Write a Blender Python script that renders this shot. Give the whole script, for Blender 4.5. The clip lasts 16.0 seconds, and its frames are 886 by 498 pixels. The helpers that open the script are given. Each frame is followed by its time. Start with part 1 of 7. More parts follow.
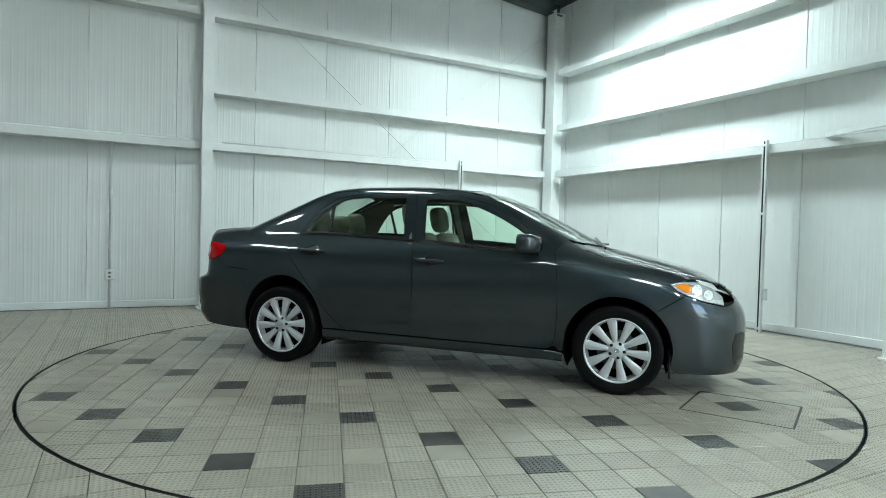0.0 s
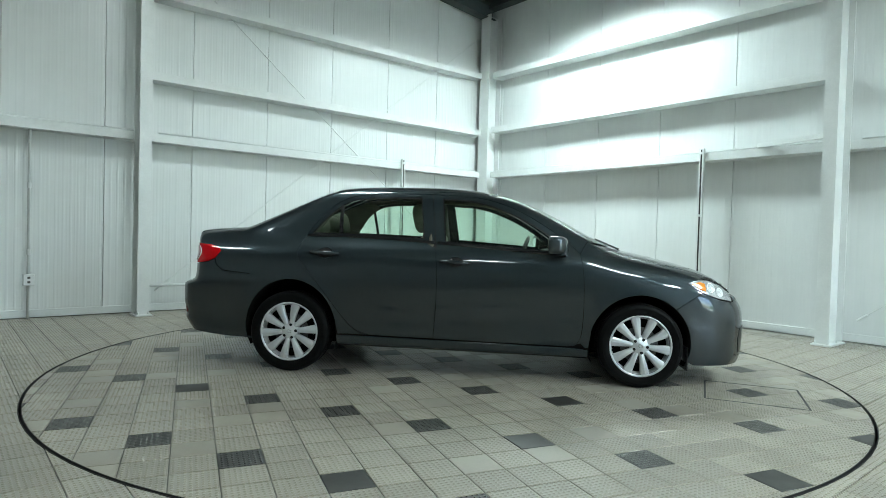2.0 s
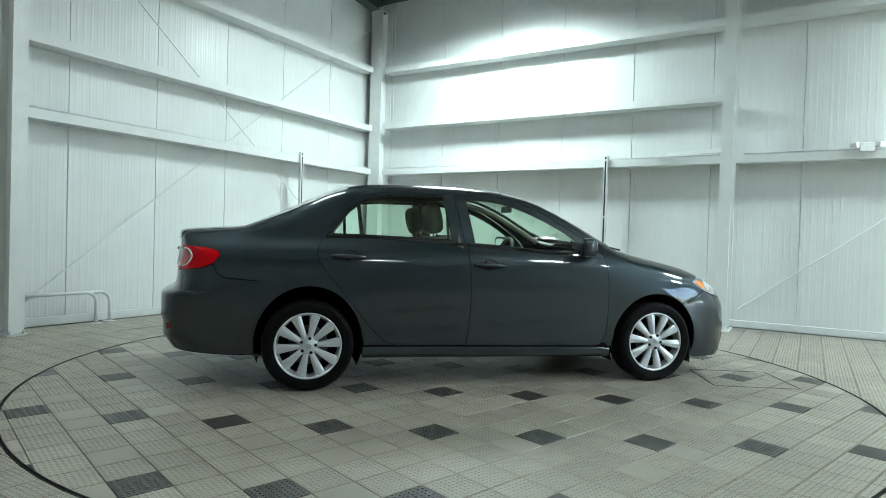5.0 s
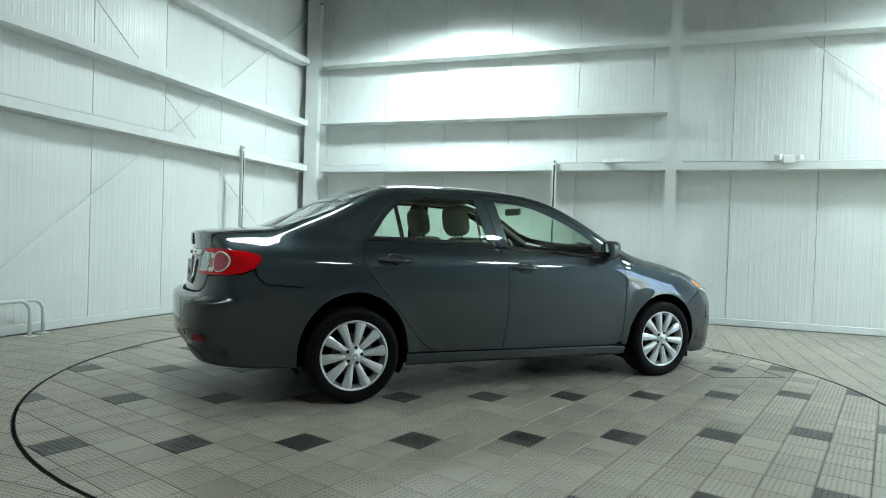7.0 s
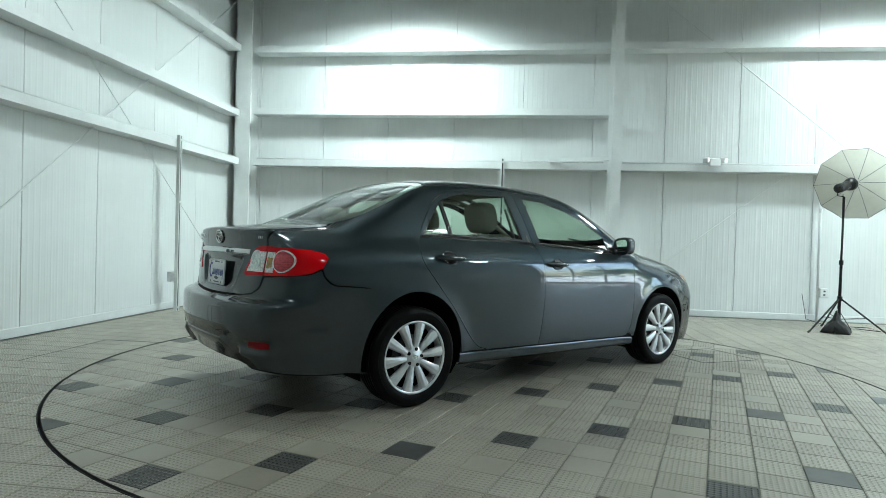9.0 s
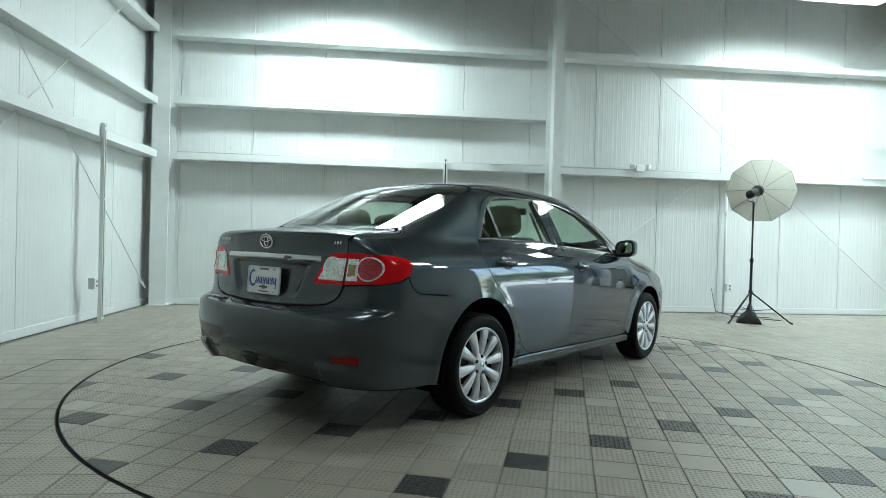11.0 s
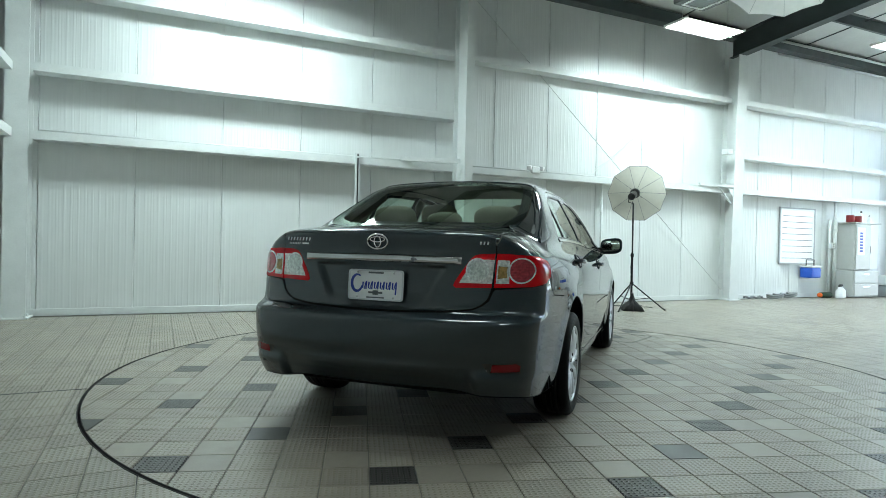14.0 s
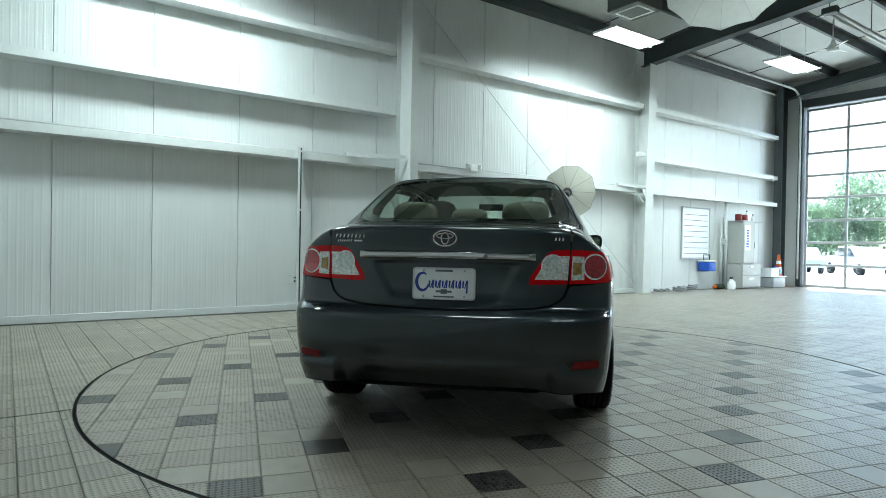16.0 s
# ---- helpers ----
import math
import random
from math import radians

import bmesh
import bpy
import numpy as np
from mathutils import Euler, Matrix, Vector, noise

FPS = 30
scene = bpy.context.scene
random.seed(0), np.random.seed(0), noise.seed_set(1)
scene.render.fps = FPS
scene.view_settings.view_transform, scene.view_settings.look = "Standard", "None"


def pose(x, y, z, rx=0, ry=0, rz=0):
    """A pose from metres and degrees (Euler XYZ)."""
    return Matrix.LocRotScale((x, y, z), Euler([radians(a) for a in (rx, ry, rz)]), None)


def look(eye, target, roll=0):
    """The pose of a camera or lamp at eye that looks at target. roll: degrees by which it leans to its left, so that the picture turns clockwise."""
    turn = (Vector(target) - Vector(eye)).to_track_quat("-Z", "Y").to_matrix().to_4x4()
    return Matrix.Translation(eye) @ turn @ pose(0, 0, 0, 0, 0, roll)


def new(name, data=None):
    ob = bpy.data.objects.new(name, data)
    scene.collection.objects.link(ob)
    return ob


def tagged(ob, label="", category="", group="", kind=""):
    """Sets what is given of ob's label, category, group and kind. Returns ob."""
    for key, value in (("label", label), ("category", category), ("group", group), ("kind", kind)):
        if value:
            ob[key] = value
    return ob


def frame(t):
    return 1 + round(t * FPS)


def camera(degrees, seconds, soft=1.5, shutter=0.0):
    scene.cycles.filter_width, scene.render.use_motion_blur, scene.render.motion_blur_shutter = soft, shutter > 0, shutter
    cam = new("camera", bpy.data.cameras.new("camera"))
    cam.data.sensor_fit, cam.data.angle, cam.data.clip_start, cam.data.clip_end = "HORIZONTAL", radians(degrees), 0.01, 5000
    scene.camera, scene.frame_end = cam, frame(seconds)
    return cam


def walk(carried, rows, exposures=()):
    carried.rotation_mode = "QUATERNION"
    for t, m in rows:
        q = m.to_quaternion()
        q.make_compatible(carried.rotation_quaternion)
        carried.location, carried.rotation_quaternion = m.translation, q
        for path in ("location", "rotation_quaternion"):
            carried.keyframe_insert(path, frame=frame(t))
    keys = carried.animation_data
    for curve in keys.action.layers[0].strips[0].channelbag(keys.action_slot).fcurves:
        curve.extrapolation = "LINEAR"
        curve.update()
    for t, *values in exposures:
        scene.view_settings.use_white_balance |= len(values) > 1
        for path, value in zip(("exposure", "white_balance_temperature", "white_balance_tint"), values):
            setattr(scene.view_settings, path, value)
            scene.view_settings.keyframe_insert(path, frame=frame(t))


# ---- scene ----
# camera and its walk: seconds, place in metres, yaw, pitch and roll in degrees
cam = camera(72.07, 16.0, 0.65)
PATH = [
    (0, -0.0585, 0.1735, 1.0662, -27.932, -1.377, -1.539),
    (0.5, -0.3051, 0.3154, 1.065, -30.729, -1.328, -1.494),
    (1, -0.5385, 0.4718, 1.0652, -33.445, -1.337, -1.523),
    (1.5, -0.7609, 0.6423, 1.0691, -36.363, -1.326, -1.533),
    (2, -0.9721, 0.822, 1.0691, -39.775, -1.318, -1.571),
    (2.5, -1.17, 1.0346, 1.0659, -43.282, -1.369, -1.569),
    (3, -1.3412, 1.2659, 1.0693, -46.289, -1.364, -1.616),
    (3.5, -1.4945, 1.5112, 1.0762, -49.128, -1.302, -1.653),
    (4, -1.6464, 1.758, 1.0717, -52.245, -1.237, -1.635),
    (4.5, -1.7842, 2.0069, 1.0596, -55.608, -1.142, -1.661),
    (5, -1.9149, 2.2622, 1.0553, -58.861, -1.07, -1.744),
    (5.5, -2.0389, 2.5241, 1.0583, -61.955, -1.027, -1.852),
    (6, -2.1532, 2.7918, 1.0632, -64.936, -0.999, -1.945),
    (6.5, -2.2547, 3.0647, 1.0649, -67.851, -0.973, -1.982),
    (7, -2.3402, 3.3418, 1.058, -70.747, -0.933, -1.925),
    (7.5, -2.4105, 3.6216, 1.0439, -73.707, -0.86, -1.776),
    (8, -2.4744, 3.9033, 1.0389, -76.845, -0.77, -1.671),
    (8.5, -2.5215, 4.1973, 1.0293, -79.888, -0.818, -1.659),
    (9, -2.5468, 4.4987, 1.0237, -82.816, -0.856, -1.655),
    (9.5, -2.5517, 4.8037, 1.0236, -85.744, -0.843, -1.64),
    (10, -2.5383, 5.1097, 1.0262, -88.793, -0.798, -1.615),
    (10.5, -2.5085, 5.4146, 1.0289, -92.086, -0.737, -1.582),
    (11, -2.4644, 5.7157, 1.029, -95.747, -0.674, -1.543),
    (11.5, -2.4065, 6.0124, 1.024, -99.691, -0.642, -1.504),
    (12, -2.3282, 6.3078, 1.0168, -103.133, -0.668, -1.489),
    (12.5, -2.2251, 6.5974, 1.0204, -105.837, -0.641, -1.494),
    (13, -2.1186, 6.8712, 1.0201, -108.557, -0.63, -1.519),
    (13.5, -2.004, 7.1237, 1.0153, -111.73, -0.579, -1.465),
    (14, -1.8708, 7.3579, 1.0058, -114.868, -0.556, -1.325),
    (14.5, -1.7327, 7.572, 1.0033, -117.615, -0.464, -1.224),
    (15, -1.6002, 7.7665, 0.994, -120.526, -0.422, -1.125),
    (15.5, -1.4655, 7.9361, 0.9854, -123.345, -0.424, -1.054),
    (16, -1.3281, 8.0899, 0.9793, -125.676, -0.493, -1.004),
]
walk(cam, [(t, pose(x, y, z, 90 + pitch, roll, yaw)) for t, x, y, z, yaw, pitch, roll in PATH],
     [(0, 3.02), (6, 2.97), (9, 2.86), (12.5, 2.72), (14.5, 2.56), (16, 2.42)])

# ---- world and lights (the exposure is keyed with the walk) ----
world = bpy.data.worlds.new("world")
scene.world = world
world.use_nodes = True
wn = world.node_tree.nodes
sky = wn.new("ShaderNodeTexSky")
sky.sky_type, sky.sun_disc, sky.sun_elevation, sky.sun_rotation = "NISHITA", False, radians(50), radians(200)
sky.dust_density = 2.0
day = wn.new("ShaderNodeVectorMath")
day.operation = "MULTIPLY"
day.inputs[1].default_value = (0.84, 1.0, 1.16)
wn["Background"].inputs["Strength"].default_value = 0.15
world.node_tree.links.new(sky.outputs["Color"], day.inputs[0])
world.node_tree.links.new(day.outputs[0], wn["Background"].inputs["Color"])
sun = new("sun", bpy.data.lights.new("sun", "SUN"))
sun.data.energy, sun.data.angle, sun.data.color = 5.0, radians(0.6), (0.88, 0.99, 1.0)
sun.matrix_world = look((10, -40, 60), (0, -20, 0))

LAMP_TINT = (0.785, 1.0, 1.02)
LAMP_WATTS = 32.5
# fluorescent fittings: middle of the tray, turned along y, and their share of the power
# the last two, at x -2.65, are unseen and added as fill
FITTINGS = [(5.45, -0.68, 4.66, 0.85), (4.45, -4.45, 4.66, 0.9), (5.55, 6.3, 4.66, 0.97), (1.4, -4.45, 4.9, 0.5), (1.4, 6.1, 4.9, 0.11), (1.4, -0.68, 4.9, 0.36),
            (-2.65, -0.68, 5.0, 0.16), (-2.65, 6.1, 5.0, 0.15)]
for lx, ly, lz, share in FITTINGS:
    ob = new("fitting_light", bpy.data.lights.new("fitting_light", "AREA"))
    ob.data.spread = radians(168)
    ob.data.shape, ob.data.size, ob.data.size_y = "RECTANGLE", 0.46, 1.18
    ob.data.energy, ob.data.color = LAMP_WATTS * share, LAMP_TINT
    ob.matrix_world = pose(lx, ly, lz - 0.075)


# ---- materials ----
class Mat:
    """A principled material with a few chained helpers."""

    def __init__(self, name, colour, rough=0.5, metal=0.0, **more):
        self.m = bpy.data.materials.new(name)
        self.m.use_nodes = True
        self.t = self.m.node_tree
        self.b = self.t.nodes["Principled BSDF"]
        self.colour = (*colour[:3], 1)
        self.b.inputs["Base Color"].default_value = self.colour
        self.b.inputs["Roughness"].default_value = rough
        self.b.inputs["Metallic"].default_value = metal
        for key, value in more.items():
            self.b.inputs[key.replace("_", " ")].default_value = value
        self.height = None

    def node(self, kind, **values):
        n = self.t.nodes.new(kind)
        for key, value in values.items():
            n.inputs[key.replace("_", " ")].default_value = value
        return n

    def link(self, a, b):
        self.t.links.new(a, b)

    def coords(self, which="Object"):
        return self.t.nodes.new("ShaderNodeTexCoord").outputs[which]

    def noise(self, scale, detail=4.0, rough=0.55, stretch=None, which="Object"):
        n = self.node("ShaderNodeTexNoise", Scale=scale, Detail=detail, Roughness=rough)
        src = self.coords(which)
        if stretch:
            mp = self.t.nodes.new("ShaderNodeMapping")
            mp.inputs["Scale"].default_value = stretch
            self.link(src, mp.inputs["Vector"])
            src = mp.outputs["Vector"]
        self.link(src, n.inputs["Vector"])
        return n.outputs["Fac"]

    def ramp(self, fac, lo, hi, a, b):
        n = self.t.nodes.new("ShaderNodeMapRange")
        for key, value in zip(("From Min", "From Max", "To Min", "To Max"), (lo, hi, a, b)):
            n.inputs[key].default_value = value
        self.link(fac, n.inputs["Value"])
        return n.outputs["Result"]

    def math(self, op, a, b=None):
        n = self.t.nodes.new("ShaderNodeMath")
        n.operation = op
        for i, v in enumerate((a, b)):
            if v is None:
                continue
            if isinstance(v, (int, float)):
                n.inputs[i].default_value = v
            else:
                self.link(v, n.inputs[i])
        return n.outputs[0]

    def tone(self, fac):
        """Multiplies the base colour by fac."""
        n = self.t.nodes.new("ShaderNodeVectorMath")
        n.operation = "SCALE"
        now = self.b.inputs["Base Color"]
        if now.is_linked:
            self.link(now.links[0].from_socket, n.inputs[0])
        else:
            n.inputs[0].default_value = self.colour[:3]
        self.link(fac, n.inputs["Scale"])
        self.link(n.outputs[0], now)
        return self

    def mix(self, fac, colour):
        n = self.t.nodes.new("ShaderNodeMix")
        n.data_type = "RGBA"
        now = self.b.inputs["Base Color"]
        if now.is_linked:
            self.link(now.links[0].from_socket, n.inputs[6])
        else:
            n.inputs[6].default_value = self.colour
        n.inputs[7].default_value = (*colour[:3], 1)
        self.link(fac, n.inputs[0])
        self.link(n.outputs[2], now)
        return self

    def roughen(self, fac):
        self.link(fac, self.b.inputs["Roughness"])
        return self

    def bump(self, fac, strength=0.3, distance=0.002):
        n = self.node("ShaderNodeBump", Strength=strength, Distance=distance)
        self.link(fac, n.inputs["Height"])
        now = self.b.inputs["Normal"]
        if now.is_linked:
            self.link(now.links[0].from_socket, n.inputs["Normal"])
        self.link(n.outputs["Normal"], now)
        return self

    def random(self):
        return self.t.nodes.new("ShaderNodeObjectInfo").outputs["Random"]

    def island(self):
        return self.t.nodes.new("ShaderNodeNewGeometry").outputs["Random Per Island"]


def wave(m, scale, axis):
    mp = m.t.nodes.new("ShaderNodeSeparateXYZ")
    m.link(m.coords("Object"), mp.inputs[0])
    return m.math("SINE", m.math("MULTIPLY", mp.outputs[axis], scale))


def panel_material(name, axis):
    m = Mat(name, (0.68, 0.70, 0.69), 0.34)
    fine = m.noise(1.0, 2.0, 0.5, (26.0, 26.0, 0.0))
    m.bump(fine, 0.5, 0.005)
    m.bump(m.ramp(wave(m, 2 * math.pi / 0.0767, axis), 0.35, 0.95, 0.0, 1.0), 0.32, 0.003)
    m.tone(m.ramp(m.noise(0.9, 3.0), 0.3, 0.7, 0.93, 1.03))
    m.tone(m.ramp(m.noise(14.0, 5.0, 0.6, (1, 1, 0.12)), 0.25, 0.8, 1.02, 0.96))
    m.tone(m.ramp(m.random(), 0, 1, 0.97, 1.03))
    m.roughen(m.ramp(m.noise(2.2), 0.3, 0.7, 0.28, 0.42))
    return m.m


def painted(name, colour, rough=0.42, wear=0.05, scale=6.0):
    m = Mat(name, colour, rough)
    m.tone(m.ramp(m.noise(scale, 5.0), 0.25, 0.75, 1 - wear, 1 + wear))
    m.tone(m.ramp(m.noise(scale * 9, 4.0), 0.3, 0.7, 1 - wear / 2, 1 + wear / 2))
    m.bump(m.noise(scale * 20, 3.0), 0.08, 0.001)
    m.roughen(m.ramp(m.noise(scale * 2), 0.3, 0.7, rough - 0.06, rough + 0.1))
    return m.m


def tile_material(name, colour, dotted, rough, per_island):
    m = Mat(name, colour, rough, Specular_IOR_Level=0.6)
    vary = m.island() if per_island else m.random()
    m.tone(m.ramp(vary, 0, 1, 0.83, 1.10))
    m.tone(m.ramp(m.noise(7.0, 6.0, 0.65), 0.25, 0.75, 0.84, 1.10))
    m.tone(m.ramp(m.noise(95.0, 3.0), 0.3, 0.7, 0.95, 1.05))
    dirt = m.noise(1.3, 6.0, 0.7)
    m.mix(m.ramp(dirt, 0.50, 0.78, 0.0, 0.42), tuple(c * k for c, k in zip(colour, (0.57, 0.53, 0.47))))
    m.tone(m.ramp(m.noise(0.45, 3.0, 0.6, None, "Object" if per_island else "Generated"), 0.3, 0.7, 0.93, 1.05))
    if dotted:
        uv = m.coords("UV")
        sp = m.t.nodes.new("ShaderNodeSeparateXYZ")
        m.link(uv, sp.inputs[0])
        k = 2 * math.pi / 0.034
        a = m.math("SINE", m.math("MULTIPLY", m.math("ADD", sp.outputs[0], sp.outputs[1]), k * 0.7071))
        b = m.math("SINE", m.math("MULTIPLY", m.math("SUBTRACT", sp.outputs[0], sp.outputs[1]), k * 0.7071))
        stud = m.ramp(m.math("MULTIPLY", a, b), 0.05, 0.65, 0.0, 1.0)
        m.bump(stud, 0.75, 0.0022)
        # lamp glint on the studs is put into the colour, lighter in noisy patches
        stud_glint = m.ramp(m.noise(1.7, 3.0), 0.35, 0.65, 0.04, 0.42)
        m.mix(m.math("MULTIPLY", stud, stud_glint), tuple(min(1, c * 1.75) for c in colour[:3]))
        m.roughen(m.ramp(stud, 0, 1, rough + 0.12, rough - 0.12))
    else:
        m.roughen(m.ramp(m.noise(5.0, 5.0), 0.3, 0.7, rough, rough + 0.13))
    m.bump(m.noise(60.0, 4.0), 0.12, 0.001)
    return m.m


M_PANEL_N = panel_material("white_panel_north", 0)
M_PANEL_E = panel_material("white_panel_east", 1)
# for the unseen west wall: its grey is set for bounce and reflections
M_WEST = painted("grey_wall_paint", (0.46, 0.48, 0.48), 0.6, 0.06, 3.0)
M_STEEL = painted("white_painted_steel", (0.66, 0.68, 0.67), 0.38, 0.05)
M_DARK_STEEL = painted("dark_green_grey_steel", (0.045, 0.058, 0.06), 0.5, 0.15)
M_ROOF = painted("roof_insulation", (0.52, 0.54, 0.52), 0.7, 0.06, 2.0)
M_CONDUIT = painted("galvanised_conduit", (0.62, 0.64, 0.63), 0.35, 0.06)
M_GROUT = painted("grout", (0.15, 0.146, 0.13), 0.85, 0.2, 20.0)
M_RUBBER = painted("black_rubber", (0.012, 0.012, 0.012), 0.6, 0.2, 30.0)
M_LIGHT_TRAY = painted("white_enamel", (0.85, 0.86, 0.85), 0.3, 0.02)
M_TUBE = Mat("lit_tube", (1, 1, 1), 0.4, Emission_Color=(0.93, 1.0, 0.97, 1), Emission_Strength=2.4).m
BEIGE, DARK = (0.268, 0.240, 0.196), (0.026, 0.025, 0.022)
TILE = {}
for isl in (False, True):
    for dot in (False, True):
        TILE["beige", dot, isl] = tile_material("beige_tile", BEIGE, dot, 0.33, isl)
        TILE["dark", dot, isl] = tile_material("dark_tile", DARK, dot, 0.38, isl)


# ---- mesh helpers ----
def mesh_of(bm, name, smooth=False):
    me = bpy.data.meshes.new(name)
    bm.to_mesh(me)
    bm.free()
    for p in me.polygons:
        p.use_smooth = smooth
    return me


def part(name, bm, material, parent, label="", smooth=False):
    """Links a bmesh as one mesh object under a thing or a part."""
    ob = new(name, mesh_of(bm, name, smooth))
    for mt in material if isinstance(material, (list, tuple)) else [material]:
        ob.data.materials.append(mt)
    if parent is not None:
        ob.parent = parent
    if label:
        ob["label"] = label
    return ob


def thing(name, label, category, at=None, group="", kind=""):
    ob = new(name)
    ob.empty_display_size = 0.1
    if at is not None:
        ob.matrix_world = at
    return tagged(ob, label, category, group, kind)


def solid(name, bm, material, label, category, kind="", group="", smooth=False):
    return tagged(part(name, bm, material, None, "", smooth), label, category, group, kind)


def bevel(bm, width, segments=1):
    bmesh.ops.bevel(bm, geom=bm.edges[:] , offset=width, segments=segments, affect="EDGES", profile=0.5, clamp_overlap=True)
    return bm


def box(lo, hi, b=0.0, bm=None, seg=1):
    one = bmesh.new()
    m = Matrix.Translation([(p + q) / 2 for p, q in zip(lo, hi)]) @ Matrix.Diagonal((*[abs(q - p) for p, q in zip(lo, hi)], 1))
    bmesh.ops.create_cube(one, size=1, matrix=m)
    if b:
        bevel(one, b, seg)
    return add_to(bm, one)


def add_to(bm, one):
    if bm is None:
        return one
    me = bpy.data.meshes.new("tmp")
    one.to_mesh(me)
    one.free()
    bm.from_mesh(me)
    bpy.data.meshes.remove(me)
    return bm


def tube(points, radius, sides=10, bm=None, caps=True):
    """A round bar swept along points; radius may be one number or one per point."""
    bm = bm or bmesh.new()
    pts = [Vector(p) for p in points]
    rad = radius if isinstance(radius, (list, tuple)) else [radius] * len(pts)
    rings, ref = [], None
    for i, p in enumerate(pts):
        d = (pts[min(i + 1, len(pts) - 1)] - pts[max(i - 1, 0)]).normalized()
        if ref is None:
            ref = d.orthogonal().normalized()
        ref = (ref - d * ref.dot(d)).normalized()
        s = d.cross(ref)
        rings.append([bm.verts.new(p + (ref * math.cos(a) + s * math.sin(a)) * rad[i]) for a in (2 * math.pi * k / sides for k in range(sides))])
    for a, b in zip(rings, rings[1:]):
        for k in range(sides):
            bm.faces.new((a[k], a[(k + 1) % sides], b[(k + 1) % sides], b[k]))
    if caps:
        bm.faces.new(rings[0][::-1])
        bm.faces.new(rings[-1])
    return bm


def extrude(outline, a, b, bm=None):
    """A prism: outline gives a list of points for one end; shift from a to b."""
    bm = bm or bmesh.new()
    one = [bm.verts.new(Vector(p) + Vector(a)) for p in outline]
    two = [bm.verts.new(Vector(p) + Vector(b)) for p in outline]
    n = len(one)
    for i in range(n):
        bm.faces.new((one[i], one[(i + 1) % n], two[(i + 1) % n], two[i]))
    bm.faces.new(one[::-1])
    bm.faces.new(two)
    bmesh.ops.recalc_face_normals(bm, faces=bm.faces[:])
    return bm


def lathe(profile, sides=32, axis="z", bm=None, m=None):
    """profile: (radius, height) pairs turned round the axis."""
    one = bmesh.new()
    rings = []
    for r, h in profile:
        ring = []
        for k in range(sides):
            a = 2 * math.pi * k / sides
            ring.append(one.verts.new((r * math.cos(a), r * math.sin(a), h)))
        rings.append(ring)
    for p, q in zip(rings, rings[1:]):
        for k in range(sides):
            one.faces.new((p[k], p[(k + 1) % sides], q[(k + 1) % sides], q[k]))
    bmesh.ops.remove_doubles(one, verts=one.verts[:], dist=1e-5)
    bmesh.ops.recalc_face_normals(one, faces=one.faces[:])
    if axis == "x":
        one.transform(Matrix.Rotation(math.pi / 2, 4, "Y"))
    elif axis == "y":
        one.transform(Matrix.Rotation(-math.pi / 2, 4, "X"))
    if m is not None:
        one.transform(m)
    return add_to(bm, one)


# ---- large structure ----
EAST, NORTH, SOUTH, WEST = 6.95, 9.17, -9.2, -8.6
ROOF_EAST, SLOPE = 5.46, 0.1


def roof_z(x):
    return ROOF_EAST + SLOPE * (EAST - x) if x > -0.9 else ROOF_EAST + SLOPE * (EAST + 0.9) - SLOPE * (-0.9 - x)


wall_north = solid("wall_north", box((WEST, NORTH + 0.03, -0.3), (EAST + 0.3, NORTH + 0.25, 6.6)), M_STEEL, "white insulated metal wall with upright panel seams", "wall", "structure")
wall_east = solid("wall_east", box((EAST + 0.03, SOUTH - 0.3, -0.3), (EAST + 0.25, NORTH + 0.25, 6.6)), M_STEEL, "white insulated metal wall with upright panel seams", "wall", "structure")
wall_west = solid("wall_west", box((WEST - 0.2, SOUTH - 0.3, -0.3), (WEST, NORTH + 0.25, 6.6)), M_WEST, "plain pale grey metal wall, unseen, closing the hall", "wall", "structure")

ceiling_bm = bmesh.new()
for xa, xb in ((-0.9, EAST + 0.3), (WEST - 0.2, -0.9)):
    za, zb = roof_z(xa), roof_z(xb)
    extrude([(xa, 0, za), (xb, 0, zb), (xb, 0, zb + 0.2), (xa, 0, za + 0.2)], (0, SOUTH - 0.3, 0), (0, NORTH + 0.25, 0), ceiling_bm)
ceiling = solid("ceiling", ceiling_bm, M_ROOF, "pale grey insulated metal roof underside", "ceiling", "structure")


def panels(parent, along, plane, first, step, count, material):
    """Upright wall panels with a narrow joint; along is the axis they run in."""
    me = None
    for i in range(count):
        a = first + step * i
        if me is None:
            w = step - 0.006
            if along == "x":
                bm = box((-w / 2, 0, 0), (w / 2, 0.04, 6.4), 0.004)
            else:
                bm = box((0, -w / 2, 0), (0.04, w / 2, 6.4), 0.004)
            me = mesh_of(bm, "panel")
            me.materials.append(material)
        ob = new("panel", me)
        ob.location = (a + step / 2, plane, 0) if along == "x" else (plane, a + step / 2, 0)
        ob.parent = parent


panels(wall_north, "x", NORTH - 0.012, -8.669, 1.029, 15, M_PANEL_N)
panels(wall_east, "y", EAST - 0.012, -9.224, 1.056, 18, M_PANEL_E)

# base channel along the walls
for nm, lo, hi in (("base_trim", (WEST, NORTH - 0.035, 0.0), (EAST - 0.02, NORTH - 0.014, 0.09)), ("base_trim", (EAST - 0.035, SOUTH, 0.0), (EAST - 0.014, NORTH - 0.04, 0.09))):
    solid(nm, box(lo, hi, 0.004), M_STEEL, "white metal base channel along the wall foot", "trim", "structure")


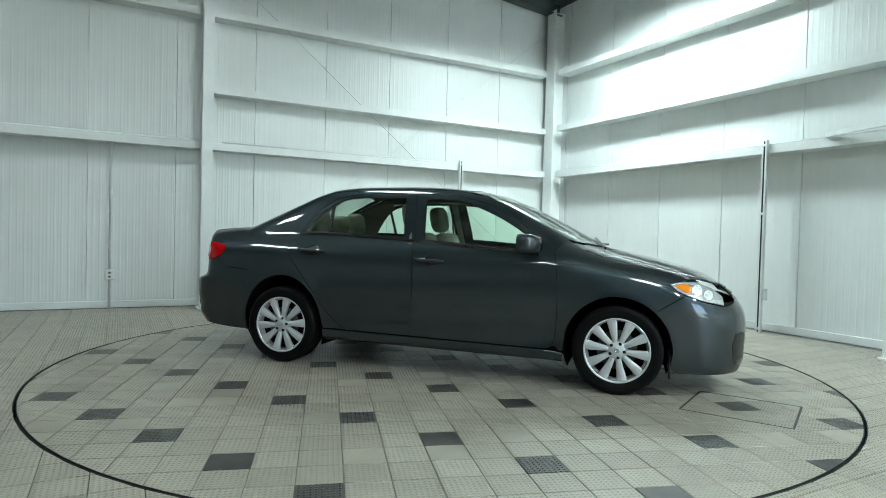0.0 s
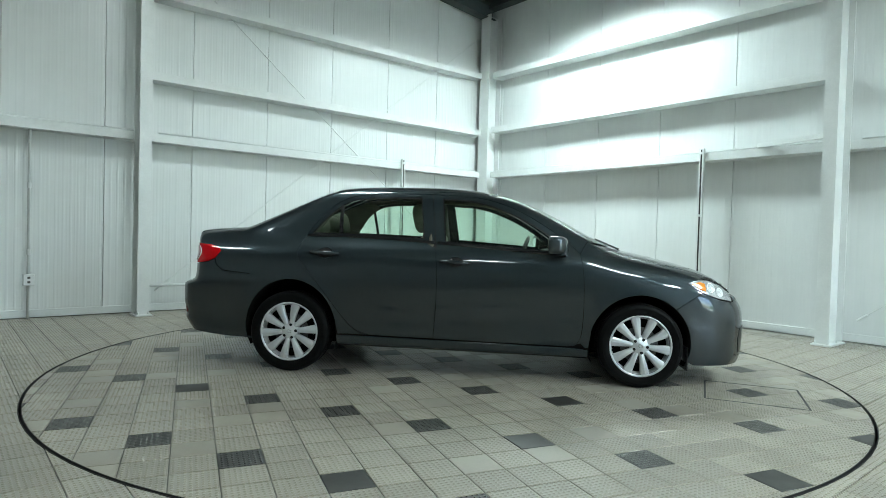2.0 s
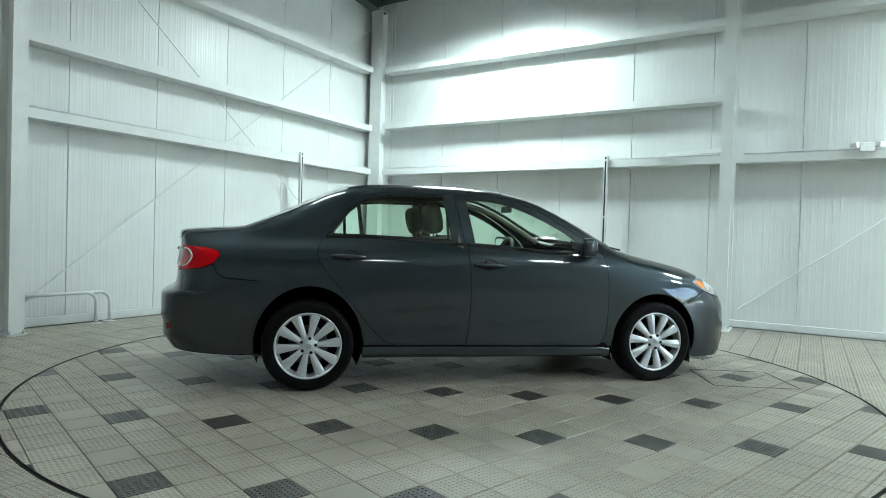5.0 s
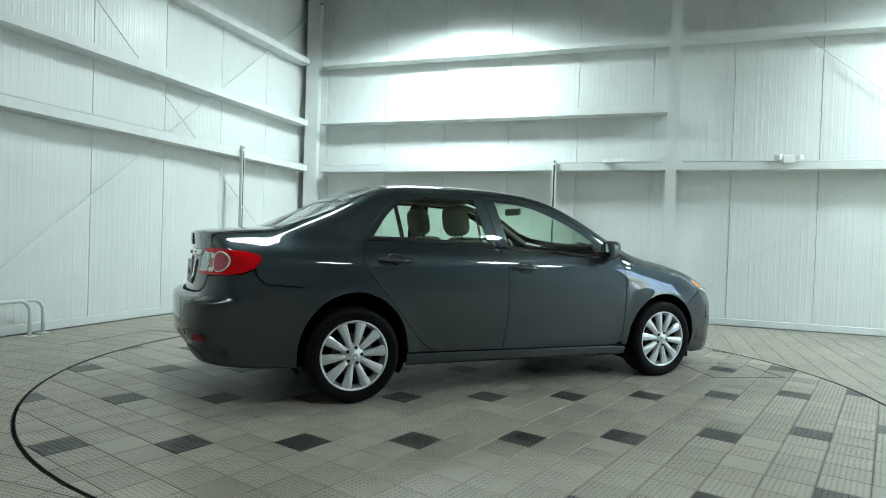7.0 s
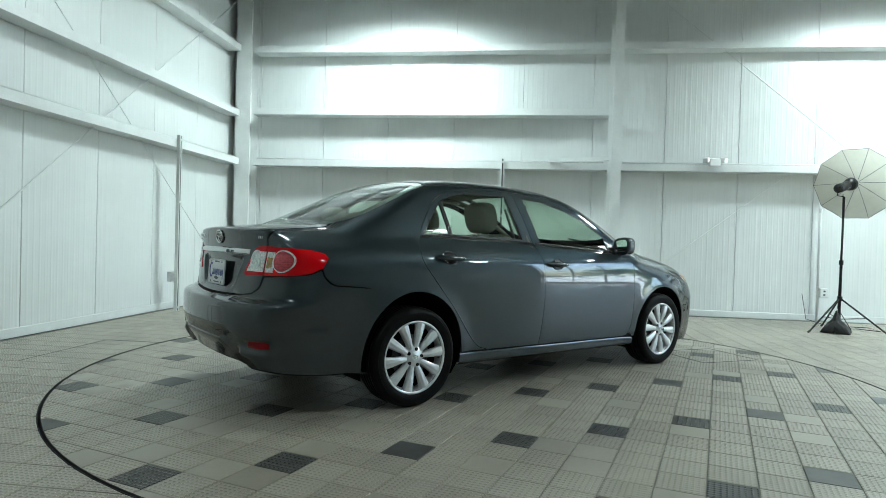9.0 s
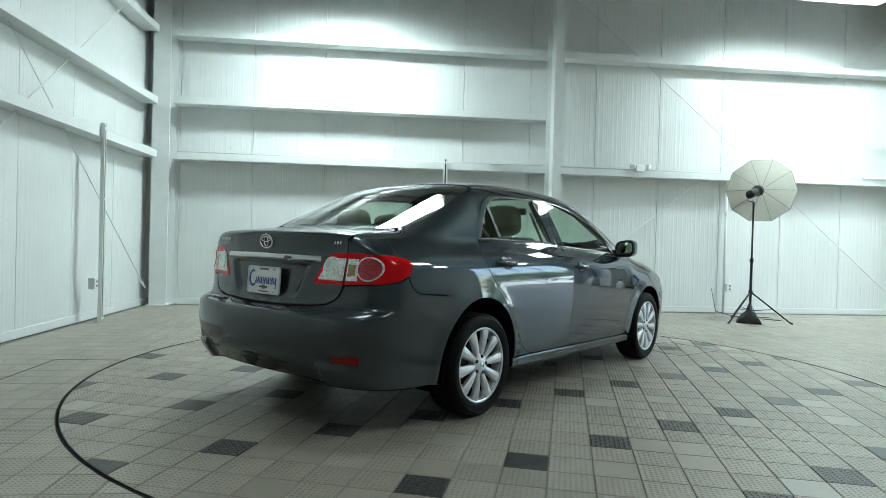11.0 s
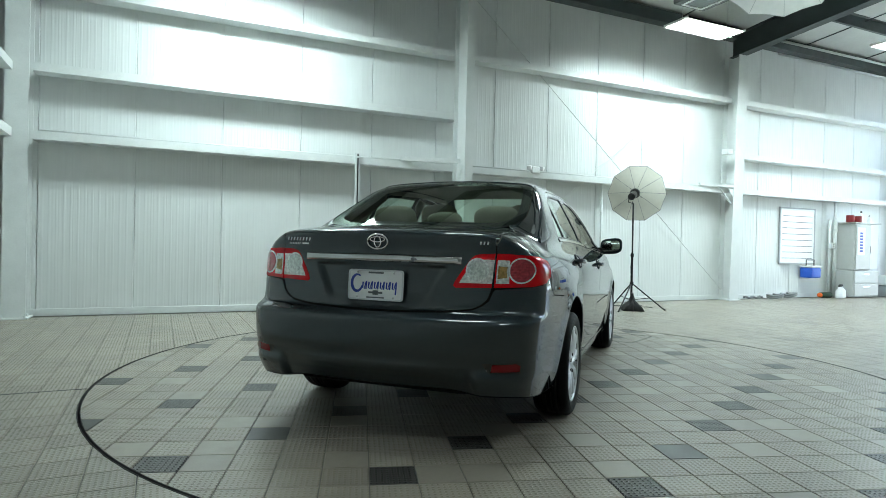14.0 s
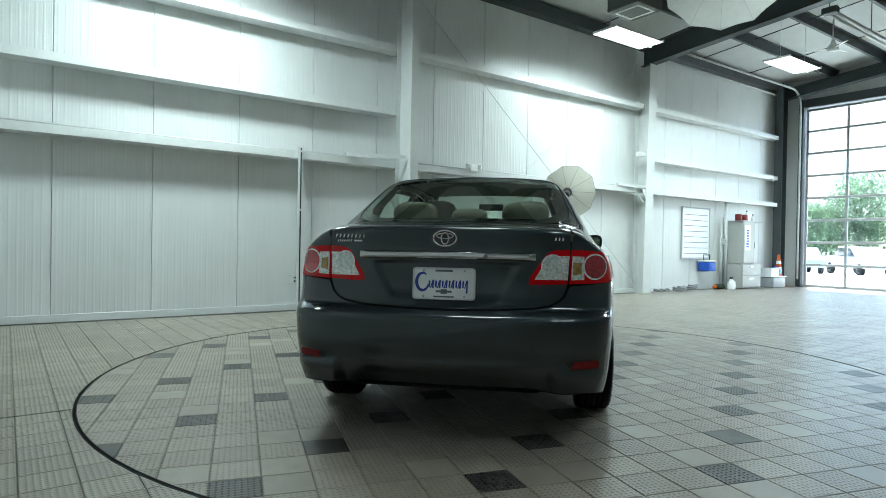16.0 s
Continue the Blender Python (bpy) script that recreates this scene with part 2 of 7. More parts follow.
def h_column(width, depth_a, depth_b, height, flange=0.014, web=0.01):
    """Wide-flange column at the origin: its back flange at y = 0, its front towards -y, tapering from depth_a to depth_b."""
    bm = box((-width / 2, -flange, 0), (width / 2, 0, height))
    for da, db, w, t0 in ((depth_a, depth_b, width, flange),):
        vs = [bm.verts.new(p) for p in ((-w / 2, -da, 0), (w / 2, -da, 0), (w / 2, -da + t0, 0), (-w / 2, -da + t0, 0),
                                        (-w / 2, -db, height), (w / 2, -db, height), (w / 2, -db + t0, height), (-w / 2, -db + t0, height))]
        for f in ((0, 1, 5, 4), (1, 2, 6, 5), (2, 3, 7, 6), (3, 0, 4, 7), (0, 3, 2, 1), (4, 5, 6, 7)):
            bm.faces.new([vs[i] for i in f])
        vs = [bm.verts.new(p) for p in ((-web / 2, -da + t0, 0), (web / 2, -da + t0, 0), (web / 2, -flange, 0), (-web / 2, -flange, 0),
                                        (-web / 2, -db + t0, height), (web / 2, -db + t0, height), (web / 2, -flange, height), (-web / 2, -flange, height))]
        for f in ((0, 1, 5, 4), (1, 2, 6, 5), (2, 3, 7, 6), (3, 0, 4, 7), (0, 3, 2, 1), (4, 5, 6, 7)):
            bm.faces.new([vs[i] for i in f])
    bmesh.ops.recalc_face_normals(bm, faces=bm.faces[:])
    return bm


def column(x, y, turn, width, da, db, height, label, steel=M_STEEL):
    ob = thing("column", label, "column", pose(x, y, 0, 0, 0, turn), "steel columns along the walls", "structure")
    part("shaft", h_column(width, da, db, height), steel, ob)
    part("base_plate", box((-width / 2 - 0.03, -da - 0.03, 0.0), (width / 2 + 0.03, 0.0, 0.02), 0.003), steel, ob)
    for bx in (-width / 2 + 0.01, width / 2 - 0.01):
        for by in (-da - 0.012, -da * 0.4):
            part("anchor_bolt", lathe([(0.001, 0.05), (0.011, 0.05), (0.011, 0.02), (0.018, 0.02), (0.018, 0.018)], 8, m=Matrix.Translation((bx, by, 0))), M_STEEL, ob)
    return ob


column(0.937, 8.93, 0, 0.135, 0.25, 0.25, 5.6, "white painted steel column bolted to the tiled floor")
column(-4.6, 8.93, 0, 0.135, 0.25, 0.25, 5.6, "white painted steel column bolted to the tiled floor")
column(6.69, 3.187, -90, 0.135, 0.42, 0.42, 5.5, "white painted steel column bolted to the tiled floor")
column(EAST - 0.02, -2.99, -90, 0.26, 0.27, 0.36, 4.84, "tapered white painted steel column under a dark rafter")
column(EAST - 0.02, 8.90, -90, 0.24, 0.30, 0.30, 5.05, "white painted steel column in the corner of the walls")


def girt_profile(z0, depth, height=0.10):
    """C-shaped rail: (out from the wall, up)."""
    t = 0.006
    return [(0, z0), (depth, z0), (depth, z0 + height), (depth - 0.045, z0 + height), (depth - 0.045, z0 + height - t),
            (depth - t, z0 + height - t), (depth - t, z0 + t), (0, z0 + t)]


def girt(wall, a, b, z0, depth):
    bm = bmesh.new()
    if wall == "n":
        extrude([(0, NORTH - 0.013 - d, z) for d, z in girt_profile(z0, depth)], (a, 0, 0), (b, 0, 0), bm)
    else:
        extrude([(EAST - 0.013 - d, 0, z) for d, z in girt_profile(z0, depth)], (0, a, 0), (0, b, 0), bm)
    solid("wall_rail", bm, M_STEEL, "white painted steel rail running along the wall", "wall rail", "structure", "horizontal wall rails")


G1, G2, G3 = 2.125, 2.885, 3.905
for a, b, levels in ((-4.598, 0.935, (G1, G3)), (0.939, 6.60, (G1, G2, G3)), (WEST, -4.602, (G1, G3))):
    for z0 in levels:
        girt("n", a, b, z0, 0.22)
for a, b, levels in ((3.189, 8.76, (G1, 2.93, G3)), (-2.84, 3.185, (G1, G3)), (-8.85, -3.14, (G1, 2.83, G3))):
    for z0 in levels:
        girt("e", a, b, z0, 0.24)
# dark eave beam, rafters, purlins
solid("eave_beam", box((6.72, SOUTH, 5.20), (6.93, NORTH - 0.1, 5.42), 0.006), M_DARK_STEEL, "dark grey green steel eave beam along the wall", "beam", "structure")


def rafter(y, depth_a, depth_b):
    ob = thing("rafter", "dark grey green steel roof rafter spanning the hall", "rafter", None, "roof rafters", "structure")
    xa, xb = EAST - 0.12, -0.9
    for x0, x1, p, r in ((xa, xb, depth_a, depth_b), (xb, WEST, depth_b, depth_a)):
        ta, tb = roof_z(x0) - 0.21, roof_z(x1) - 0.21
        part("web", extrude([(x0, 0, ta), (x1, 0, tb), (x1, 0, tb - r), (x0, 0, ta - p)], (0, y - 0.006, 0), (0, y + 0.006, 0)), M_DARK_STEEL, ob)
        for off0, off1 in ((0, 0), (-p, -r)):
            part("flange", extrude([(x0, 0, ta + off0), (x1, 0, tb + off1), (x1, 0, tb + off1 - 0.014), (x0, 0, ta + off0 - 0.014)], (0, y - 0.10, 0), (0, y + 0.10, 0)), M_DARK_STEEL, ob)
    return ob


rafter(-2.99, 0.42, 0.55)
rafter(3.17, 0.30, 0.45)
rafter(8.95, 0.26, 0.30)
rafter(-8.95, 0.26, 0.30)
for i in range(13):
    px = 5.55 - i * 1.15
    pz = roof_z(px)
    bm = extrude([(px, 0, pz - 0.21), (px + 0.06, 0, pz - 0.21), (px + 0.06, 0, pz - 0.204), (px + 0.006, 0, pz - 0.204), (px + 0.006, 0, pz - 0.008),
                  (px - 0.06, 0, pz - 0.008), (px - 0.06, 0, pz - 0.002), (px, 0, pz - 0.002)], (0, SOUTH, 0), (0, NORTH, 0))
    solid("purlin", bm, M_DARK_STEEL, "dark steel roof purlin", "purlin", "structure", "roof purlins")
for i, (rx, ry) in enumerate(((6.1, -1.5), (6.1, 0.6), (6.1, -5.0), (6.1, -7.0), (4.9, -5.0), (4.9, -7.0), (3.8, -5.0), (3.8, -7.0), (3.8, 0.6), (4.9, 0.6), (2.7, -5.0))):
    z0 = roof_z(rx) - 0.10
    solid("sag_rod", tube([(rx - 0.55, ry, z0 + 0.055), (rx + 0.6, ry, z0 - 0.06)], 0.012, 6), M_DARK_STEEL, "thin dark sag rod between purlins", "rod", "structure", "sag rods")

# ---- floor, turntable and their tiles ----
S, RING, RC = 0.2043, 3.003, (2.396, 4.775)
T_ORIGIN, T_TURN = (-0.1807, 6.027), -0.30056
bm = bmesh.new()
disc = [bm.verts.new((RC[0] + (RING + 0.012) * math.cos(a), RC[1] + (RING + 0.012) * math.sin(a), -0.007)) for a in (2 * math.pi * k / 128 for k in range(128))]
corners = [bm.verts.new((x, y, -0.007)) for x, y in ((WEST - 0.2, SOUTH - 0.3), (EAST + 0.25, SOUTH - 0.3), (EAST + 0.25, NORTH + 0.25), (WEST - 0.2, NORTH + 0.25))]
bmesh.ops.triangle_fill(bm, use_beauty=True, use_dissolve=False, edges=[bm.edges.new((loop[i], loop[(i + 1) % len(loop)])) for loop in (disc, corners) for i in range(len(loop))])
inside = [f for f in bm.faces if math.hypot(f.calc_center_median().x - RC[0], f.calc_center_median().y - RC[1]) < RING]
bmesh.ops.delete(bm, geom=inside, context="FACES")
bmesh.ops.recalc_face_normals(bm, faces=bm.faces[:])
floor = solid("floor", bm, M_GROUT, "floor of pale beige studded square tiles with dark joints", "floor", "structure")
turntable = tagged(part("turntable", lathe([(0.0005, -0.007), (RING - 0.007, -0.007), (RING - 0.007, -0.10)], 128, m=Matrix.Translation((*RC, 0))), M_GROUT, None),
                   "round vehicle turntable of beige tiles with scattered dark tiles", "turntable", "", "structure")
part("pit", lathe([(RING - 0.05, -0.10), (RING + 0.05, -0.10), (RING + 0.05, -0.006), (RING + 0.008, -0.006)], 128, m=Matrix.Translation((*RC, 0))), M_RUBBER, floor)
part("rim", lathe([(RING - 0.006, -0.06), (RING - 0.006, 0.0005), (RING - 0.008, 0.001), (RING - 0.009, -0.006)], 160, m=Matrix.Translation((*RC, 0))), M_RUBBER, turntable, "black edge band")
part("edge_band", lathe([(RING + 0.010, -0.006), (RING + 0.009, 0.001), (RING + 0.007, 0.001), (RING + 0.006, -0.06)], 160, m=Matrix.Translation((*RC, 0))), M_RUBBER, floor, "black edge band round the turntable")

# ---- the car: materials ----
def car_paint():
    m = Mat("dark_grey_metallic_paint", (0.0265, 0.0370, 0.0430), 0.40, 0.8, Specular_IOR_Level=0.2, Specular_Tint=(0.16, 0.20, 0.22, 1), Coat_Weight=1.0, Coat_Roughness=0.012, Coat_IOR=1.65)
    m.tone(m.ramp(m.noise(1400.0, 1.0), 0.35, 0.65, 0.8, 1.25))
    return m.m


def glass_material(name, tint, ior=1.45, gloss_rough=0.0):
    """A clear pane: tinted see-through with Fresnel gloss."""
    mt = bpy.data.materials.new(name)
    mt.use_nodes = True
    t = mt.node_tree
    t.nodes.remove(t.nodes["Principled BSDF"])
    clear, gloss, mixer, edge, power, span = (t.nodes.new("ShaderNode" + k) for k in ("BsdfTransparent", "BsdfGlossy", "MixShader", "LayerWeight", "Math", "MapRange"))
    clear.inputs[0].default_value = (*tint, 1)
    gloss.inputs["Roughness"].default_value = gloss_rough
    # the same gloss from both sides of the sheet, two faces counted
    edge.inputs["Blend"].default_value = 0.5
    power.operation = "POWER"
    power.inputs[1].default_value = 5.0
    f0 = 2 * ((ior - 1) / (ior + 1)) ** 2
    span.inputs["To Min"].default_value = f0
    span.inputs["To Max"].default_value = 1.0
    t.links.new(edge.outputs["Facing"], power.inputs[0])
    t.links.new(power.outputs[0], span.inputs["Value"])
    t.links.new(span.outputs[0], mixer.inputs[0])
    t.links.new(clear.outputs[0], mixer.inputs[1])
    t.links.new(gloss.outputs[0], mixer.inputs[2])
    t.links.new(mixer.outputs[0], t.nodes["Material Output"].inputs["Surface"])
    return mt


def lens_material(name, colour, axis=2, depth=0.35):
    m = Mat(name, colour, 0.16, 0.35, Coat_Weight=1.0, Coat_Roughness=0.02)
    m.tone(m.ramp(m.noise(70.0, 2.0), 0.35, 0.65, 0.72, 1.2))
    m.bump(wave(m, 2 * math.pi / 0.013, axis), depth, 0.002)
    return m.m


M_PAINT = car_paint()
M_GLASS = glass_material("green_tinted_glass", (0.77, 0.89, 0.80))
M_REAR_GLASS = glass_material("dark_tinted_glass", (0.77, 0.87, 0.80), 1.72)
M_BLACK = painted("black_trim", (0.006, 0.006, 0.0065), 0.30, 0.15, 20.0)
M_STRIP = Mat("glossy_black_strip", (0.008, 0.008, 0.009), 0.10, 0.0, Coat_Weight=1.0).m
M_SHELL = painted("joint_shade_black", (0.003, 0.003, 0.003), 0.7, 0.2, 10.0)
M_TYRE = painted("tyre_rubber", (0.005, 0.005, 0.005), 0.5, 0.2, 30.0)
M_WELL = painted("wheel_well", (0.003, 0.003, 0.003), 0.9, 0.2, 14.0)
M_WHEEL = Mat("silver_wheel_paint", (0.60, 0.61, 0.62), 0.34, 0.55, Coat_Weight=0.3).m
for dull in (M_BLACK, M_SHELL, M_TYRE, M_WELL):
    dull.node_tree.nodes["Principled BSDF"].inputs["Specular IOR Level"].default_value = 0.35 if dull is M_BLACK else 0.08
M_CHROME = Mat("chrome", (0.62, 0.63, 0.64), 0.09, 1.0).m
M_RED = Mat("red_lens", (0.56, 0.001, 0.004), 0.03, 0.0, Specular_IOR_Level=0.45).m
M_CLEAR = lens_material("clear_lens", (0.82, 0.79, 0.77))
M_FLUTED = lens_material("fluted_clear_lens", (0.72, 0.74, 0.73), 1, 0.4)
M_HEAD = lens_material("head_lamp_lens", (0.42, 0.43, 0.43))
M_LENS = lens_material("round_clear_lens", (0.92, 0.93, 0.93))
M_PINK = lens_material("round_red_lens", (0.50, 0.045, 0.065))
M_DEEP_RED = Mat("deep_red_lens", (0.17, 0.002, 0.005), 0.06, 0.0, Specular_IOR_Level=0.4).m
M_AMBER = Mat("amber_lens", (0.75, 0.22, 0.01), 0.1, 0.0, Coat_Weight=1.0).m
M_BULB = lens_material("gold_turn_chamber", (0.46, 0.27, 0.09), 1, 0.9)
# both beiges are darkened to hold the shade inside the cabin
M_SEAT = painted("beige_seat_cloth", (0.225, 0.22, 0.17), 0.85, 0.1, 30.0)
M_CABIN = painted("beige_cabin_trim", (0.14, 0.13, 0.10), 0.7, 0.08, 20.0)
M_DASH = painted("grey_dashboard", (0.06, 0.06, 0.058), 0.6, 0.1, 30.0)
M_PLATE = painted("white_plate", (0.80, 0.82, 0.84), 0.35, 0.02, 20.0)
M_BLUE = painted("blue_print", (0.02, 0.05, 0.32), 0.4, 0.05, 30.0)
M_GREY_INK = painted("grey_print", (0.12, 0.13, 0.15), 0.4, 0.05, 30.0)
M_DISC = Mat("brake_iron", (0.10, 0.10, 0.10), 0.5, 0.8).m


# ---- the car: its outer form as smooth functions (x forward from the rear axle, y to the side, z up) ----
def curve(xs, ys, blur=0.0):
    xs, ys = np.array(xs, float), np.array(ys, float)
    h, d = np.diff(xs), np.diff(ys) / np.diff(xs)
    m = np.concatenate([[d[0]], np.where(d[:-1] * d[1:] > 0, (h[:-1] + h[1:]) * d[:-1] * d[1:] / np.where(d[:-1] * d[1:] > 0, h[:-1] * d[:-1] + h[1:] * d[1:], 1), 0), [d[-1]]])

    def at(x):
        x = np.clip(x, xs[0], xs[-1])
        i = np.clip(np.searchsorted(xs, x) - 1, 0, len(xs) - 2)
        t = (x - xs[i]) / h[i]
        return (ys[i] * (1 + 2 * t) * (1 - t) ** 2 + m[i] * h[i] * t * (1 - t) ** 2 + ys[i + 1] * t * t * (3 - 2 * t) + m[i + 1] * h[i] * t * t * (t - 1))
    if not blur:
        return at
    # the same line with its bends evened out
    grid = np.linspace(xs[0] - 4 * blur, xs[-1] + 4 * blur, 6001)
    step = grid[1] - grid[0]
    kernel = np.exp(-0.5 * (np.arange(-int(3 * blur / step), int(3 * blur / step) + 1) * step / blur) ** 2)
    table = np.convolve(np.pad(at(grid), len(kernel) // 2, mode="edge"), kernel / kernel.sum(), mode="valid")
    return lambda x: np.interp(x, grid, table)


TOP = curve([-1.1, -0.95, -0.75, -0.6, -0.47, -0.40, -0.29, -0.17, 0.04, 0.15, 0.25, 0.40, 0.55, 0.75, 0.95, 1.15, 1.33, 1.5, 1.62, 1.75, 1.9, 2.1, 2.3, 2.45, 2.55, 2.75, 3.0, 3.2, 3.35, 3.45, 3.56],
            [1.047, 1.061, 1.085, 1.097, 1.107, 1.133, 1.186, 1.243, 1.344, 1.394, 1.427, 1.450, 1.459, 1.464, 1.465, 1.461, 1.451, 1.433, 1.412, 1.370, 1.307, 1.210, 1.105, 1.029, 0.992, 0.950, 0.894, 0.837, 0.775, 0.714, 0.618], 0.026)
PLAN = curve([-1.05, -0.9, -0.7, -0.4, 0, 0.6, 1.3, 2.0, 2.6, 2.9, 3.1, 3.3, 3.45, 3.56], [0.747, 0.793, 0.821, 0.846, 0.866, 0.876, 0.878, 0.876, 0.873, 0.862, 0.842, 0.80, 0.745, 0.66], 0.05)
SIDE = curve([0.12, 0.21, 0.28, 0.35, 0.5, 0.65, 0.78, 0.88, 0.95, 1.0, 1.04, 1.10, 1.2, 1.3, 1.36, 1.45, 1.55], [0.90, 0.935, 0.958, 0.972, 0.990, 1.0, 0.999, 0.986, 0.945, 0.892, 0.858, 0.828, 0.773, 0.712, 0.674, 0.597, 0.507], 0.015)
REAR = curve([0.1, 0.26, 0.32, 0.385, 0.435, 0.50, 0.60, 0.635, 0.650, 0.662, 0.675, 0.70, 0.80, 0.95, 1.02, 1.06, 1.2], [-0.876, -0.946, -0.988, -1.022, -1.015, -1.026, -1.027, -1.022, -1.000, -0.957, -0.939, -0.931, -0.921, -0.904, -0.910, -0.918, -0.918], 0.007)
NOSE = curve([0.1, 0.16, 0.22, 0.30, 0.45, 0.55, 0.63, 0.72, 0.8, 0.9], [3.415, 3.48, 3.506, 3.511, 3.518, 3.515, 3.49, 3.44, 3.36, 3.25])


def bowl(x, a, b):
    t = np.clip((x - a) / (b - a), 0, 1)
    return t * t * (3 - 2 * t)


def smax(a, b, k):
    h = np.maximum(k - np.abs(a - b), 0) / k
    return np.maximum(a, b) + h ** 3 * k / 6


def form(p):
    """Below zero inside the car's skin."""
    x, y, z = p[:, 0], np.abs(p[:, 1]), p[:, 2]
    shift = np.where(x > 1.0, 0.106, -0.021) * y * y * bowl(np.abs(x - 0.9), 0.25, 0.7)
    crown = 0.036 + 0.042 * bowl(x, -0.4, 0.3) - 0.017 * bowl(x, 1.9, 2.6)
    top = z - (TOP(x + shift) - crown * y * y - 0.039 * y ** 4)
    width = PLAN(x) * SIDE(z)
    for ax in (0.0, 2.61):
        r = np.sqrt((x - ax) ** 2 + (z - 0.31) ** 2)
        width = width + 0.012 * np.exp(-((r - 0.36) / 0.07) ** 2) * bowl(z, 0.1, 0.35)
    side = y - width
    tail = REAR(z) + 0.133 * y * y + 0.132 * y ** 4
    # recess for the number plate in the boot lid
    half = 0.235 + 0.53 * (z - 0.70)
    tail = tail + 0.022 * (1 - bowl(y, half - 0.01, half + 0.045)) * bowl(z, 0.685, 0.76) * (1 - bowl(z, 0.875, 0.892))
    # bumper groove at the reflectors
    tail = tail + 0.012 * bowl(y, 0.30, 0.45) * np.exp(-((z - 0.40) / 0.035) ** 2)
    # the middle of the lower bumper tucks in below a crease
    tail = tail + 0.030 * (1 - bowl(y, 0.49, 0.545)) * (1 - bowl(z, 0.355, 0.425))
    front = x - (NOSE(z) - 0.20 * y * y - 0.30 * y ** 4)
    k = 0.114 + 0.087 * bowl(-x, -0.3, 0.3) + 0.175 * bowl(x, 1.7, 2.4)
    f = smax(side, top, k)
    f = smax(f, tail - x, 0.207 - 0.140 * bowl(z, 0.86, 1.0))
    f = smax(f, front, 0.26)
    return f


def cast(origin, way, far=2.6):
    """The skin's points along rays that start inside."""
    lo, hi = np.zeros(len(origin)), np.full(len(origin), far)
    for _ in range(34):
        mid = (lo + hi) / 2
        out = form(origin + way * mid[:, None]) > 0
        hi = np.where(out, mid, hi)
        lo = np.where(out, lo, mid)
    return origin + way * lo[:, None]


def skin_normal(p):
    e = 0.002
    n = np.stack([form(p + d) - form(p - d) for d in np.eye(3) * e], 1)
    return n / np.linalg.norm(n, axis=1, keepdims=True)


class SideChart:
    """(x, angle) round a lengthwise axis: flanks, roof, bonnet."""

    @staticmethod
    def axis(x):
        return np.full(len(x), 0.22), 0.74 - 0.30 * bowl(x, 2.3, 3.3)

    def lift(self, uv):
        y0, z0 = self.axis(uv[:, 0])
        o = np.stack([uv[:, 0], y0, z0], 1)
        return cast(o, np.stack([0 * uv[:, 0], np.cos(uv[:, 1]), np.sin(uv[:, 1])], 1))

    def drop(self, p):
        y0, z0 = self.axis(p[:, 0])
        return np.stack([p[:, 0], np.arctan2(p[:, 2] - z0, p[:, 1] - y0)], 1)
    scale = np.array([1.0, 0.62])


class EndChart:
    """(angle, z) round an upright axis: tail and nose."""

    def __init__(self, x, sign):
        self.x, self.sign = x, sign

    def lift(self, uv):
        o = np.stack([np.full(len(uv), self.x), 0 * uv[:, 0], uv[:, 1]], 1)
        return cast(o, np.stack([self.sign * np.cos(uv[:, 0]), np.sin(uv[:, 0]), 0 * uv[:, 0]], 1))

    def drop(self, p):
        return np.stack([np.arctan2(p[:, 1], self.sign * (p[:, 0] - self.x)), p[:, 2]], 1)
    scale = np.array([0.75, 1.0])


class TopChart:
    """(x, y) from below: roof, boot lid, screens."""

    def lift(self, uv):
        o = np.stack([uv[:, 0], uv[:, 1], np.full(len(uv), 0.55)], 1)
        return cast(o, np.tile([0.0, 0.0, 1.0], (len(uv), 1)))

    def drop(self, p):
        return p[:, :2]
    scale = np.array([1.0, 1.0])


class LidChart:
    """(y, angle) round a crosswise axis: boot lid, from its deck round to its face."""

    def lift(self, uv):
        o = np.stack([np.full(len(uv), -0.45), uv[:, 0], np.full(len(uv), 0.80)], 1)
        return cast(o, np.stack([-np.cos(uv[:, 1]), 0 * uv[:, 0], np.sin(uv[:, 1])], 1))

    def drop(self, p):
        return np.stack([p[:, 1], np.arctan2(p[:, 2] - 0.80, -0.45 - p[:, 0])], 1)
    scale = np.array([1.0, 0.45])


LID = LidChart()
SIDES, TAIL, FRONT, OVER = SideChart(), EndChart(-0.25, -1.0), EndChart(2.75, 1.0), TopChart()


def from_side(pts):
    """Skin points seen from the side at (x, z)."""
    a = np.array(pts, float)
    return cast(np.stack([a[:, 0], np.full(len(a), 0.1), a[:, 1]], 1), np.tile([0.0, 1.0, 0.0], (len(a), 1)))


def from_top(pts):
    return OVER.lift(np.array(pts, float))


def from_tail(pts):
    """Skin points seen from behind at (y, z)."""
    a = np.array(pts, float)
    return cast(np.stack([np.full(len(a), -0.3), a[:, 0], a[:, 1]], 1), np.tile([-1.0, 0.0, 0.0], (len(a), 1)))


def dense(pts, step):
    """A closed outline with points no further apart than step."""
    out = []
    for i, p in enumerate(pts):
        q = pts[(i + 1) % len(pts)]
        n = max(1, int(math.ceil(math.dist(p, q) / step)))
        out += [(p[0] + (q[0] - p[0]) * k / n, p[1] + (q[1] - p[1]) * k / n) for k in range(n)]
    return out


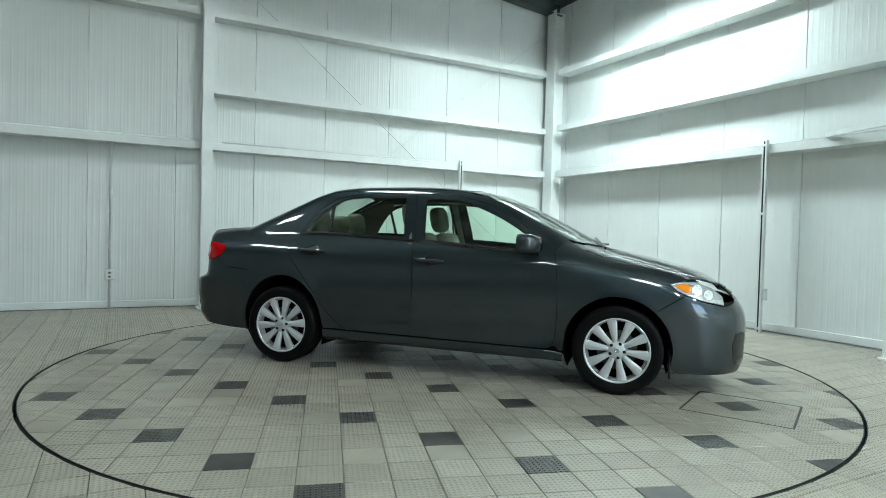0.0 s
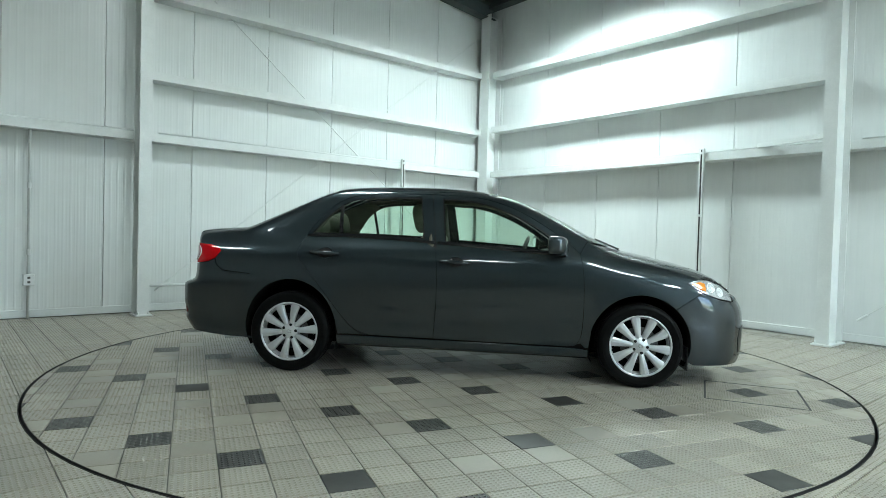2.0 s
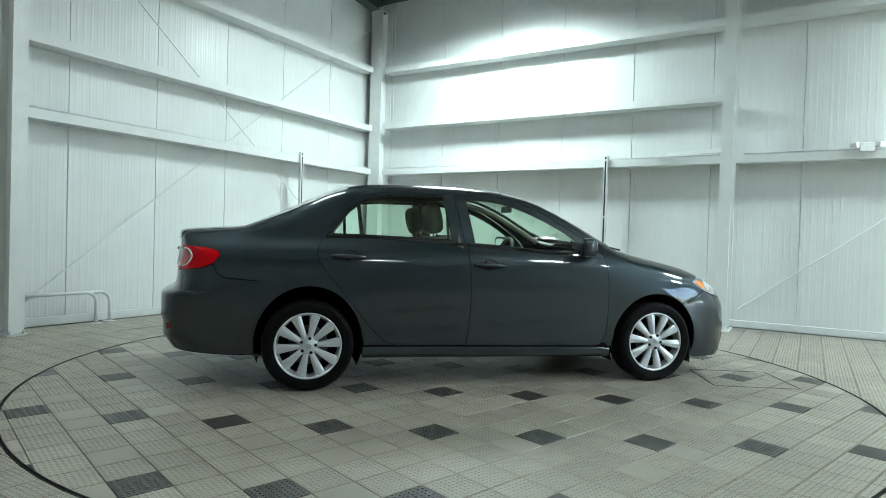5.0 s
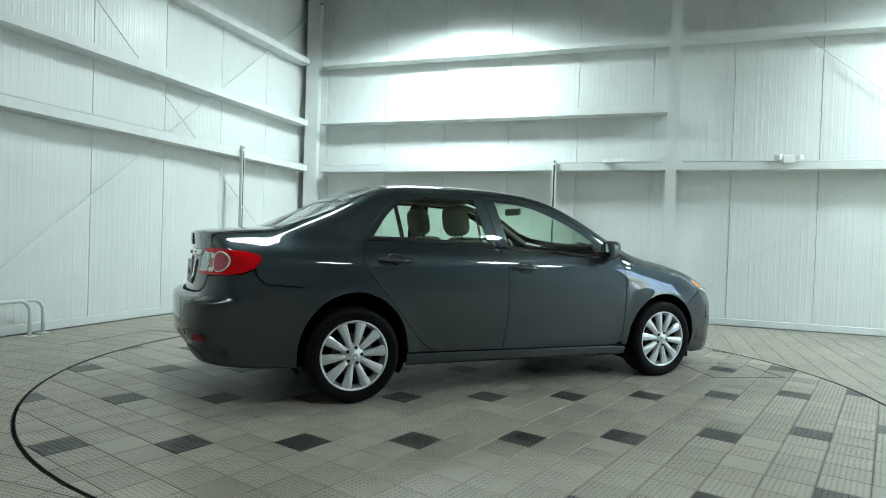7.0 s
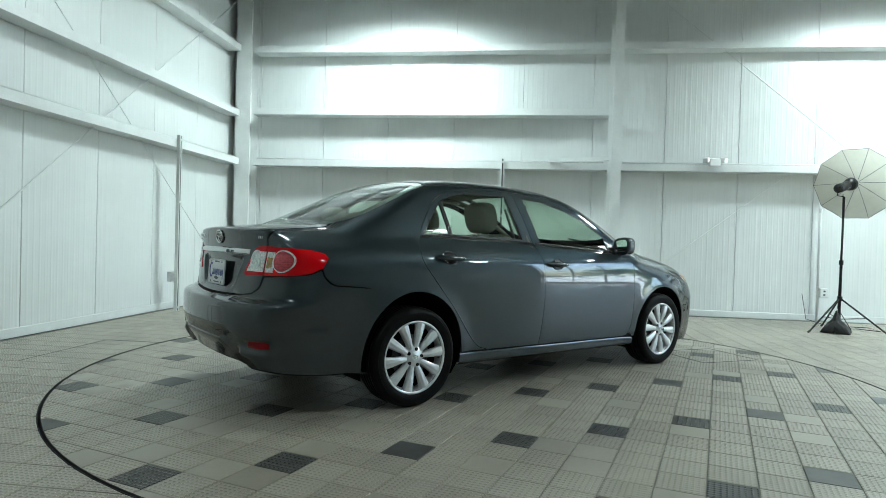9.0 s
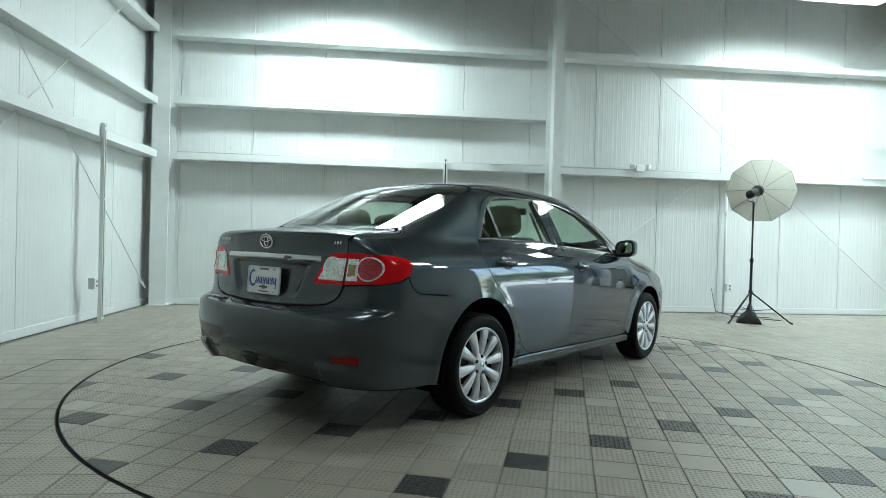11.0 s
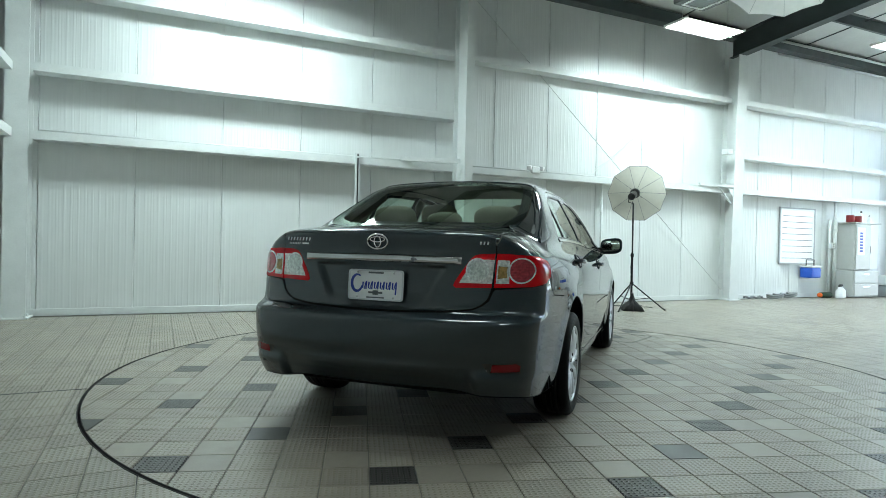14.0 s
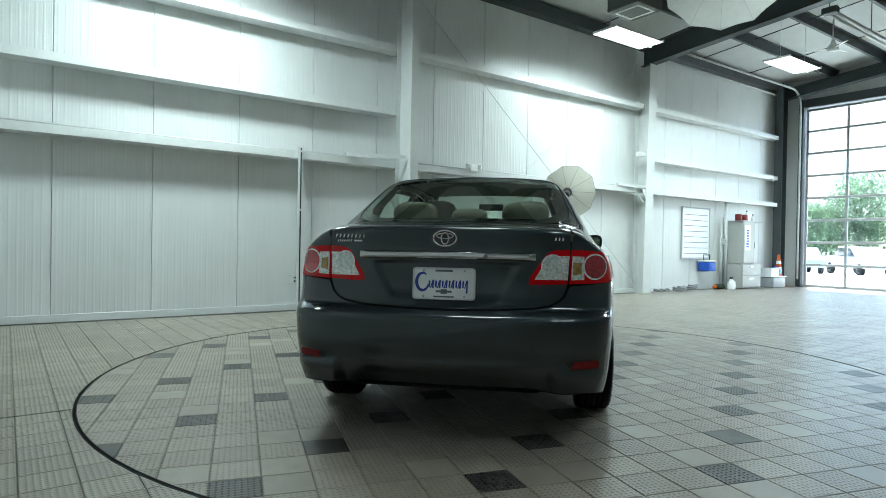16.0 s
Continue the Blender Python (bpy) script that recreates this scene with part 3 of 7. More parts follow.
def soften(pts, times=2):
    """Cuts the corners of an open line."""
    for _ in range(times):
        new_pts = [pts[0]]
        for p, q in zip(pts, pts[1:]):
            new_pts += [tuple(0.75 * a + 0.25 * b for a, b in zip(p, q)), tuple(0.25 * a + 0.75 * b for a, b in zip(p, q))]
        pts = new_pts + [pts[-1]]
    return pts


def inside(pts, poly):
    x, y = pts[:, 0], pts[:, 1]
    res = np.zeros(len(pts), bool)
    p = np.array(poly)
    q = np.roll(p, -1, 0)
    for (ax, ay), (bx, by) in zip(p, q):
        c = (ay > y) != (by > y)
        res ^= c & (x < (bx - ax) * (y - ay) / ((by - ay) or 1e-12) + ax)
    return res


def inset(poly, d):
    p = np.array(poly)
    area = np.sum(p[:, 0] * np.roll(p[:, 1], -1) - np.roll(p[:, 0], -1) * p[:, 1])
    t = np.roll(p, -1, 0) - np.roll(p, 1, 0)
    t /= np.linalg.norm(t, axis=1, keepdims=True) + 1e-12
    n = np.stack([-t[:, 1], t[:, 0]], 1) * (1 if area > 0 else -1)
    return p + n * d


def skin(chart, outline, step=0.022, gap=0.0022, lip=0.014, offset=0.0, hole=None, mirrored=False, both=False, wall=None):
    """A piece of the skin inside an outline of skin points, with a folded edge. Returns a mesh."""
    from mathutils.geometry import delaunay_2d_cdt
    sc = chart.scale
    poly = chart.drop(np.asarray(outline, float)) * sc
    poly = np.array(dense([tuple(p) for p in poly], step))
    if gap:
        poly = inset(poly, gap)
    loops = [poly]
    if hole is not None:
        hp = np.array(dense([tuple(p) for p in chart.drop(np.asarray(hole, float)) * sc], step))
        loops.append(inset(hp, -0.0005))
    lo, hi = poly.min(0), poly.max(0)
    gx, gy = np.meshgrid(np.arange(lo[0] + step / 2, hi[0], step), np.arange(lo[1] + step / 2, hi[1], step))
    gx[::2] += step / 2
    g = np.stack([gx.ravel(), gy.ravel()], 1)
    keep = inside(g, poly)
    for lp in loops:
        if keep.any():
            near = np.min(np.linalg.norm(g[:, None] - lp[None], axis=2), 1)
            keep &= near > step * 0.55
    if hole is not None:
        keep &= ~inside(g, loops[1])
    g = g[keep]
    allp, edges, n0 = [], [], 0
    for lp in loops:
        edges += [(n0 + i, n0 + (i + 1) % len(lp)) for i in range(len(lp))]
        allp.append(lp)
        n0 += len(lp)
    allp.append(g)
    co = np.concatenate(allp)
    out = delaunay_2d_cdt([Vector(c) for c in co], edges, [], 0, 1e-7)
    v2, faces, orig = np.array([tuple(v) for v in out[0]]), out[2], out[3]
    cen = np.array([v2[list(f)].mean(0) for f in faces])
    ok = inside(cen, poly)
    if hole is not None:
        ok &= ~inside(cen, loops[1])
    faces = [f for f, o in zip(faces, ok) if o]
    p3 = chart.lift(v2 / sc)
    nm = skin_normal(p3)
    p3 = p3 + nm * offset
    verts, norms = [p3], [nm]
    tri = np.array([list(f) for f in faces])
    fn = np.cross(p3[tri[:, 1]] - p3[tri[:, 0]], p3[tri[:, 2]] - p3[tri[:, 0]])
    if np.sum(fn * nm[tri[:, 0]]) < 0:
        tri = tri[:, ::-1]
    faces = [tuple(t) for t in tri]
    base = len(p3)
    if lip:
        count = {}
        for a, b, c in tri:
            for e in ((a, b), (b, c), (c, a)):
                count[e] = count.get(e, 0) + 1
        rim = [e for e in count if (e[1], e[0]) not in count]
        for a, b in rim:
            d = p3[b] - p3[a]
            side = np.cross(d, nm[a])
            side /= np.linalg.norm(side) + 1e-12
            verts.append(np.array([p3[a], p3[b], p3[b] - nm[b] * lip, p3[a] - nm[a] * lip]))
            norms.append(np.array([nm[a] * 0.6 + side * 0.8, nm[b] * 0.6 + side * 0.8, side, side]))
            faces.append((base + 1, base, base + 3, base + 2))
            base += 4
    v = np.concatenate(verts)
    n = np.concatenate(norms)
    if mirrored:
        v, n = v * [1, -1, 1], n * [1, -1, 1]
        faces = [f[::-1] for f in faces]
    me = bpy.data.meshes.new("skin")
    me.from_pydata(v.tolist(), [], faces)
    me.shade_smooth()
    n /= np.linalg.norm(n, axis=1, keepdims=True) + 1e-12
    me.normals_split_custom_set_from_vertices(n.tolist())
    return me


def skin_part(name, me, material, parent, label=""):
    me.name = name
    ob = new(name, me)
    me.materials.append(material)
    ob.parent = parent
    if label:
        ob["label"] = label
    return ob


CAR = pose(1.707, 5.717, 0, 0, 0, -45)
car = thing("car", "dark grey metallic four-door saloon car parked on the turntable", "car", CAR)

# outlines seen from the side, (x, z)
R_DOOR_REAR = soften([(0.62, 0.298), (0.52, 0.319), (0.425, 0.408), (0.275, 0.603), (0.115, 0.796), (0.047, 0.885), (0.048, 0.948), (0.085, 1.036)], 2)
R_FRAME = soften([(0.085, 1.036), (0.135, 1.120), (0.21, 1.217), (0.30, 1.307), (0.42, 1.360), (0.58, 1.381), (0.80, 1.388), (1.042, 1.386)], 2)
B_LINE = soften([(1.042, 1.386), (1.074, 1.17), (1.100, 0.98), (1.112, 0.85), (1.118, 0.70), (1.117, 0.539), (1.098, 0.291)], 2)
F_FRAME = soften([(1.042, 1.386), (1.30, 1.378), (1.45, 1.360), (1.60, 1.320), (1.75, 1.257), (1.95, 1.137), (2.10, 1.033), (2.165, 0.955)], 2)
F_EDGE = soften([(2.165, 0.955), (2.188, 0.85), (2.198, 0.683), (2.198, 0.50), (2.186, 0.34), (2.15, 0.288), (2.10, 0.275)], 2)
R_GLASS = soften([(0.125, 1.054), (0.165, 1.115), (0.235, 1.198), (0.305, 1.268), (0.40, 1.328), (0.55, 1.357), (0.965, 1.361)], 2) + [(1.010, 1.034), (0.69, 1.045), (0.35, 1.054)]
F_GLASS = [(1.122, 1.357)] + soften([(1.30, 1.348), (1.40, 1.335), (1.53, 1.303), (1.73, 1.220), (1.91, 1.118), (2.02, 1.030)], 2) + [(2.03, 0.960), (1.165, 1.016)]
BELT = [(0.085, 1.036), (0.35, 1.036), (0.69, 1.027), (1.09, 1.005), (1.155, 1.000), (2.02, 0.940), (2.165, 0.925)]


def belt_z(x):
    return float(np.interp(x, [b[0] for b in BELT], [b[1] for b in BELT]))


def arc(cx, cz, a, b, t0, t1, n=20):
    return [(cx + a * math.cos(math.radians(t0 + (t1 - t0) * i / n)), cz + b * math.sin(math.radians(t0 + (t1 - t0) * i / n))) for i in range(n + 1)]


ARCH_R, ARCH_F = (0.004, 0.315, 0.358, 0.390), (2.606, 0.305, 0.362, 0.368)
# edges of the roof, screens, boot and bonnet seen from above, (x, y)
RAIL_TOP = [(0.27, 0.543), (0.5, 0.546), (0.9, 0.548), (1.3, 0.545), (1.45, 0.540)]
REAR_SCREEN = [(0.27, 0.543), (0.21, 0.556), (0.07, 0.577), (-0.13, 0.603), (-0.25, 0.612), (-0.31, 0.606), (-0.36, 0.588), (-0.41, 0.552)]
PILLAR_A = [(1.45, 0.540), (1.70, 0.578), (1.95, 0.615), (2.15, 0.642), (2.25, 0.652)]
BOOT_EDGE = [(-0.44, 0.566), (-0.47, 0.592), (-0.50, 0.608), (-0.6, 0.609), (-0.8, 0.606)]
BONNET_EDGE = [(2.25, 0.665), (2.35, 0.70), (2.5, 0.715), (2.75, 0.70), (3.0, 0.66), (3.12, 0.62)]
LAMP_OUT = from_side([(-0.755, 0.953), (-0.66, 0.945), (-0.590, 0.927), (-0.572, 0.902), (-0.612, 0.847), (-0.68, 0.817), (-0.765, 0.803)])
LID_X = 0.601


def both_sides(name, chart, outline, material, parent_pair, label="", **more):
    res = []
    for mir, parent in zip((False, True), parent_pair):
        # +y in the form is the car's left; the mirror gives its right
        res.append(skin_part(name, skin(chart, outline, mirrored=mir, **more), material, parent, label))
    return res


CARS = (car, car)
# doors: the sheet below the belt carries the rest
belt_r = [(x, belt_z(x)) for x in np.linspace(1.090, 0.085, 15)]
rear_low = [p for p in B_LINE if p[1] <= belt_z(p[0])]
rear_low = list(rear_low) + R_DOOR_REAR + belt_r[::-1][1:-1]
rear_doors = both_sides("rear_door", SIDES, from_side(rear_low), M_PAINT, CARS)
belt_f = [(x, belt_z(x)) for x in np.linspace(2.165, 1.099, 16)]
front_low = [(1.0995, belt_z(1.0995))] + [p for p in B_LINE if p[1] <= belt_z(p[0]) - 0.004] + F_EDGE[::-1] + belt_f[1:-1]
front_doors = both_sides("front_door", SIDES, from_side(front_low), M_PAINT, CARS)
up_r = R_FRAME + [p for p in B_LINE if p[1] > belt_z(p[0]) + 0.004][1:] + belt_r
both_sides("window_frame", SIDES, from_side(up_r), M_PAINT, rear_doors, "", hole=from_side(R_GLASS), offset=-0.002, step=0.016)
up_f = F_FRAME + belt_f + [p for p in B_LINE if p[1] > belt_z(p[0]) + 0.004][::-1][:-1]
both_sides("window_frame", SIDES, from_side(up_f), M_PAINT, front_doors, "", hole=from_side(F_GLASS), offset=-0.002, step=0.016)
both_sides("window_pane", SIDES, from_side(R_GLASS), M_GLASS, rear_doors, "tinted glass", gap=-0.004, lip=0, offset=-0.008, step=0.04)
both_sides("window_pane", SIDES, from_side(F_GLASS), M_GLASS, front_doors, "tinted glass", gap=-0.004, lip=0, offset=-0.008, step=0.04)
for doors, line in ((rear_doors, R_GLASS), (front_doors, F_GLASS)):
    edge_line = np.array(dense(line, 0.03))
    both_sides("window_seal", SIDES, from_side(edge_line), M_BLACK, doors, "black rubber seal", hole=from_side(inset(edge_line, 0.011)), offset=-0.004, gap=-0.002, lip=0, step=0.014)
both_sides("pillar_cover", SIDES, from_side([(1.00, 1.375), (1.10, 1.375), (1.165, 0.96), (1.04, 0.96)]), M_BLACK, CARS, "black cover behind the door frames", gap=0, lip=0, offset=-0.012, step=0.03)
bar = [(0.322, 1.270), (0.345, 1.285), (0.366, 1.046), (0.340, 1.046)]
both_sides("quarter_bar", SIDES, from_side(bar), M_BLACK, rear_doors, "black bar in the window", offset=-0.003, gap=0)
for doors, xs in ((rear_doors, np.linspace(0.10, 1.083, 12)), (front_doors, np.linspace(1.108, 2.06, 12))):
    line = [(x, belt_z(x) - 0.004) for x in xs] + [(x, belt_z(x) + 0.014) for x in xs[::-1]]
    both_sides("belt_moulding", SIDES, from_side(line), M_STRIP, doors, "black strip under the window", offset=0.004, gap=0, lip=0.008)

# flanks
rail = [tuple(p) for p in from_top(RAIL_TOP)]
scr = [tuple(p) for p in from_top(REAR_SCREEN)]
boot = [tuple(p) for p in from_top(BOOT_EDGE)]
arch = arc(*ARCH_R, 118, 16)
quarter = ([tuple(p) for p in from_side([(0.62, 0.296)] + [(q[0], q[1]) for q in R_DOOR_REAR[1:]] + R_FRAME[1:22])]
           + [rail[1]] + scr + boot[:-1] + [tuple(p) for p in from_top([(-0.66, 0.609)])] + [tuple(p) for p in from_side([(-0.66, 1.0), (-0.66, 0.944)])] + LAMP_OUT.tolist()[2:5]
           + [tuple(p) for p in from_side(soften([(-0.60, 0.80), (-0.55, 0.752), (-0.47, 0.747), (-0.30, 0.732), (arch[0][0] - 0.012, arch[0][1] + 0.02)], 1) + arch + [(0.372, 0.30)])])
corner = ([tuple(p) for p in from_top([(-0.63, 0.610), (-0.70, 0.609), (-0.79, LID_X + 0.005)])] + [tuple(p) for p in from_tail([(LID_X + 0.004, 1.0), (LID_X + 0.004, 0.962), (0.66, 0.960)])]
          + LAMP_OUT.tolist()[:2] + [tuple(p) for p in from_side([(-0.63, 0.944), (-0.63, 1.0)])])
quarters = both_sides("quarter_panel", SIDES, quarter, M_PAINT, CARS, step=0.02)
both_sides("lamp_corner", TAIL, corner, M_PAINT, quarters, gap=0, lip=0, offset=-0.0012, step=0.015)
top_rail = ([tuple(p) for p in from_side(R_FRAME[21:] + F_FRAME[1:])] + [tuple(p) for p in from_top(PILLAR_A[::-1])] + rail[::-1][1:-1])
both_sides("roof_rail", SIDES, top_rail, M_PAINT, CARS)
sill = [(0.372, 0.295), (0.62, 0.292), (1.08, 0.286), (2.10, 0.269), (2.215, 0.262), (2.24, 0.255), (2.24, 0.20), (1.3, 0.208), (0.372, 0.214)]
for s in (1, -1):
    bm = bmesh.new()
    rows = []
    for x in np.linspace(0.365, 2.238, 40):
        top = float(np.interp(x, [q[0] for q in sill[:6]], [q[1] for q in sill[:6]])) - 0.003
        foot = float(np.interp(x, [0.372, 1.3, 2.24], [0.206, 0.196, 0.184]))
        y0 = from_side([(x, top)])[0][1]
        row = []
        for k in range(13):
            f = k / 12
            out = -0.014 * f - 0.30 * max(0.0, f - 0.62) ** 2
            row.append(bm.verts.new((x, s * (y0 + out - (0.004 if k == 0 else 0)), top + (foot - top) * f)))
        rows.append(row)
    for a, b in zip(rows, rows[1:]):
        for i in range(12):
            bm.faces.new((a[i], b[i], b[i + 1], a[i + 1]))
    bmesh.ops.recalc_face_normals(bm, faces=bm.faces[:])
    if sum(f.normal.y * s for f in bm.faces) < 0:
        bmesh.ops.reverse_faces(bm, faces=bm.faces[:])
    part("rocker_panel", bm, M_PAINT, car, "", True)
arch_f = arc(*ARCH_F, 164, 48)
HEAD = from_side([(2.945, 0.770), (3.03, 0.79), (3.12, 0.782), (3.215, 0.745), (3.285, 0.69), (3.292, 0.636), (3.17, 0.662), (3.05, 0.70), (2.98, 0.735)])
fender = ([tuple(p) for p in from_side(F_EDGE[:-3] + [(2.186, 0.30), (2.215, 0.27), (2.243, 0.27)] + arch_f + [(2.93, 0.632), (3.036, 0.700), (2.976, 0.735), (2.94, 0.768), (3.03, 0.792)])]
          + [tuple(p) for p in from_top(BONNET_EDGE[::-1])] + [tuple(p) for p in from_top([(2.25, 0.65)])])
both_sides("front_fender", SIDES, fender, M_PAINT, CARS)

# top: roof, screens, boot lid, bonnet
def symmetric(line):
    return list(line) + [(x, -y) for x, y in line[::-1]]


roof_out = symmetric([(0.27, 0.0)] + [(0.27, 0.2), (0.27, 0.4)] + RAIL_TOP + [(1.462, 0.35), (1.478, 0.15), (1.48, 0.0)])
skin_part("roof", skin(OVER, from_top(roof_out), step=0.03), M_PAINT, car)
rs = symmetric([(0.255, 0.0), (0.255, 0.3), (0.262, 0.535)] + REAR_SCREEN[1:] + [(-0.438, 0.50), (-0.455, 0.42), (-0.466, 0.30), (-0.472, 0.15), (-0.474, 0.0)])
back = skin_part("rear_screen", skin(OVER, from_top(rs), step=0.03, lip=0, offset=-0.003), M_REAR_GLASS, car, "tinted glass rear window")
glass_co = np.array([tuple(v.co) for v in back.data.vertices])
back_slope = np.interp(glass_co[:, 0], [-0.46, 0.05, 0.26], [0.477, 0.477, 0.34])
back_n = np.stack([-back_slope, 0.12 * glass_co[:, 1], np.ones(len(glass_co))], 1)
back.data.normals_split_custom_set_from_vertices((back_n / np.linalg.norm(back_n, axis=1, keepdims=True)).tolist())
rim_in = symmetric([(0.225, 0.0), (0.222, 0.3), (0.205, 0.490), (0.07, 0.520), (-0.13, 0.548), (-0.24, 0.556), (-0.32, 0.535), (-0.375, 0.47), (-0.415, 0.35), (-0.432, 0.15), (-0.435, 0.0)])
skin_part("black_border", skin(OVER, from_top(rs), step=0.03, lip=0, offset=-0.006, hole=from_top(rim_in)), M_BLACK, back, "black printed border")
ws = symmetric([(1.495, 0.0), (1.49, 0.2), (1.475, 0.4), (1.465, 0.508)] + [(x + 0.004, y - 0.008) for x, y in PILLAR_A[1:]] + [(2.34, 0.58), (2.43, 0.40), (2.48, 0.2), (2.495, 0.0)])
screen = skin_part("windscreen", skin(OVER, from_top(ws), step=0.04, lip=0, offset=-0.003), M_GLASS, car, "tinted glass windscreen")
ws_in = symmetric([(1.55, 0.0), (1.54, 0.2), (1.53, 0.45), (1.72, 0.50), (1.95, 0.55), (2.12, 0.58), (2.24, 0.54), (2.33, 0.38), (2.38, 0.2), (2.39, 0.0)])
skin_part("black_border", skin(OVER, from_top(ws), step=0.04, lip=0, offset=-0.006, hole=from_top(ws_in)), M_BLACK, screen, "black printed border")
cowl = symmetric([(2.505, 0.0), (2.49, 0.2), (2.44, 0.40), (2.35, 0.59), (2.27, 0.66)] + [(2.36, 0.69), (2.46, 0.60), (2.53, 0.40), (2.56, 0.2), (2.565, 0.0)])
skin_part("cowl", skin(OVER, from_top(cowl), step=0.03, offset=-0.012), M_BLACK, car, "black plastic cowl")
bonnet_out = symmetric([(2.57, 0.0), (2.565, 0.2), (2.535, 0.41), (2.465, 0.61), (2.37, 0.698)] + BONNET_EDGE[2:] + [(3.22, 0.50), (3.31, 0.30), (3.345, 0.0)])
skin_part("bonnet", skin(OVER, from_top(bonnet_out), step=0.03), M_PAINT, car)
lid_half = ([tuple(p) for p in from_top([(-0.486, 0.0), (-0.484, 0.15), (-0.478, 0.30), (-0.468, 0.42), (-0.456, 0.50), (-0.452, 0.552), (-0.478, 0.586), (-0.51, 0.601), (-0.6, 0.603), (-0.78, LID_X)])]
            + [tuple(p) for p in from_tail([(LID_X, 0.99), (LID_X, 0.90), (LID_X - 0.012, 0.80)] + soften([(LID_X - 0.016, 0.78), (0.562, 0.722), (0.48, 0.682), (0.2, 0.670), (0.0, 0.668)], 1))])
lid = skin_part("boot_lid", skin(LID, lid_half + [(x, -y, z) for x, y, z in lid_half[::-1][1:-1]], step=0.014), M_PAINT, car)

# bumpers
ul = [tuple(p) for p in from_side([(-0.262, 0.22)] + arc(*ARCH_R, 196, 118, 14)[1:] + soften([(-0.175, 0.722), (-0.30, 0.730), (-0.47, 0.744), (-0.55, 0.749), (-0.604, 0.797), (-0.616, 0.838)], 1) + [(-0.68, 0.812)])]
mid = [tuple(p) for p in from_tail([(0.66, 0.793), (0.602, 0.788)] + soften([(0.592, 0.775), (0.570, 0.719), (0.48, 0.677), (0.2, 0.665), (0.0, 0.663)], 1))]
half = ul + [tuple(LAMP_OUT[6])] + mid
def skirt(drop):
    """The lower edge of the rear bumper: higher between the two corner lips."""
    a = np.linspace(-1.40, 1.40, 70)
    z = 0.302 - 0.022 * bowl(np.abs(a), 0.52, 0.72) - 0.036 * bowl(np.abs(a), 0.75, 1.3) - drop
    return [tuple(p) for p in TAIL.lift(np.stack([a, z], 1))]


low = skirt(0.0)
outline = half + [(x, -y, z) for x, y, z in half[::-1][1:]]
outline = outline + low[1:-1]
rear_bumper = skin_part("rear_bumper", skin(TAIL, outline, step=0.014, lip=0.02), M_PAINT, car)
# near-black fold below the edge puts in the shade under the bumper
lowskirt = skirt(0.004)
under = [(x + 0.12, y * 0.95, z + 0.010) for x, y, z in lowskirt]
bm = bmesh.new()
va, vb = [bm.verts.new(p) for p in lowskirt], [bm.verts.new(p) for p in under]
for i in range(len(va) - 1):
    bm.faces.new((va[i], vb[i], vb[i + 1], va[i + 1]))
part("valance", bm, M_WELL, rear_bumper, "near-black fold standing in for the shade under the bumper", True)
fl = [tuple(p) for p in from_side(arc(*ARCH_F, -18, 48, 14) + [(2.931, 0.631), (3.040, 0.698), (3.05, 0.697), (3.17, 0.655), (3.290, 0.628)])]
fn = [tuple(p) for p in FRONT.lift(np.array([(0.62, 0.655), (0.45, 0.66), (0.25, 0.665), (0.0, 0.668)]))]
half = fl + fn
low = [tuple(p) for p in FRONT.lift(np.array([(a, 0.165) for a in np.linspace(-1.25, 1.25, 30)]))]
front_bumper = skin_part("front_bumper", skin(FRONT, half + [(x, -y, z) for x, y, z in half[::-1][1:]] + low, step=0.024, lip=0.02), M_PAINT, car)
for s in (1, -1):
    hollow = FRONT.lift(np.array([(0.55, 0.26), (0.55, 0.42), (0.66, 0.45), (0.80, 0.44), (0.83, 0.36), (0.80, 0.25)]))
    skin_part("fog_recess", skin(FRONT, hollow, step=0.02, mirrored=s < 0, offset=0.003, lip=0.006), M_BLACK, front_bumper, "black fog lamp recess")
grille_line = FRONT.lift(np.array([(a, 0.775 - 0.02 * abs(a)) for a in np.linspace(-0.5, 0.5, 12)] + [(a, 0.68) for a in np.linspace(0.52, -0.52, 12)]))
grille = skin_part("grille", skin(FRONT, grille_line, step=0.02, offset=-0.004), M_BLACK, car, "black radiator grille")
for zz in (0.70, 0.735):
    bm = tube([tuple(p) for p in FRONT.lift(np.array([(a, zz) for a in np.linspace(-0.48, 0.48, 16)]))], 0.008, 6)
    part("grille_bar", bm, M_CHROME, grille, "chrome bar", True)

# near-black lining behind the joints, standing in for their shade
lining = part("inner_shell", bmesh.new(), M_SHELL, car, "near-black sheets standing in for the shade in the panel joints")
shell_side = ([tuple(p) for p in from_side([(0.36, 0.22)] + [(2.24, 0.21), (2.25, 0.30)] + arc(*ARCH_F, 164, 20) + [(3.10, 0.40), (3.12, 0.72)])]
              + [tuple(p) for p in from_top([(3.0, 0.66), (2.5, 0.70), (2.2, 0.66)])] + [tuple(p) for p in from_side([(2.1, 0.93), (1.1, 0.98), (0.15, 1.02)])]
              + [tuple(p) for p in from_top([(-0.30, 0.62), (-0.5, 0.58), (-0.8, 0.56)])] + [tuple(p) for p in from_side([(-0.72, 0.90), (-0.70, 0.40), (-0.36, 0.30)] + arc(*ARCH_R, 176, 14))])
both_sides("lining", SIDES, shell_side, M_SHELL, (lining, lining), offset=-0.013, gap=0.004, lip=0, step=0.04)
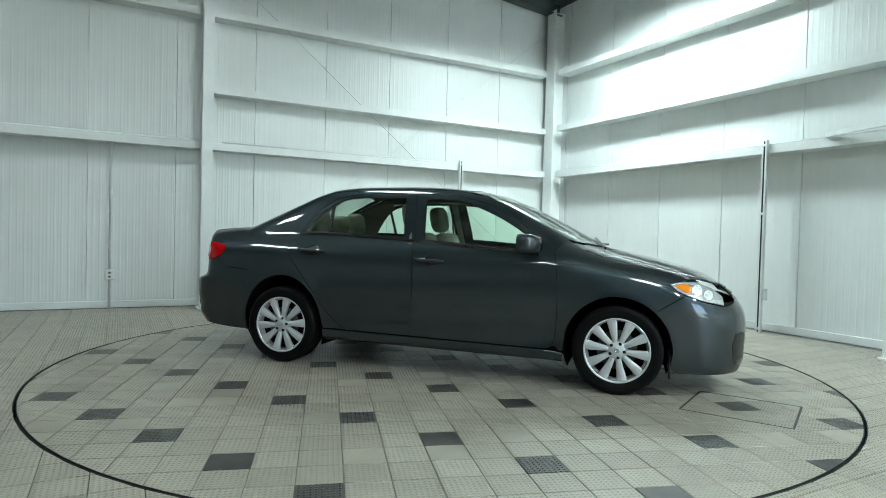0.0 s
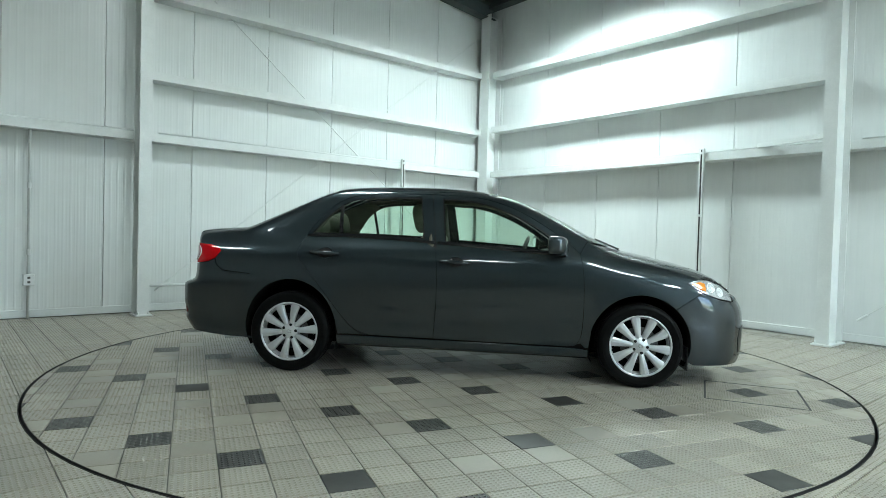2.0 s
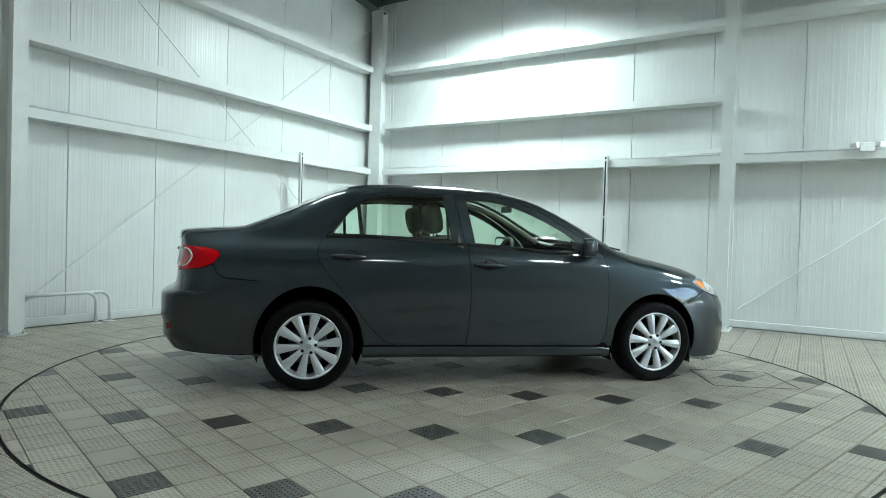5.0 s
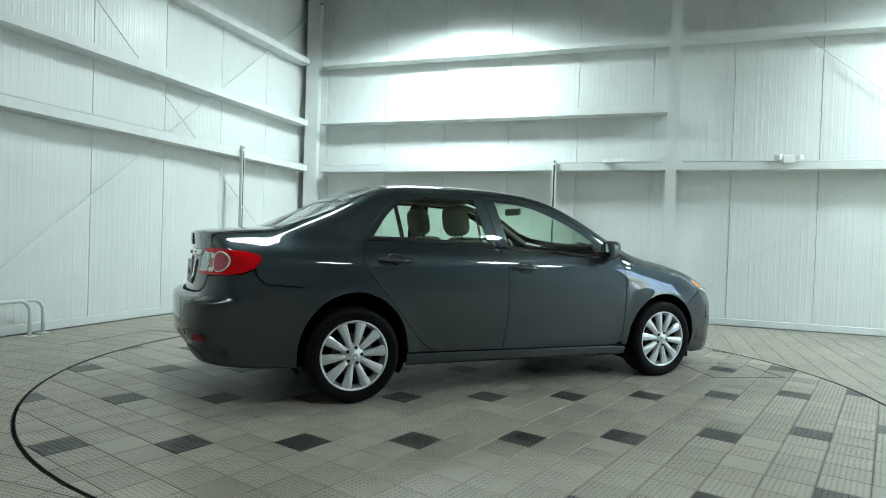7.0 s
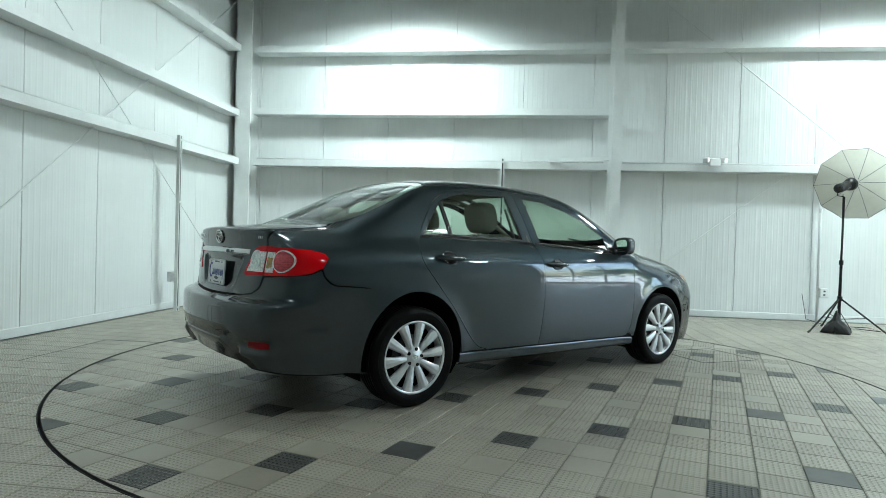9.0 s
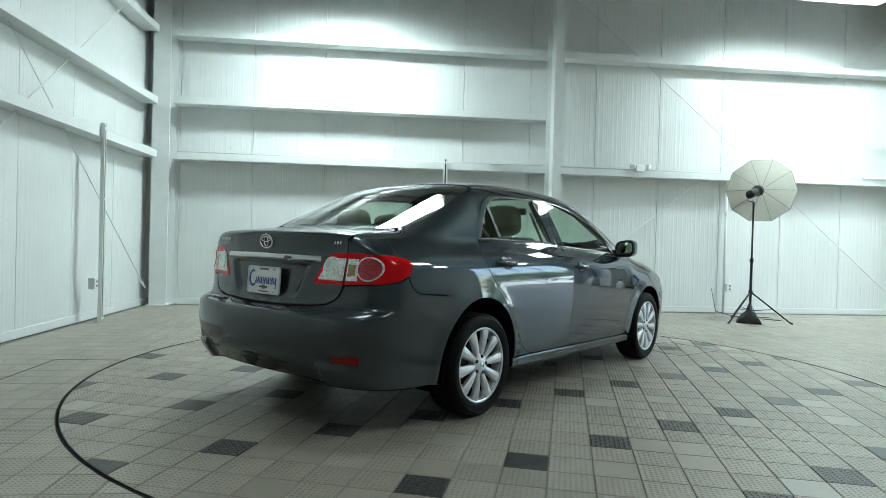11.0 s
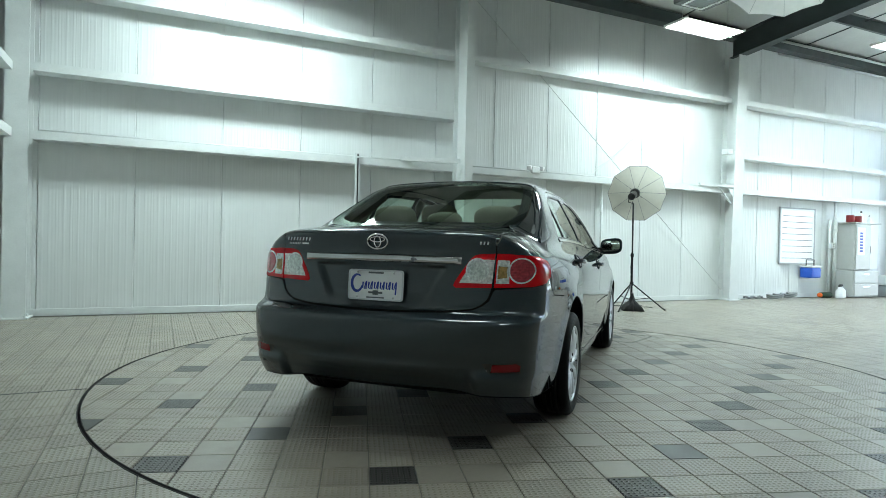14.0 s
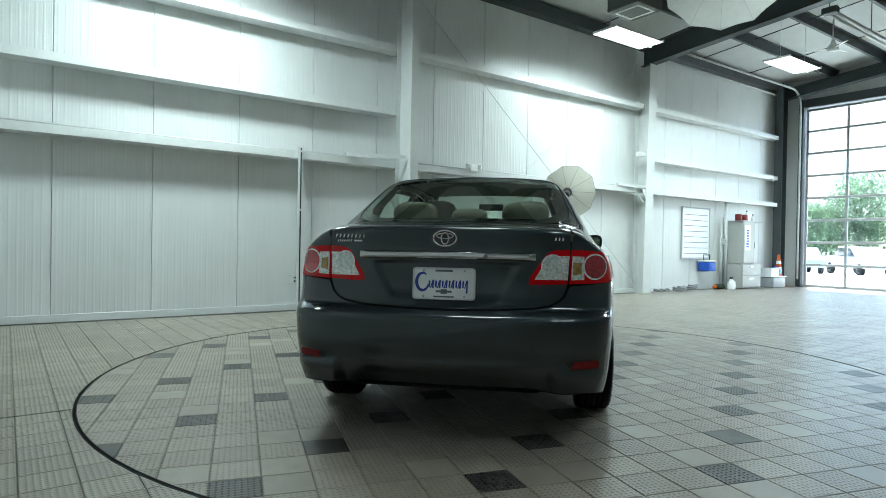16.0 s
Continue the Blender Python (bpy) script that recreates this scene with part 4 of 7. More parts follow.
for chart, lo_z, hi_z, lim in ((TAIL, 0.315, 1.0, 1.15), (FRONT, 0.2, 0.66, 1.0)):
    ol = [(a, lo_z) for a in np.linspace(-lim, lim, 16)] + [(a, hi_z) for a in np.linspace(lim, -lim, 16)]
    skin_part("lining", skin(chart, chart.lift(np.array(ol)), offset=-0.016, gap=0, lip=0, step=0.04), M_SHELL, lining)
for ol in (symmetric([(-0.38, 0.0), (-0.36, 0.58), (-0.80, 0.54), (-0.86, 0.0)]), symmetric([(2.42, 0.0), (2.35, 0.66), (3.1, 0.62), (3.30, 0.0)])):
    skin_part("lining", skin(OVER, from_top(ol), offset=-0.016, gap=0, lip=0, step=0.05), M_SHELL, lining)

# tail lamps: the inner piece sits on the lid, the outer one on the body
OUTER = [tuple(p) for p in from_tail([(LID_X - 0.006, 0.795), (LID_X + 0.004, 0.961), (0.66, 0.960)])] + LAMP_OUT.tolist()
INNER = [tuple(p) for p in from_tail([(0.402, 0.800), (0.410, 0.824), (0.484, 0.936), (0.500, 0.950), (0.53, 0.958), (LID_X - 0.002, 0.961), (LID_X - 0.014, 0.795), (0.416, 0.789)])]


def lamp_round(cy, cz, ry, rz, n=24):
    return from_tail([(cy + ry * math.cos(2 * math.pi * i / n), cz + rz * math.sin(2 * math.pi * i / n)) for i in range(n)])


outer = both_sides("tail_lamp", TAIL, OUTER, M_RED, CARS, "red and clear tail lamp", gap=0.001, lip=0.012, offset=0.003, step=0.014)
inner = both_sides("tail_lamp", TAIL, INNER, M_RED, (lid, lid), "red and clear tail lamp", gap=0.001, lip=0.012, offset=0.003, step=0.014)
clear_in = from_tail([(0.432, 0.815), (0.440, 0.832), (0.496, 0.922), (0.515, 0.930), (LID_X - 0.006, 0.930), (LID_X - 0.014, 0.815)])
both_sides("clear_lens", TAIL, clear_in, M_CLEAR, inner, "clear ribbed lens", gap=0, lip=0.003, offset=0.005, step=0.012)
both_sides("lens_ring", TAIL, lamp_round(0.515, 0.878, 0.055, 0.060), M_LENS, inner, "silver ring", gap=0, lip=0.004, offset=0.007, step=0.012)
both_sides("round_lens", TAIL, lamp_round(0.515, 0.878, 0.047, 0.052), M_FLUTED, inner, "round reversing lens", gap=0, lip=0.004, offset=0.010, step=0.01)
clear_out = from_tail([(LID_X + 0.003, 0.815), (LID_X + 0.008, 0.930), (0.665, 0.928), (0.665, 0.817)])
both_sides("clear_lens", TAIL, clear_out, M_CLEAR, outer, "clear ribbed lens", gap=0, lip=0.003, offset=0.005, step=0.012)
both_sides("lens_ring", TAIL, lamp_round(0.716, 0.880, 0.058, 0.063), M_LENS, outer, "silver ring", gap=0, lip=0.004, offset=0.007, step=0.012)
both_sides("round_lens", TAIL, lamp_round(0.716, 0.880, 0.051, 0.056), M_PINK, outer, "round red brake lens", gap=0, lip=0.004, offset=0.010, step=0.01)
both_sides("turn_lens", TAIL, from_tail([(LID_X + 0.010, 0.838), (LID_X + 0.012, 0.900), (0.655, 0.896), (0.650, 0.878), (0.655, 0.845)]), M_BULB, outer, "gold turn signal chamber", gap=0, lip=0.003, offset=0.0062, step=0.008)
both_sides("rear_reflector", TAIL, from_tail([(0.612, 0.406), (0.620, 0.440), (0.722, 0.446), (0.738, 0.436), (0.734, 0.408)]), M_DEEP_RED, (rear_bumper, rear_bumper), "red reflector", gap=0, lip=0.006, offset=0.004, step=0.015)
both_sides("reflector_recess", TAIL, from_tail([(0.572, 0.444), (0.603, 0.400), (0.742, 0.398), (0.742, 0.452)]), M_BLACK, (rear_bumper, rear_bumper), "dark reflector recess", gap=0, lip=0.004, offset=0.001, step=0.015)

# head lamps
heads = both_sides("head_lamp", SIDES, HEAD, M_HEAD, CARS, "clear head lamp", gap=0.001, lip=0.01, offset=0.003, step=0.014)
both_sides("turn_lens", SIDES, from_side([(2.965, 0.762), (3.03, 0.774), (3.068, 0.762), (3.066, 0.710), (3.03, 0.722)]), M_AMBER, heads, "amber turn signal", gap=0, lip=0.004, offset=0.006, step=0.012)
for cx, cz, r in ((3.112, 0.735, 0.033), (3.185, 0.703, 0.030)):
    both_sides("lamp_bezel", SIDES, from_side(arc(cx, cz, r, r, 0, 342, 19)), M_WHEEL, heads, "silver lamp bezel", gap=0, lip=0.003, offset=0.005, step=0.01)
    both_sides("lamp_reflector", SIDES, from_side(arc(cx, cz, r * 0.86, r * 0.86, 0, 342, 19)), M_LENS, heads, "bright lamp reflector", gap=0, lip=0.004, offset=0.008, step=0.01)
    both_sides("bulb_cover", SIDES, from_side(arc(cx, cz, r * 0.34, r * 0.34, 0, 330, 11)), M_LENS, heads, "bright bulb cover", gap=0, lip=0.004, offset=0.012, step=0.006)

# boot lid trim: bright strip, oval badge, nameplates, plate
bm = bmesh.new()
rows = []
for y in np.linspace(-0.436, 0.436, 40):
    hi, lo = 0.945 - 0.012 * abs(y), 0.906 - 0.006 * abs(y)
    row = []
    for k in range(9):
        z = lo + (hi - lo) * k / 8
        q = from_tail([(abs(y), z)])
        n = skin_normal(q)[0]
        out = 0.001 + 0.012 * math.sqrt(max(0.0, 1 - (k / 4 - 1) ** 2)) * min(1.0, (0.44 - abs(y)) / 0.02)
        row.append(bm.verts.new((q[0][0] + n[0] * out, math.copysign(q[0][1], y), q[0][2] + n[2] * out)))
    rows.append(row)
for a, b in zip(rows, rows[1:]):
    for k in range(8):
        bm.faces.new((a[k], a[k + 1], b[k + 1], b[k]))
bmesh.ops.recalc_face_normals(bm, faces=bm.faces[:])
strip_ob = part("bright_strip", bm, M_CHROME, lid, "bright chrome garnish strip", True)
part("key_lock", lathe([(0.0005, 0.004), (0.009, 0.004), (0.011, 0.0), (0.011, -0.01)], 16, "x", m=Matrix.Translation((-0.930, -0.20, 0.922)) @ Matrix.Rotation(math.pi, 4, "Z")), M_GREY_INK, strip_ob)


def on_tail(y, z, off):
    p = from_tail([(abs(y), z)])[0]
    n = skin_normal(np.array([p]))[0]
    s = 1 if y >= 0 else -1
    return Vector((p[0] + n[0] * off, s * (p[1] + n[1] * off), p[2] + n[2] * off))


def oval(cy, cz, ry, rz, r, off, t0=0, t1=360, n=36):
    pts = [on_tail(cy + ry * math.cos(math.radians(t0 + (t1 - t0) * i / n)), cz + rz * math.sin(math.radians(t0 + (t1 - t0) * i / n)), off) for i in range(n + 1)]
    return tube(pts, r, 8)


badge = part("badge", oval(0.0, 1.006, 0.056, 0.037, 0.0055, 0.006), M_CHROME, lid, "oval chrome badge", True)
part("badge_oval", oval(0.0, 1.006, 0.018, 0.028, 0.0045, 0.006), M_CHROME, badge, "", True)
part("badge_oval", oval(0.0, 1.018, 0.040, 0.013, 0.0045, 0.006), M_CHROME, badge, "", True)


def tail_bar(name, y0, y1, z0, z1, off, material, parent, label=""):
    me = skin(TAIL, np.array([tuple(on_tail(y, z, 0)) for y, z in ((y0, z0), (y1, z0), (y1, z1), (y0, z1))]), gap=0, lip=0.004, offset=off, step=0.01)
    return skin_part(name, me, material, parent, label)


def slant_bar(name, y, z0, z1, w, lean, material, label):
    """A thin leaning stroke on the lid's rear face."""
    line = [on_tail(y + lean * (k / 3 - 0.5), z0 + (z1 - z0) * k / 3, 0.004) for k in range(4)]
    part(name, tube(line, w, 6), material, lid, label, True)


for yy in np.linspace(0.566, 0.414, 8):
    slant_bar("nameplate_bar", yy, 1.004, 1.020, 0.0034, -0.006, M_PLATE, "slim bright nameplate stroke")
for yy in np.linspace(0.556, 0.484, 7):
    slant_bar("sticker_bar", yy, 0.983, 0.993, 0.0022, -0.003, M_PLATE, "white sticker stroke")
tail_bar("sticker_bar", 0.425, 0.468, 0.984, 0.992, 0.003, M_PLATE, lid, "white sticker bar")
for yy in (-0.528, -0.545, -0.562):
    slant_bar("nameplate_bar", yy, 1.003, 1.017, 0.0034, -0.003, M_PLATE, "slim bright nameplate stroke")

def rounded(w, h, r, n=5):
    pts = []
    for cx, cy, a0 in ((w / 2 - r, h / 2 - r, 0), (-w / 2 + r, h / 2 - r, 90), (-w / 2 + r, -h / 2 + r, 180), (w / 2 - r, -h / 2 + r, 270)):
        pts += [(cx + r * math.cos(math.radians(a0 + 90 * i / n)), cy + r * math.sin(math.radians(a0 + 90 * i / n))) for i in range(n + 1)]
    return pts


PL = pose(-0.926, 0.0, 0.787, 0, 3, 0)


def on_plate(bm, grow=1.0, flat=1.0):
    bm.transform(PL @ Matrix.Diagonal((flat, grow, grow, 1)))
    return bm


plate = part("licence_plate", on_plate(extrude([(0, y, z) for y, z in rounded(0.302, 0.150, 0.014)], (0.004, 0, 0), (0, 0, 0))), M_PLATE, lid, "white dealer plate with blue script")
bm = bmesh.new()
ro, ri = rounded(0.306, 0.154, 0.016), rounded(0.290, 0.138, 0.010)
vo, vi = [bm.verts.new((-0.004, y, z)) for y, z in ro], [bm.verts.new((-0.004, y, z)) for y, z in ri]
wo, wi = [bm.verts.new((0.003, y, z)) for y, z in ro], [bm.verts.new((0.0, y, z)) for y, z in ri]
for i in range(len(ro)):
    j = (i + 1) % len(ro)
    bm.faces.new((vo[i], vo[j], vi[j], vi[i]))
    bm.faces.new((wo[i], wo[j], vo[j], vo[i]))
    bm.faces.new((vi[i], vi[j], wi[j], wi[i]))
bmesh.ops.recalc_face_normals(bm, faces=bm.faces[:])
part("plate_frame", on_plate(bm), Mat("white_frame", (0.62, 0.65, 0.68), 0.3).m, plate, "pale plate frame")
# dealer mark: a plain blue swash and a row of plain slanted blue bars
part("blue_swash", on_plate(tube([(-0.003, 0.104 - 0.030 * math.cos(math.radians(a)), 0.008 + 0.042 * math.sin(math.radians(a))) for a in range(55, 345, 12)], [0.004 + 0.004 * math.sin(math.pi * k / 24) for k in range(25)], 6), 1.0, 0.2), M_BLUE, plate)
for k in range(6):
    y = 0.060 - k * 0.033
    foot = -0.022 if k < 5 else -0.045
    part("blue_bar", on_plate(tube([(-0.003, y + 0.010, 0.014), (-0.003, y + 0.012, -0.016), (-0.003, y + 0.004, -0.022), (-0.003, y - 0.004, 0.010), (-0.003, y - 0.009, 0.018), (-0.003, y - 0.006, foot)], [0.0045, 0.0042, 0.003, 0.0025, 0.004, 0.0045], 5), 1.0, 0.2), M_BLUE, plate)
for y, z, w, h in ((0.0, 0.062, 0.085, 0.009), (0.0, -0.063, 0.10, 0.007), (0.0, -0.038, 0.078, 0.010), (0.0, -0.038, 0.030, 0.022)):
    part("grey_bar", on_plate(box((-0.0015, y - w / 2, z - h / 2), (0.001, y + w / 2, z + h / 2), 0.0005)), M_GREY_INK, plate)
for y, z in ((0.10, 0.062), (-0.10, 0.062), (0.10, -0.062), (-0.10, -0.062)):
    part("plate_screw", on_plate(lathe([(0.0005, 0.003), (0.005, 0.003), (0.006, 0.0)], 10, "x", m=Matrix.Translation((-0.004, y, z)) @ Matrix.Rotation(math.pi, 4, "Z"))), M_CHROME, plate)

# wheels
def wheel_parts():
    ob = thing("wheel_master", "", "")
    tyre = [(0.206, -0.085), (0.230, -0.098), (0.262, -0.103), (0.288, -0.098), (0.300, -0.086), (0.3035, -0.075), (0.305, -0.060)]
    prof = list(tyre)
    for y0 in (-0.045, -0.015, 0.015, 0.045):
        prof += [(0.3055, y0 - 0.006), (0.298, y0 - 0.0045), (0.298, y0 + 0.0045), (0.3055, y0 + 0.006)]
    prof += [(r, -y) for r, y in tyre[::-1]]
    ty = part("tyre", lathe(prof, 72, "y"), M_TYRE, ob, "black tyre", True)
    part("sidewall_band", lathe([(0.268, -0.1035), (0.271, -0.1055), (0.274, -0.1035)], 72, "y"), M_TYRE, ty, "", True)
    rm = part("rim", lathe([(0.227, -0.086), (0.223, -0.095), (0.215, -0.095), (0.209, -0.088), (0.199, -0.060), (0.190, 0.02), (0.200, 0.08), (0.205, 0.085)], 72, "y"), M_WHEEL, ob, "silver rim", True)
    part("barrel", lathe([(0.0005, -0.030), (0.198, -0.030), (0.198, -0.010)], 48, "y"), M_WELL, rm)
    part("brake_disc", lathe([(0.07, -0.034), (0.135, -0.034), (0.135, -0.040), (0.07, -0.040)], 48, "y"), M_DISC, ob, "iron brake disc", True)
    hub_bm = lathe([(0.0005, -0.094), (0.026, -0.094), (0.032, -0.090), (0.040, -0.088), (0.060, -0.082), (0.072, -0.070), (0.074, -0.045)], 40, "y")
    hub_ob = part("hub_cap", hub_bm, M_WHEEL, ob, "silver wheel cover centre", True)
    for k in range(5):
        a = 2 * math.pi * (k + 0.25) / 5
        part("lug_hole", lathe([(0.0005, -0.0900), (0.0105, -0.0900), (0.0115, -0.084)], 12, "y", m=Matrix.Translation((0.050 * math.cos(a), 0, 0.050 * math.sin(a)))), M_BLACK, hub_ob)
    part("badge_oval", oval_ring(0.017, 0.011, 0.002, -0.0955), M_CHROME, hub_ob, "", True)
    for k in range(10):
        a = 2 * math.pi * (k + 0.5) / 10
        bm = bmesh.new()
        rows = []
        for i in range(9):
            t = i / 8
            r = 0.056 + t * 0.160
            w = 0.0150 + 0.0195 * t ** 1.15
            y = -0.083 - 0.006 * math.sin(t * math.pi) - 0.004 * t
            rows.append([bm.verts.new((r, y + 0.022, -w - 0.003)), bm.verts.new((r, y + 0.005, -w)), bm.verts.new((r, y, -w * 0.72)), bm.verts.new((r, y - 0.0035, 0)),
                         bm.verts.new((r, y, w * 0.72)), bm.verts.new((r, y + 0.005, w)), bm.verts.new((r, y + 0.022, w + 0.003))])
        for p, q in zip(rows, rows[1:]):
            for j in range(6):
                bm.faces.new((p[j], p[j + 1], q[j + 1], q[j]))
        bmesh.ops.recalc_face_normals(bm, faces=bm.faces[:])
        bm.transform(Matrix.Rotation(a, 4, "Y"))
        part("spoke", bm, M_WHEEL, rm)
    part("valve", tube([(0.185, -0.075, 0.02), (0.185, -0.092, 0.024)], 0.003, 6), M_BLACK, rm)
    return ob


def oval_ring(rx, rz, r, y, n=24):
    return tube([(rx * math.cos(2 * math.pi * i / n), y, rz * math.sin(2 * math.pi * i / n)) for i in range(n + 1)], r, 6)


def set_wheel(master, x, side, turn):
    """Places a wheel of the car; the outside of the master faces -y."""
    m = pose(x, -0.771 * side, 0.305, 0, 0, 0 if side > 0 else 180) @ Matrix.Rotation(math.radians(turn), 4, "Y")
    hold = bpy.data.objects.new("wheel", None)
    scene.collection.objects.link(hold)
    hold.parent, hold.matrix_basis, hold.empty_display_size = car, m, 0.1
    for o in master.children:
        c = o.copy()
        scene.collection.objects.link(c)
        c.parent = hold
        for s in o.children:
            d = s.copy()
            scene.collection.objects.link(d)
            d.parent = c
    return hold


master = wheel_parts()
for x, side, turn in ((0.0, 1, 12), (2.61, 1, 25), (0.0, -1, 0), (2.61, -1, 9)):
    set_wheel(master, x, side, turn)
for o in master.children_recursive:
    bpy.data.objects.remove(o)
bpy.data.objects.remove(master)


def arch_lip(spec, t0, t1, side):
    """The folded edge and dark well behind a wheel opening."""
    pts = from_side(arc(*spec, t0, t1, 30))
    bm = bmesh.new()
    rows = [[bm.verts.new((p[0], side * (p[1] - d), p[2])) for p in pts] for d in (0.004, 0.03, 0.33)]
    for a, b in zip(rows, rows[1:]):
        for i in range(len(a) - 1):
            bm.faces.new((a[i], a[i + 1], b[i + 1], b[i]))
    cx, cz = spec[0], spec[1]
    c = [bm.verts.new((cx, side * 0.50, cz))]
    for i in range(len(rows[2]) - 1):
        bm.faces.new((rows[2][i], rows[2][i + 1], c[0]))
    bmesh.ops.recalc_face_normals(bm, faces=bm.faces[:])
    return bm


for spec, t0, t1 in ((ARCH_R, 200, -24), (ARCH_F, 204, -24)):
    for s in (1, -1):
        part("wheel_well", arch_lip(spec, t0, t1, s), M_WELL, car, "dark wheel well", True)
for x in (2.955,):
    for s in (1, -1):
        part("mud_flap", box((x - 0.006, s * 0.72 - 0.09, 0.13), (x + 0.006, s * 0.72 + 0.09, 0.30), 0.003), M_BLACK, car, "black mud flap")

# underbody, exhaust
part("underbody", box((-0.40, -0.56, 0.185), (3.25, 0.56, 0.36), 0.03), M_WELL, car, "dark underbody")
for s in (1, -1):
    part("sill_underside", box((0.38, min(s * 0.52, s * 0.77), 0.212), (2.20, max(s * 0.52, s * 0.77), 0.30), 0.02), M_WELL, car, "dark underside of the sill")
part("spare_wheel_well", box((-0.86, -0.50, 0.255), (-0.42, 0.50, 0.38), 0.05, None, 2), M_WELL, car, "dark underside of the boot floor")
part("exhaust_pipe", tube([(-0.5, -0.42, 0.34), (-0.75, -0.42, 0.32), (-0.84, -0.42, 0.308)], 0.022, 14), M_DISC, car, "dull steel exhaust pipe", True)
part("silencer", lathe([(0.0005, -0.2), (0.06, -0.2), (0.07, -0.18), (0.07, 0.18), (0.06, 0.2), (0.0005, 0.2)], 20, "y", m=Matrix.Translation((-0.62, -0.30, 0.35))), M_DISC, car, "dull steel silencer", True)


# handles
def handle(x, z, doors):
    for s, door in zip((1, -1), doors):
        pts = from_side([(x - 0.115 + 0.23 * i / 10, z - 0.008 * i / 10) for i in range(11)])
        off = [0.004, 0.016, 0.026, 0.031, 0.033, 0.034, 0.033, 0.031, 0.026, 0.016, 0.004]
        rad = [0.009, 0.013, 0.0145, 0.015, 0.015, 0.015, 0.015, 0.015, 0.0145, 0.013, 0.009]
        ob = part("door_handle", tube([(p[0], s * (p[1] + o), p[2]) for p, o in zip(pts, off)], rad, 10), M_PAINT, door, "body-coloured handle", True)
        # the body-coloured cup is a flat oval, its shade painted black
        cup = from_side([(x + 0.005 + 0.058 * math.cos(math.radians(a)), z - 0.004 + 0.040 * math.sin(math.radians(a))) for a in range(0, 360, 18)])
        skin_part("handle_cup", skin(SIDES, cup, gap=0, lip=0, offset=0.0015, step=0.012, mirrored=s < 0), M_BLACK, ob, "flat black oval for the shade in the handle hollow")
        rim = [(p[0], s * (p[1] + 0.002), p[2]) for p in cup] + [(cup[0][0], s * (cup[0][1] + 0.002), cup[0][2])]
        part("cup_rim", tube(rim, 0.0048, 8), M_PAINT, ob, "", True)
    return doors


handle(0.258, 0.915, rear_doors)
handle(1.25, 0.874, front_doors)

# mirrors
for s, door in zip((1, -1), front_doors):
    bm = bmesh.new()
    bmesh.ops.create_uvsphere(bm, u_segments=28, v_segments=18, radius=1)
    for v in bm.verts:
        c = v.co
        k = 0.62
        c.x, c.y, c.z = (math.copysign(abs(q) ** k, q) for q in c)
        x, y, z = c.x * 0.084, c.y * 0.098, c.z * 0.071
        if x < -0.035:
            x = -0.035
        v.co = (1.985 + x - 0.034 * (y / 0.1), s * (0.905 + y), 1.012 + z + 0.01 * (y / 0.1))
    if s < 0:
        bmesh.ops.reverse_faces(bm, faces=bm.faces[:])
    mirror = part("door_mirror", bm, M_PAINT, door, "body-coloured door mirror", True)
    rim = [(0, 0.078 * math.copysign(abs(math.cos(a)) ** 0.6, math.cos(a)), 0.050 * math.copysign(abs(math.sin(a)) ** 0.6, math.sin(a))) for a in (2 * math.pi * i / 32 for i in range(32))]
    bm = bmesh.new()
    bm.faces.new([bm.verts.new((1.946 - 0.034 * (p[1] / 0.1), s * (0.905 + p[1]), 1.012 + p[2] + 0.01 * p[1] / 0.1)) for p in rim])
    part("mirror_glass", bm, Mat("mirror_glass", (0.85, 0.86, 0.86), 0.02, 1.0).m, mirror, "mirror glass")
    part("mirror_foot", box((1.965, min(s * 0.76, s * 0.83), 0.955), (2.05, max(s * 0.76, s * 0.83), 1.0), 0.012, None, 2), M_BLACK, mirror, "black mirror foot")
    skin_part("mirror_sail", skin(SIDES, from_side([(1.935, 0.966), (1.935, 1.068), (2.015, 1.02), (2.03, 0.957)]), gap=0, lip=0.004, offset=-0.001, step=0.02, mirrored=s < 0), M_BLACK, mirror, "black corner cover")

# wipers and aerial
for y0 in (-0.48, 0.10):
    a, b = from_top([(2.50, abs(y0)), (2.40, abs(y0 + 0.50))])
    part("wiper", tube([(a[0], y0, a[2] + 0.012), (b[0], y0 + 0.50, b[2] + 0.016)], 0.008, 6), M_BLACK, car, "black wiper")

# cabin
part("cabin_floor", box((0.40, -0.70, 0.30), (2.20, 0.70, 0.36), 0.02), M_CABIN, car, "beige cabin floor")
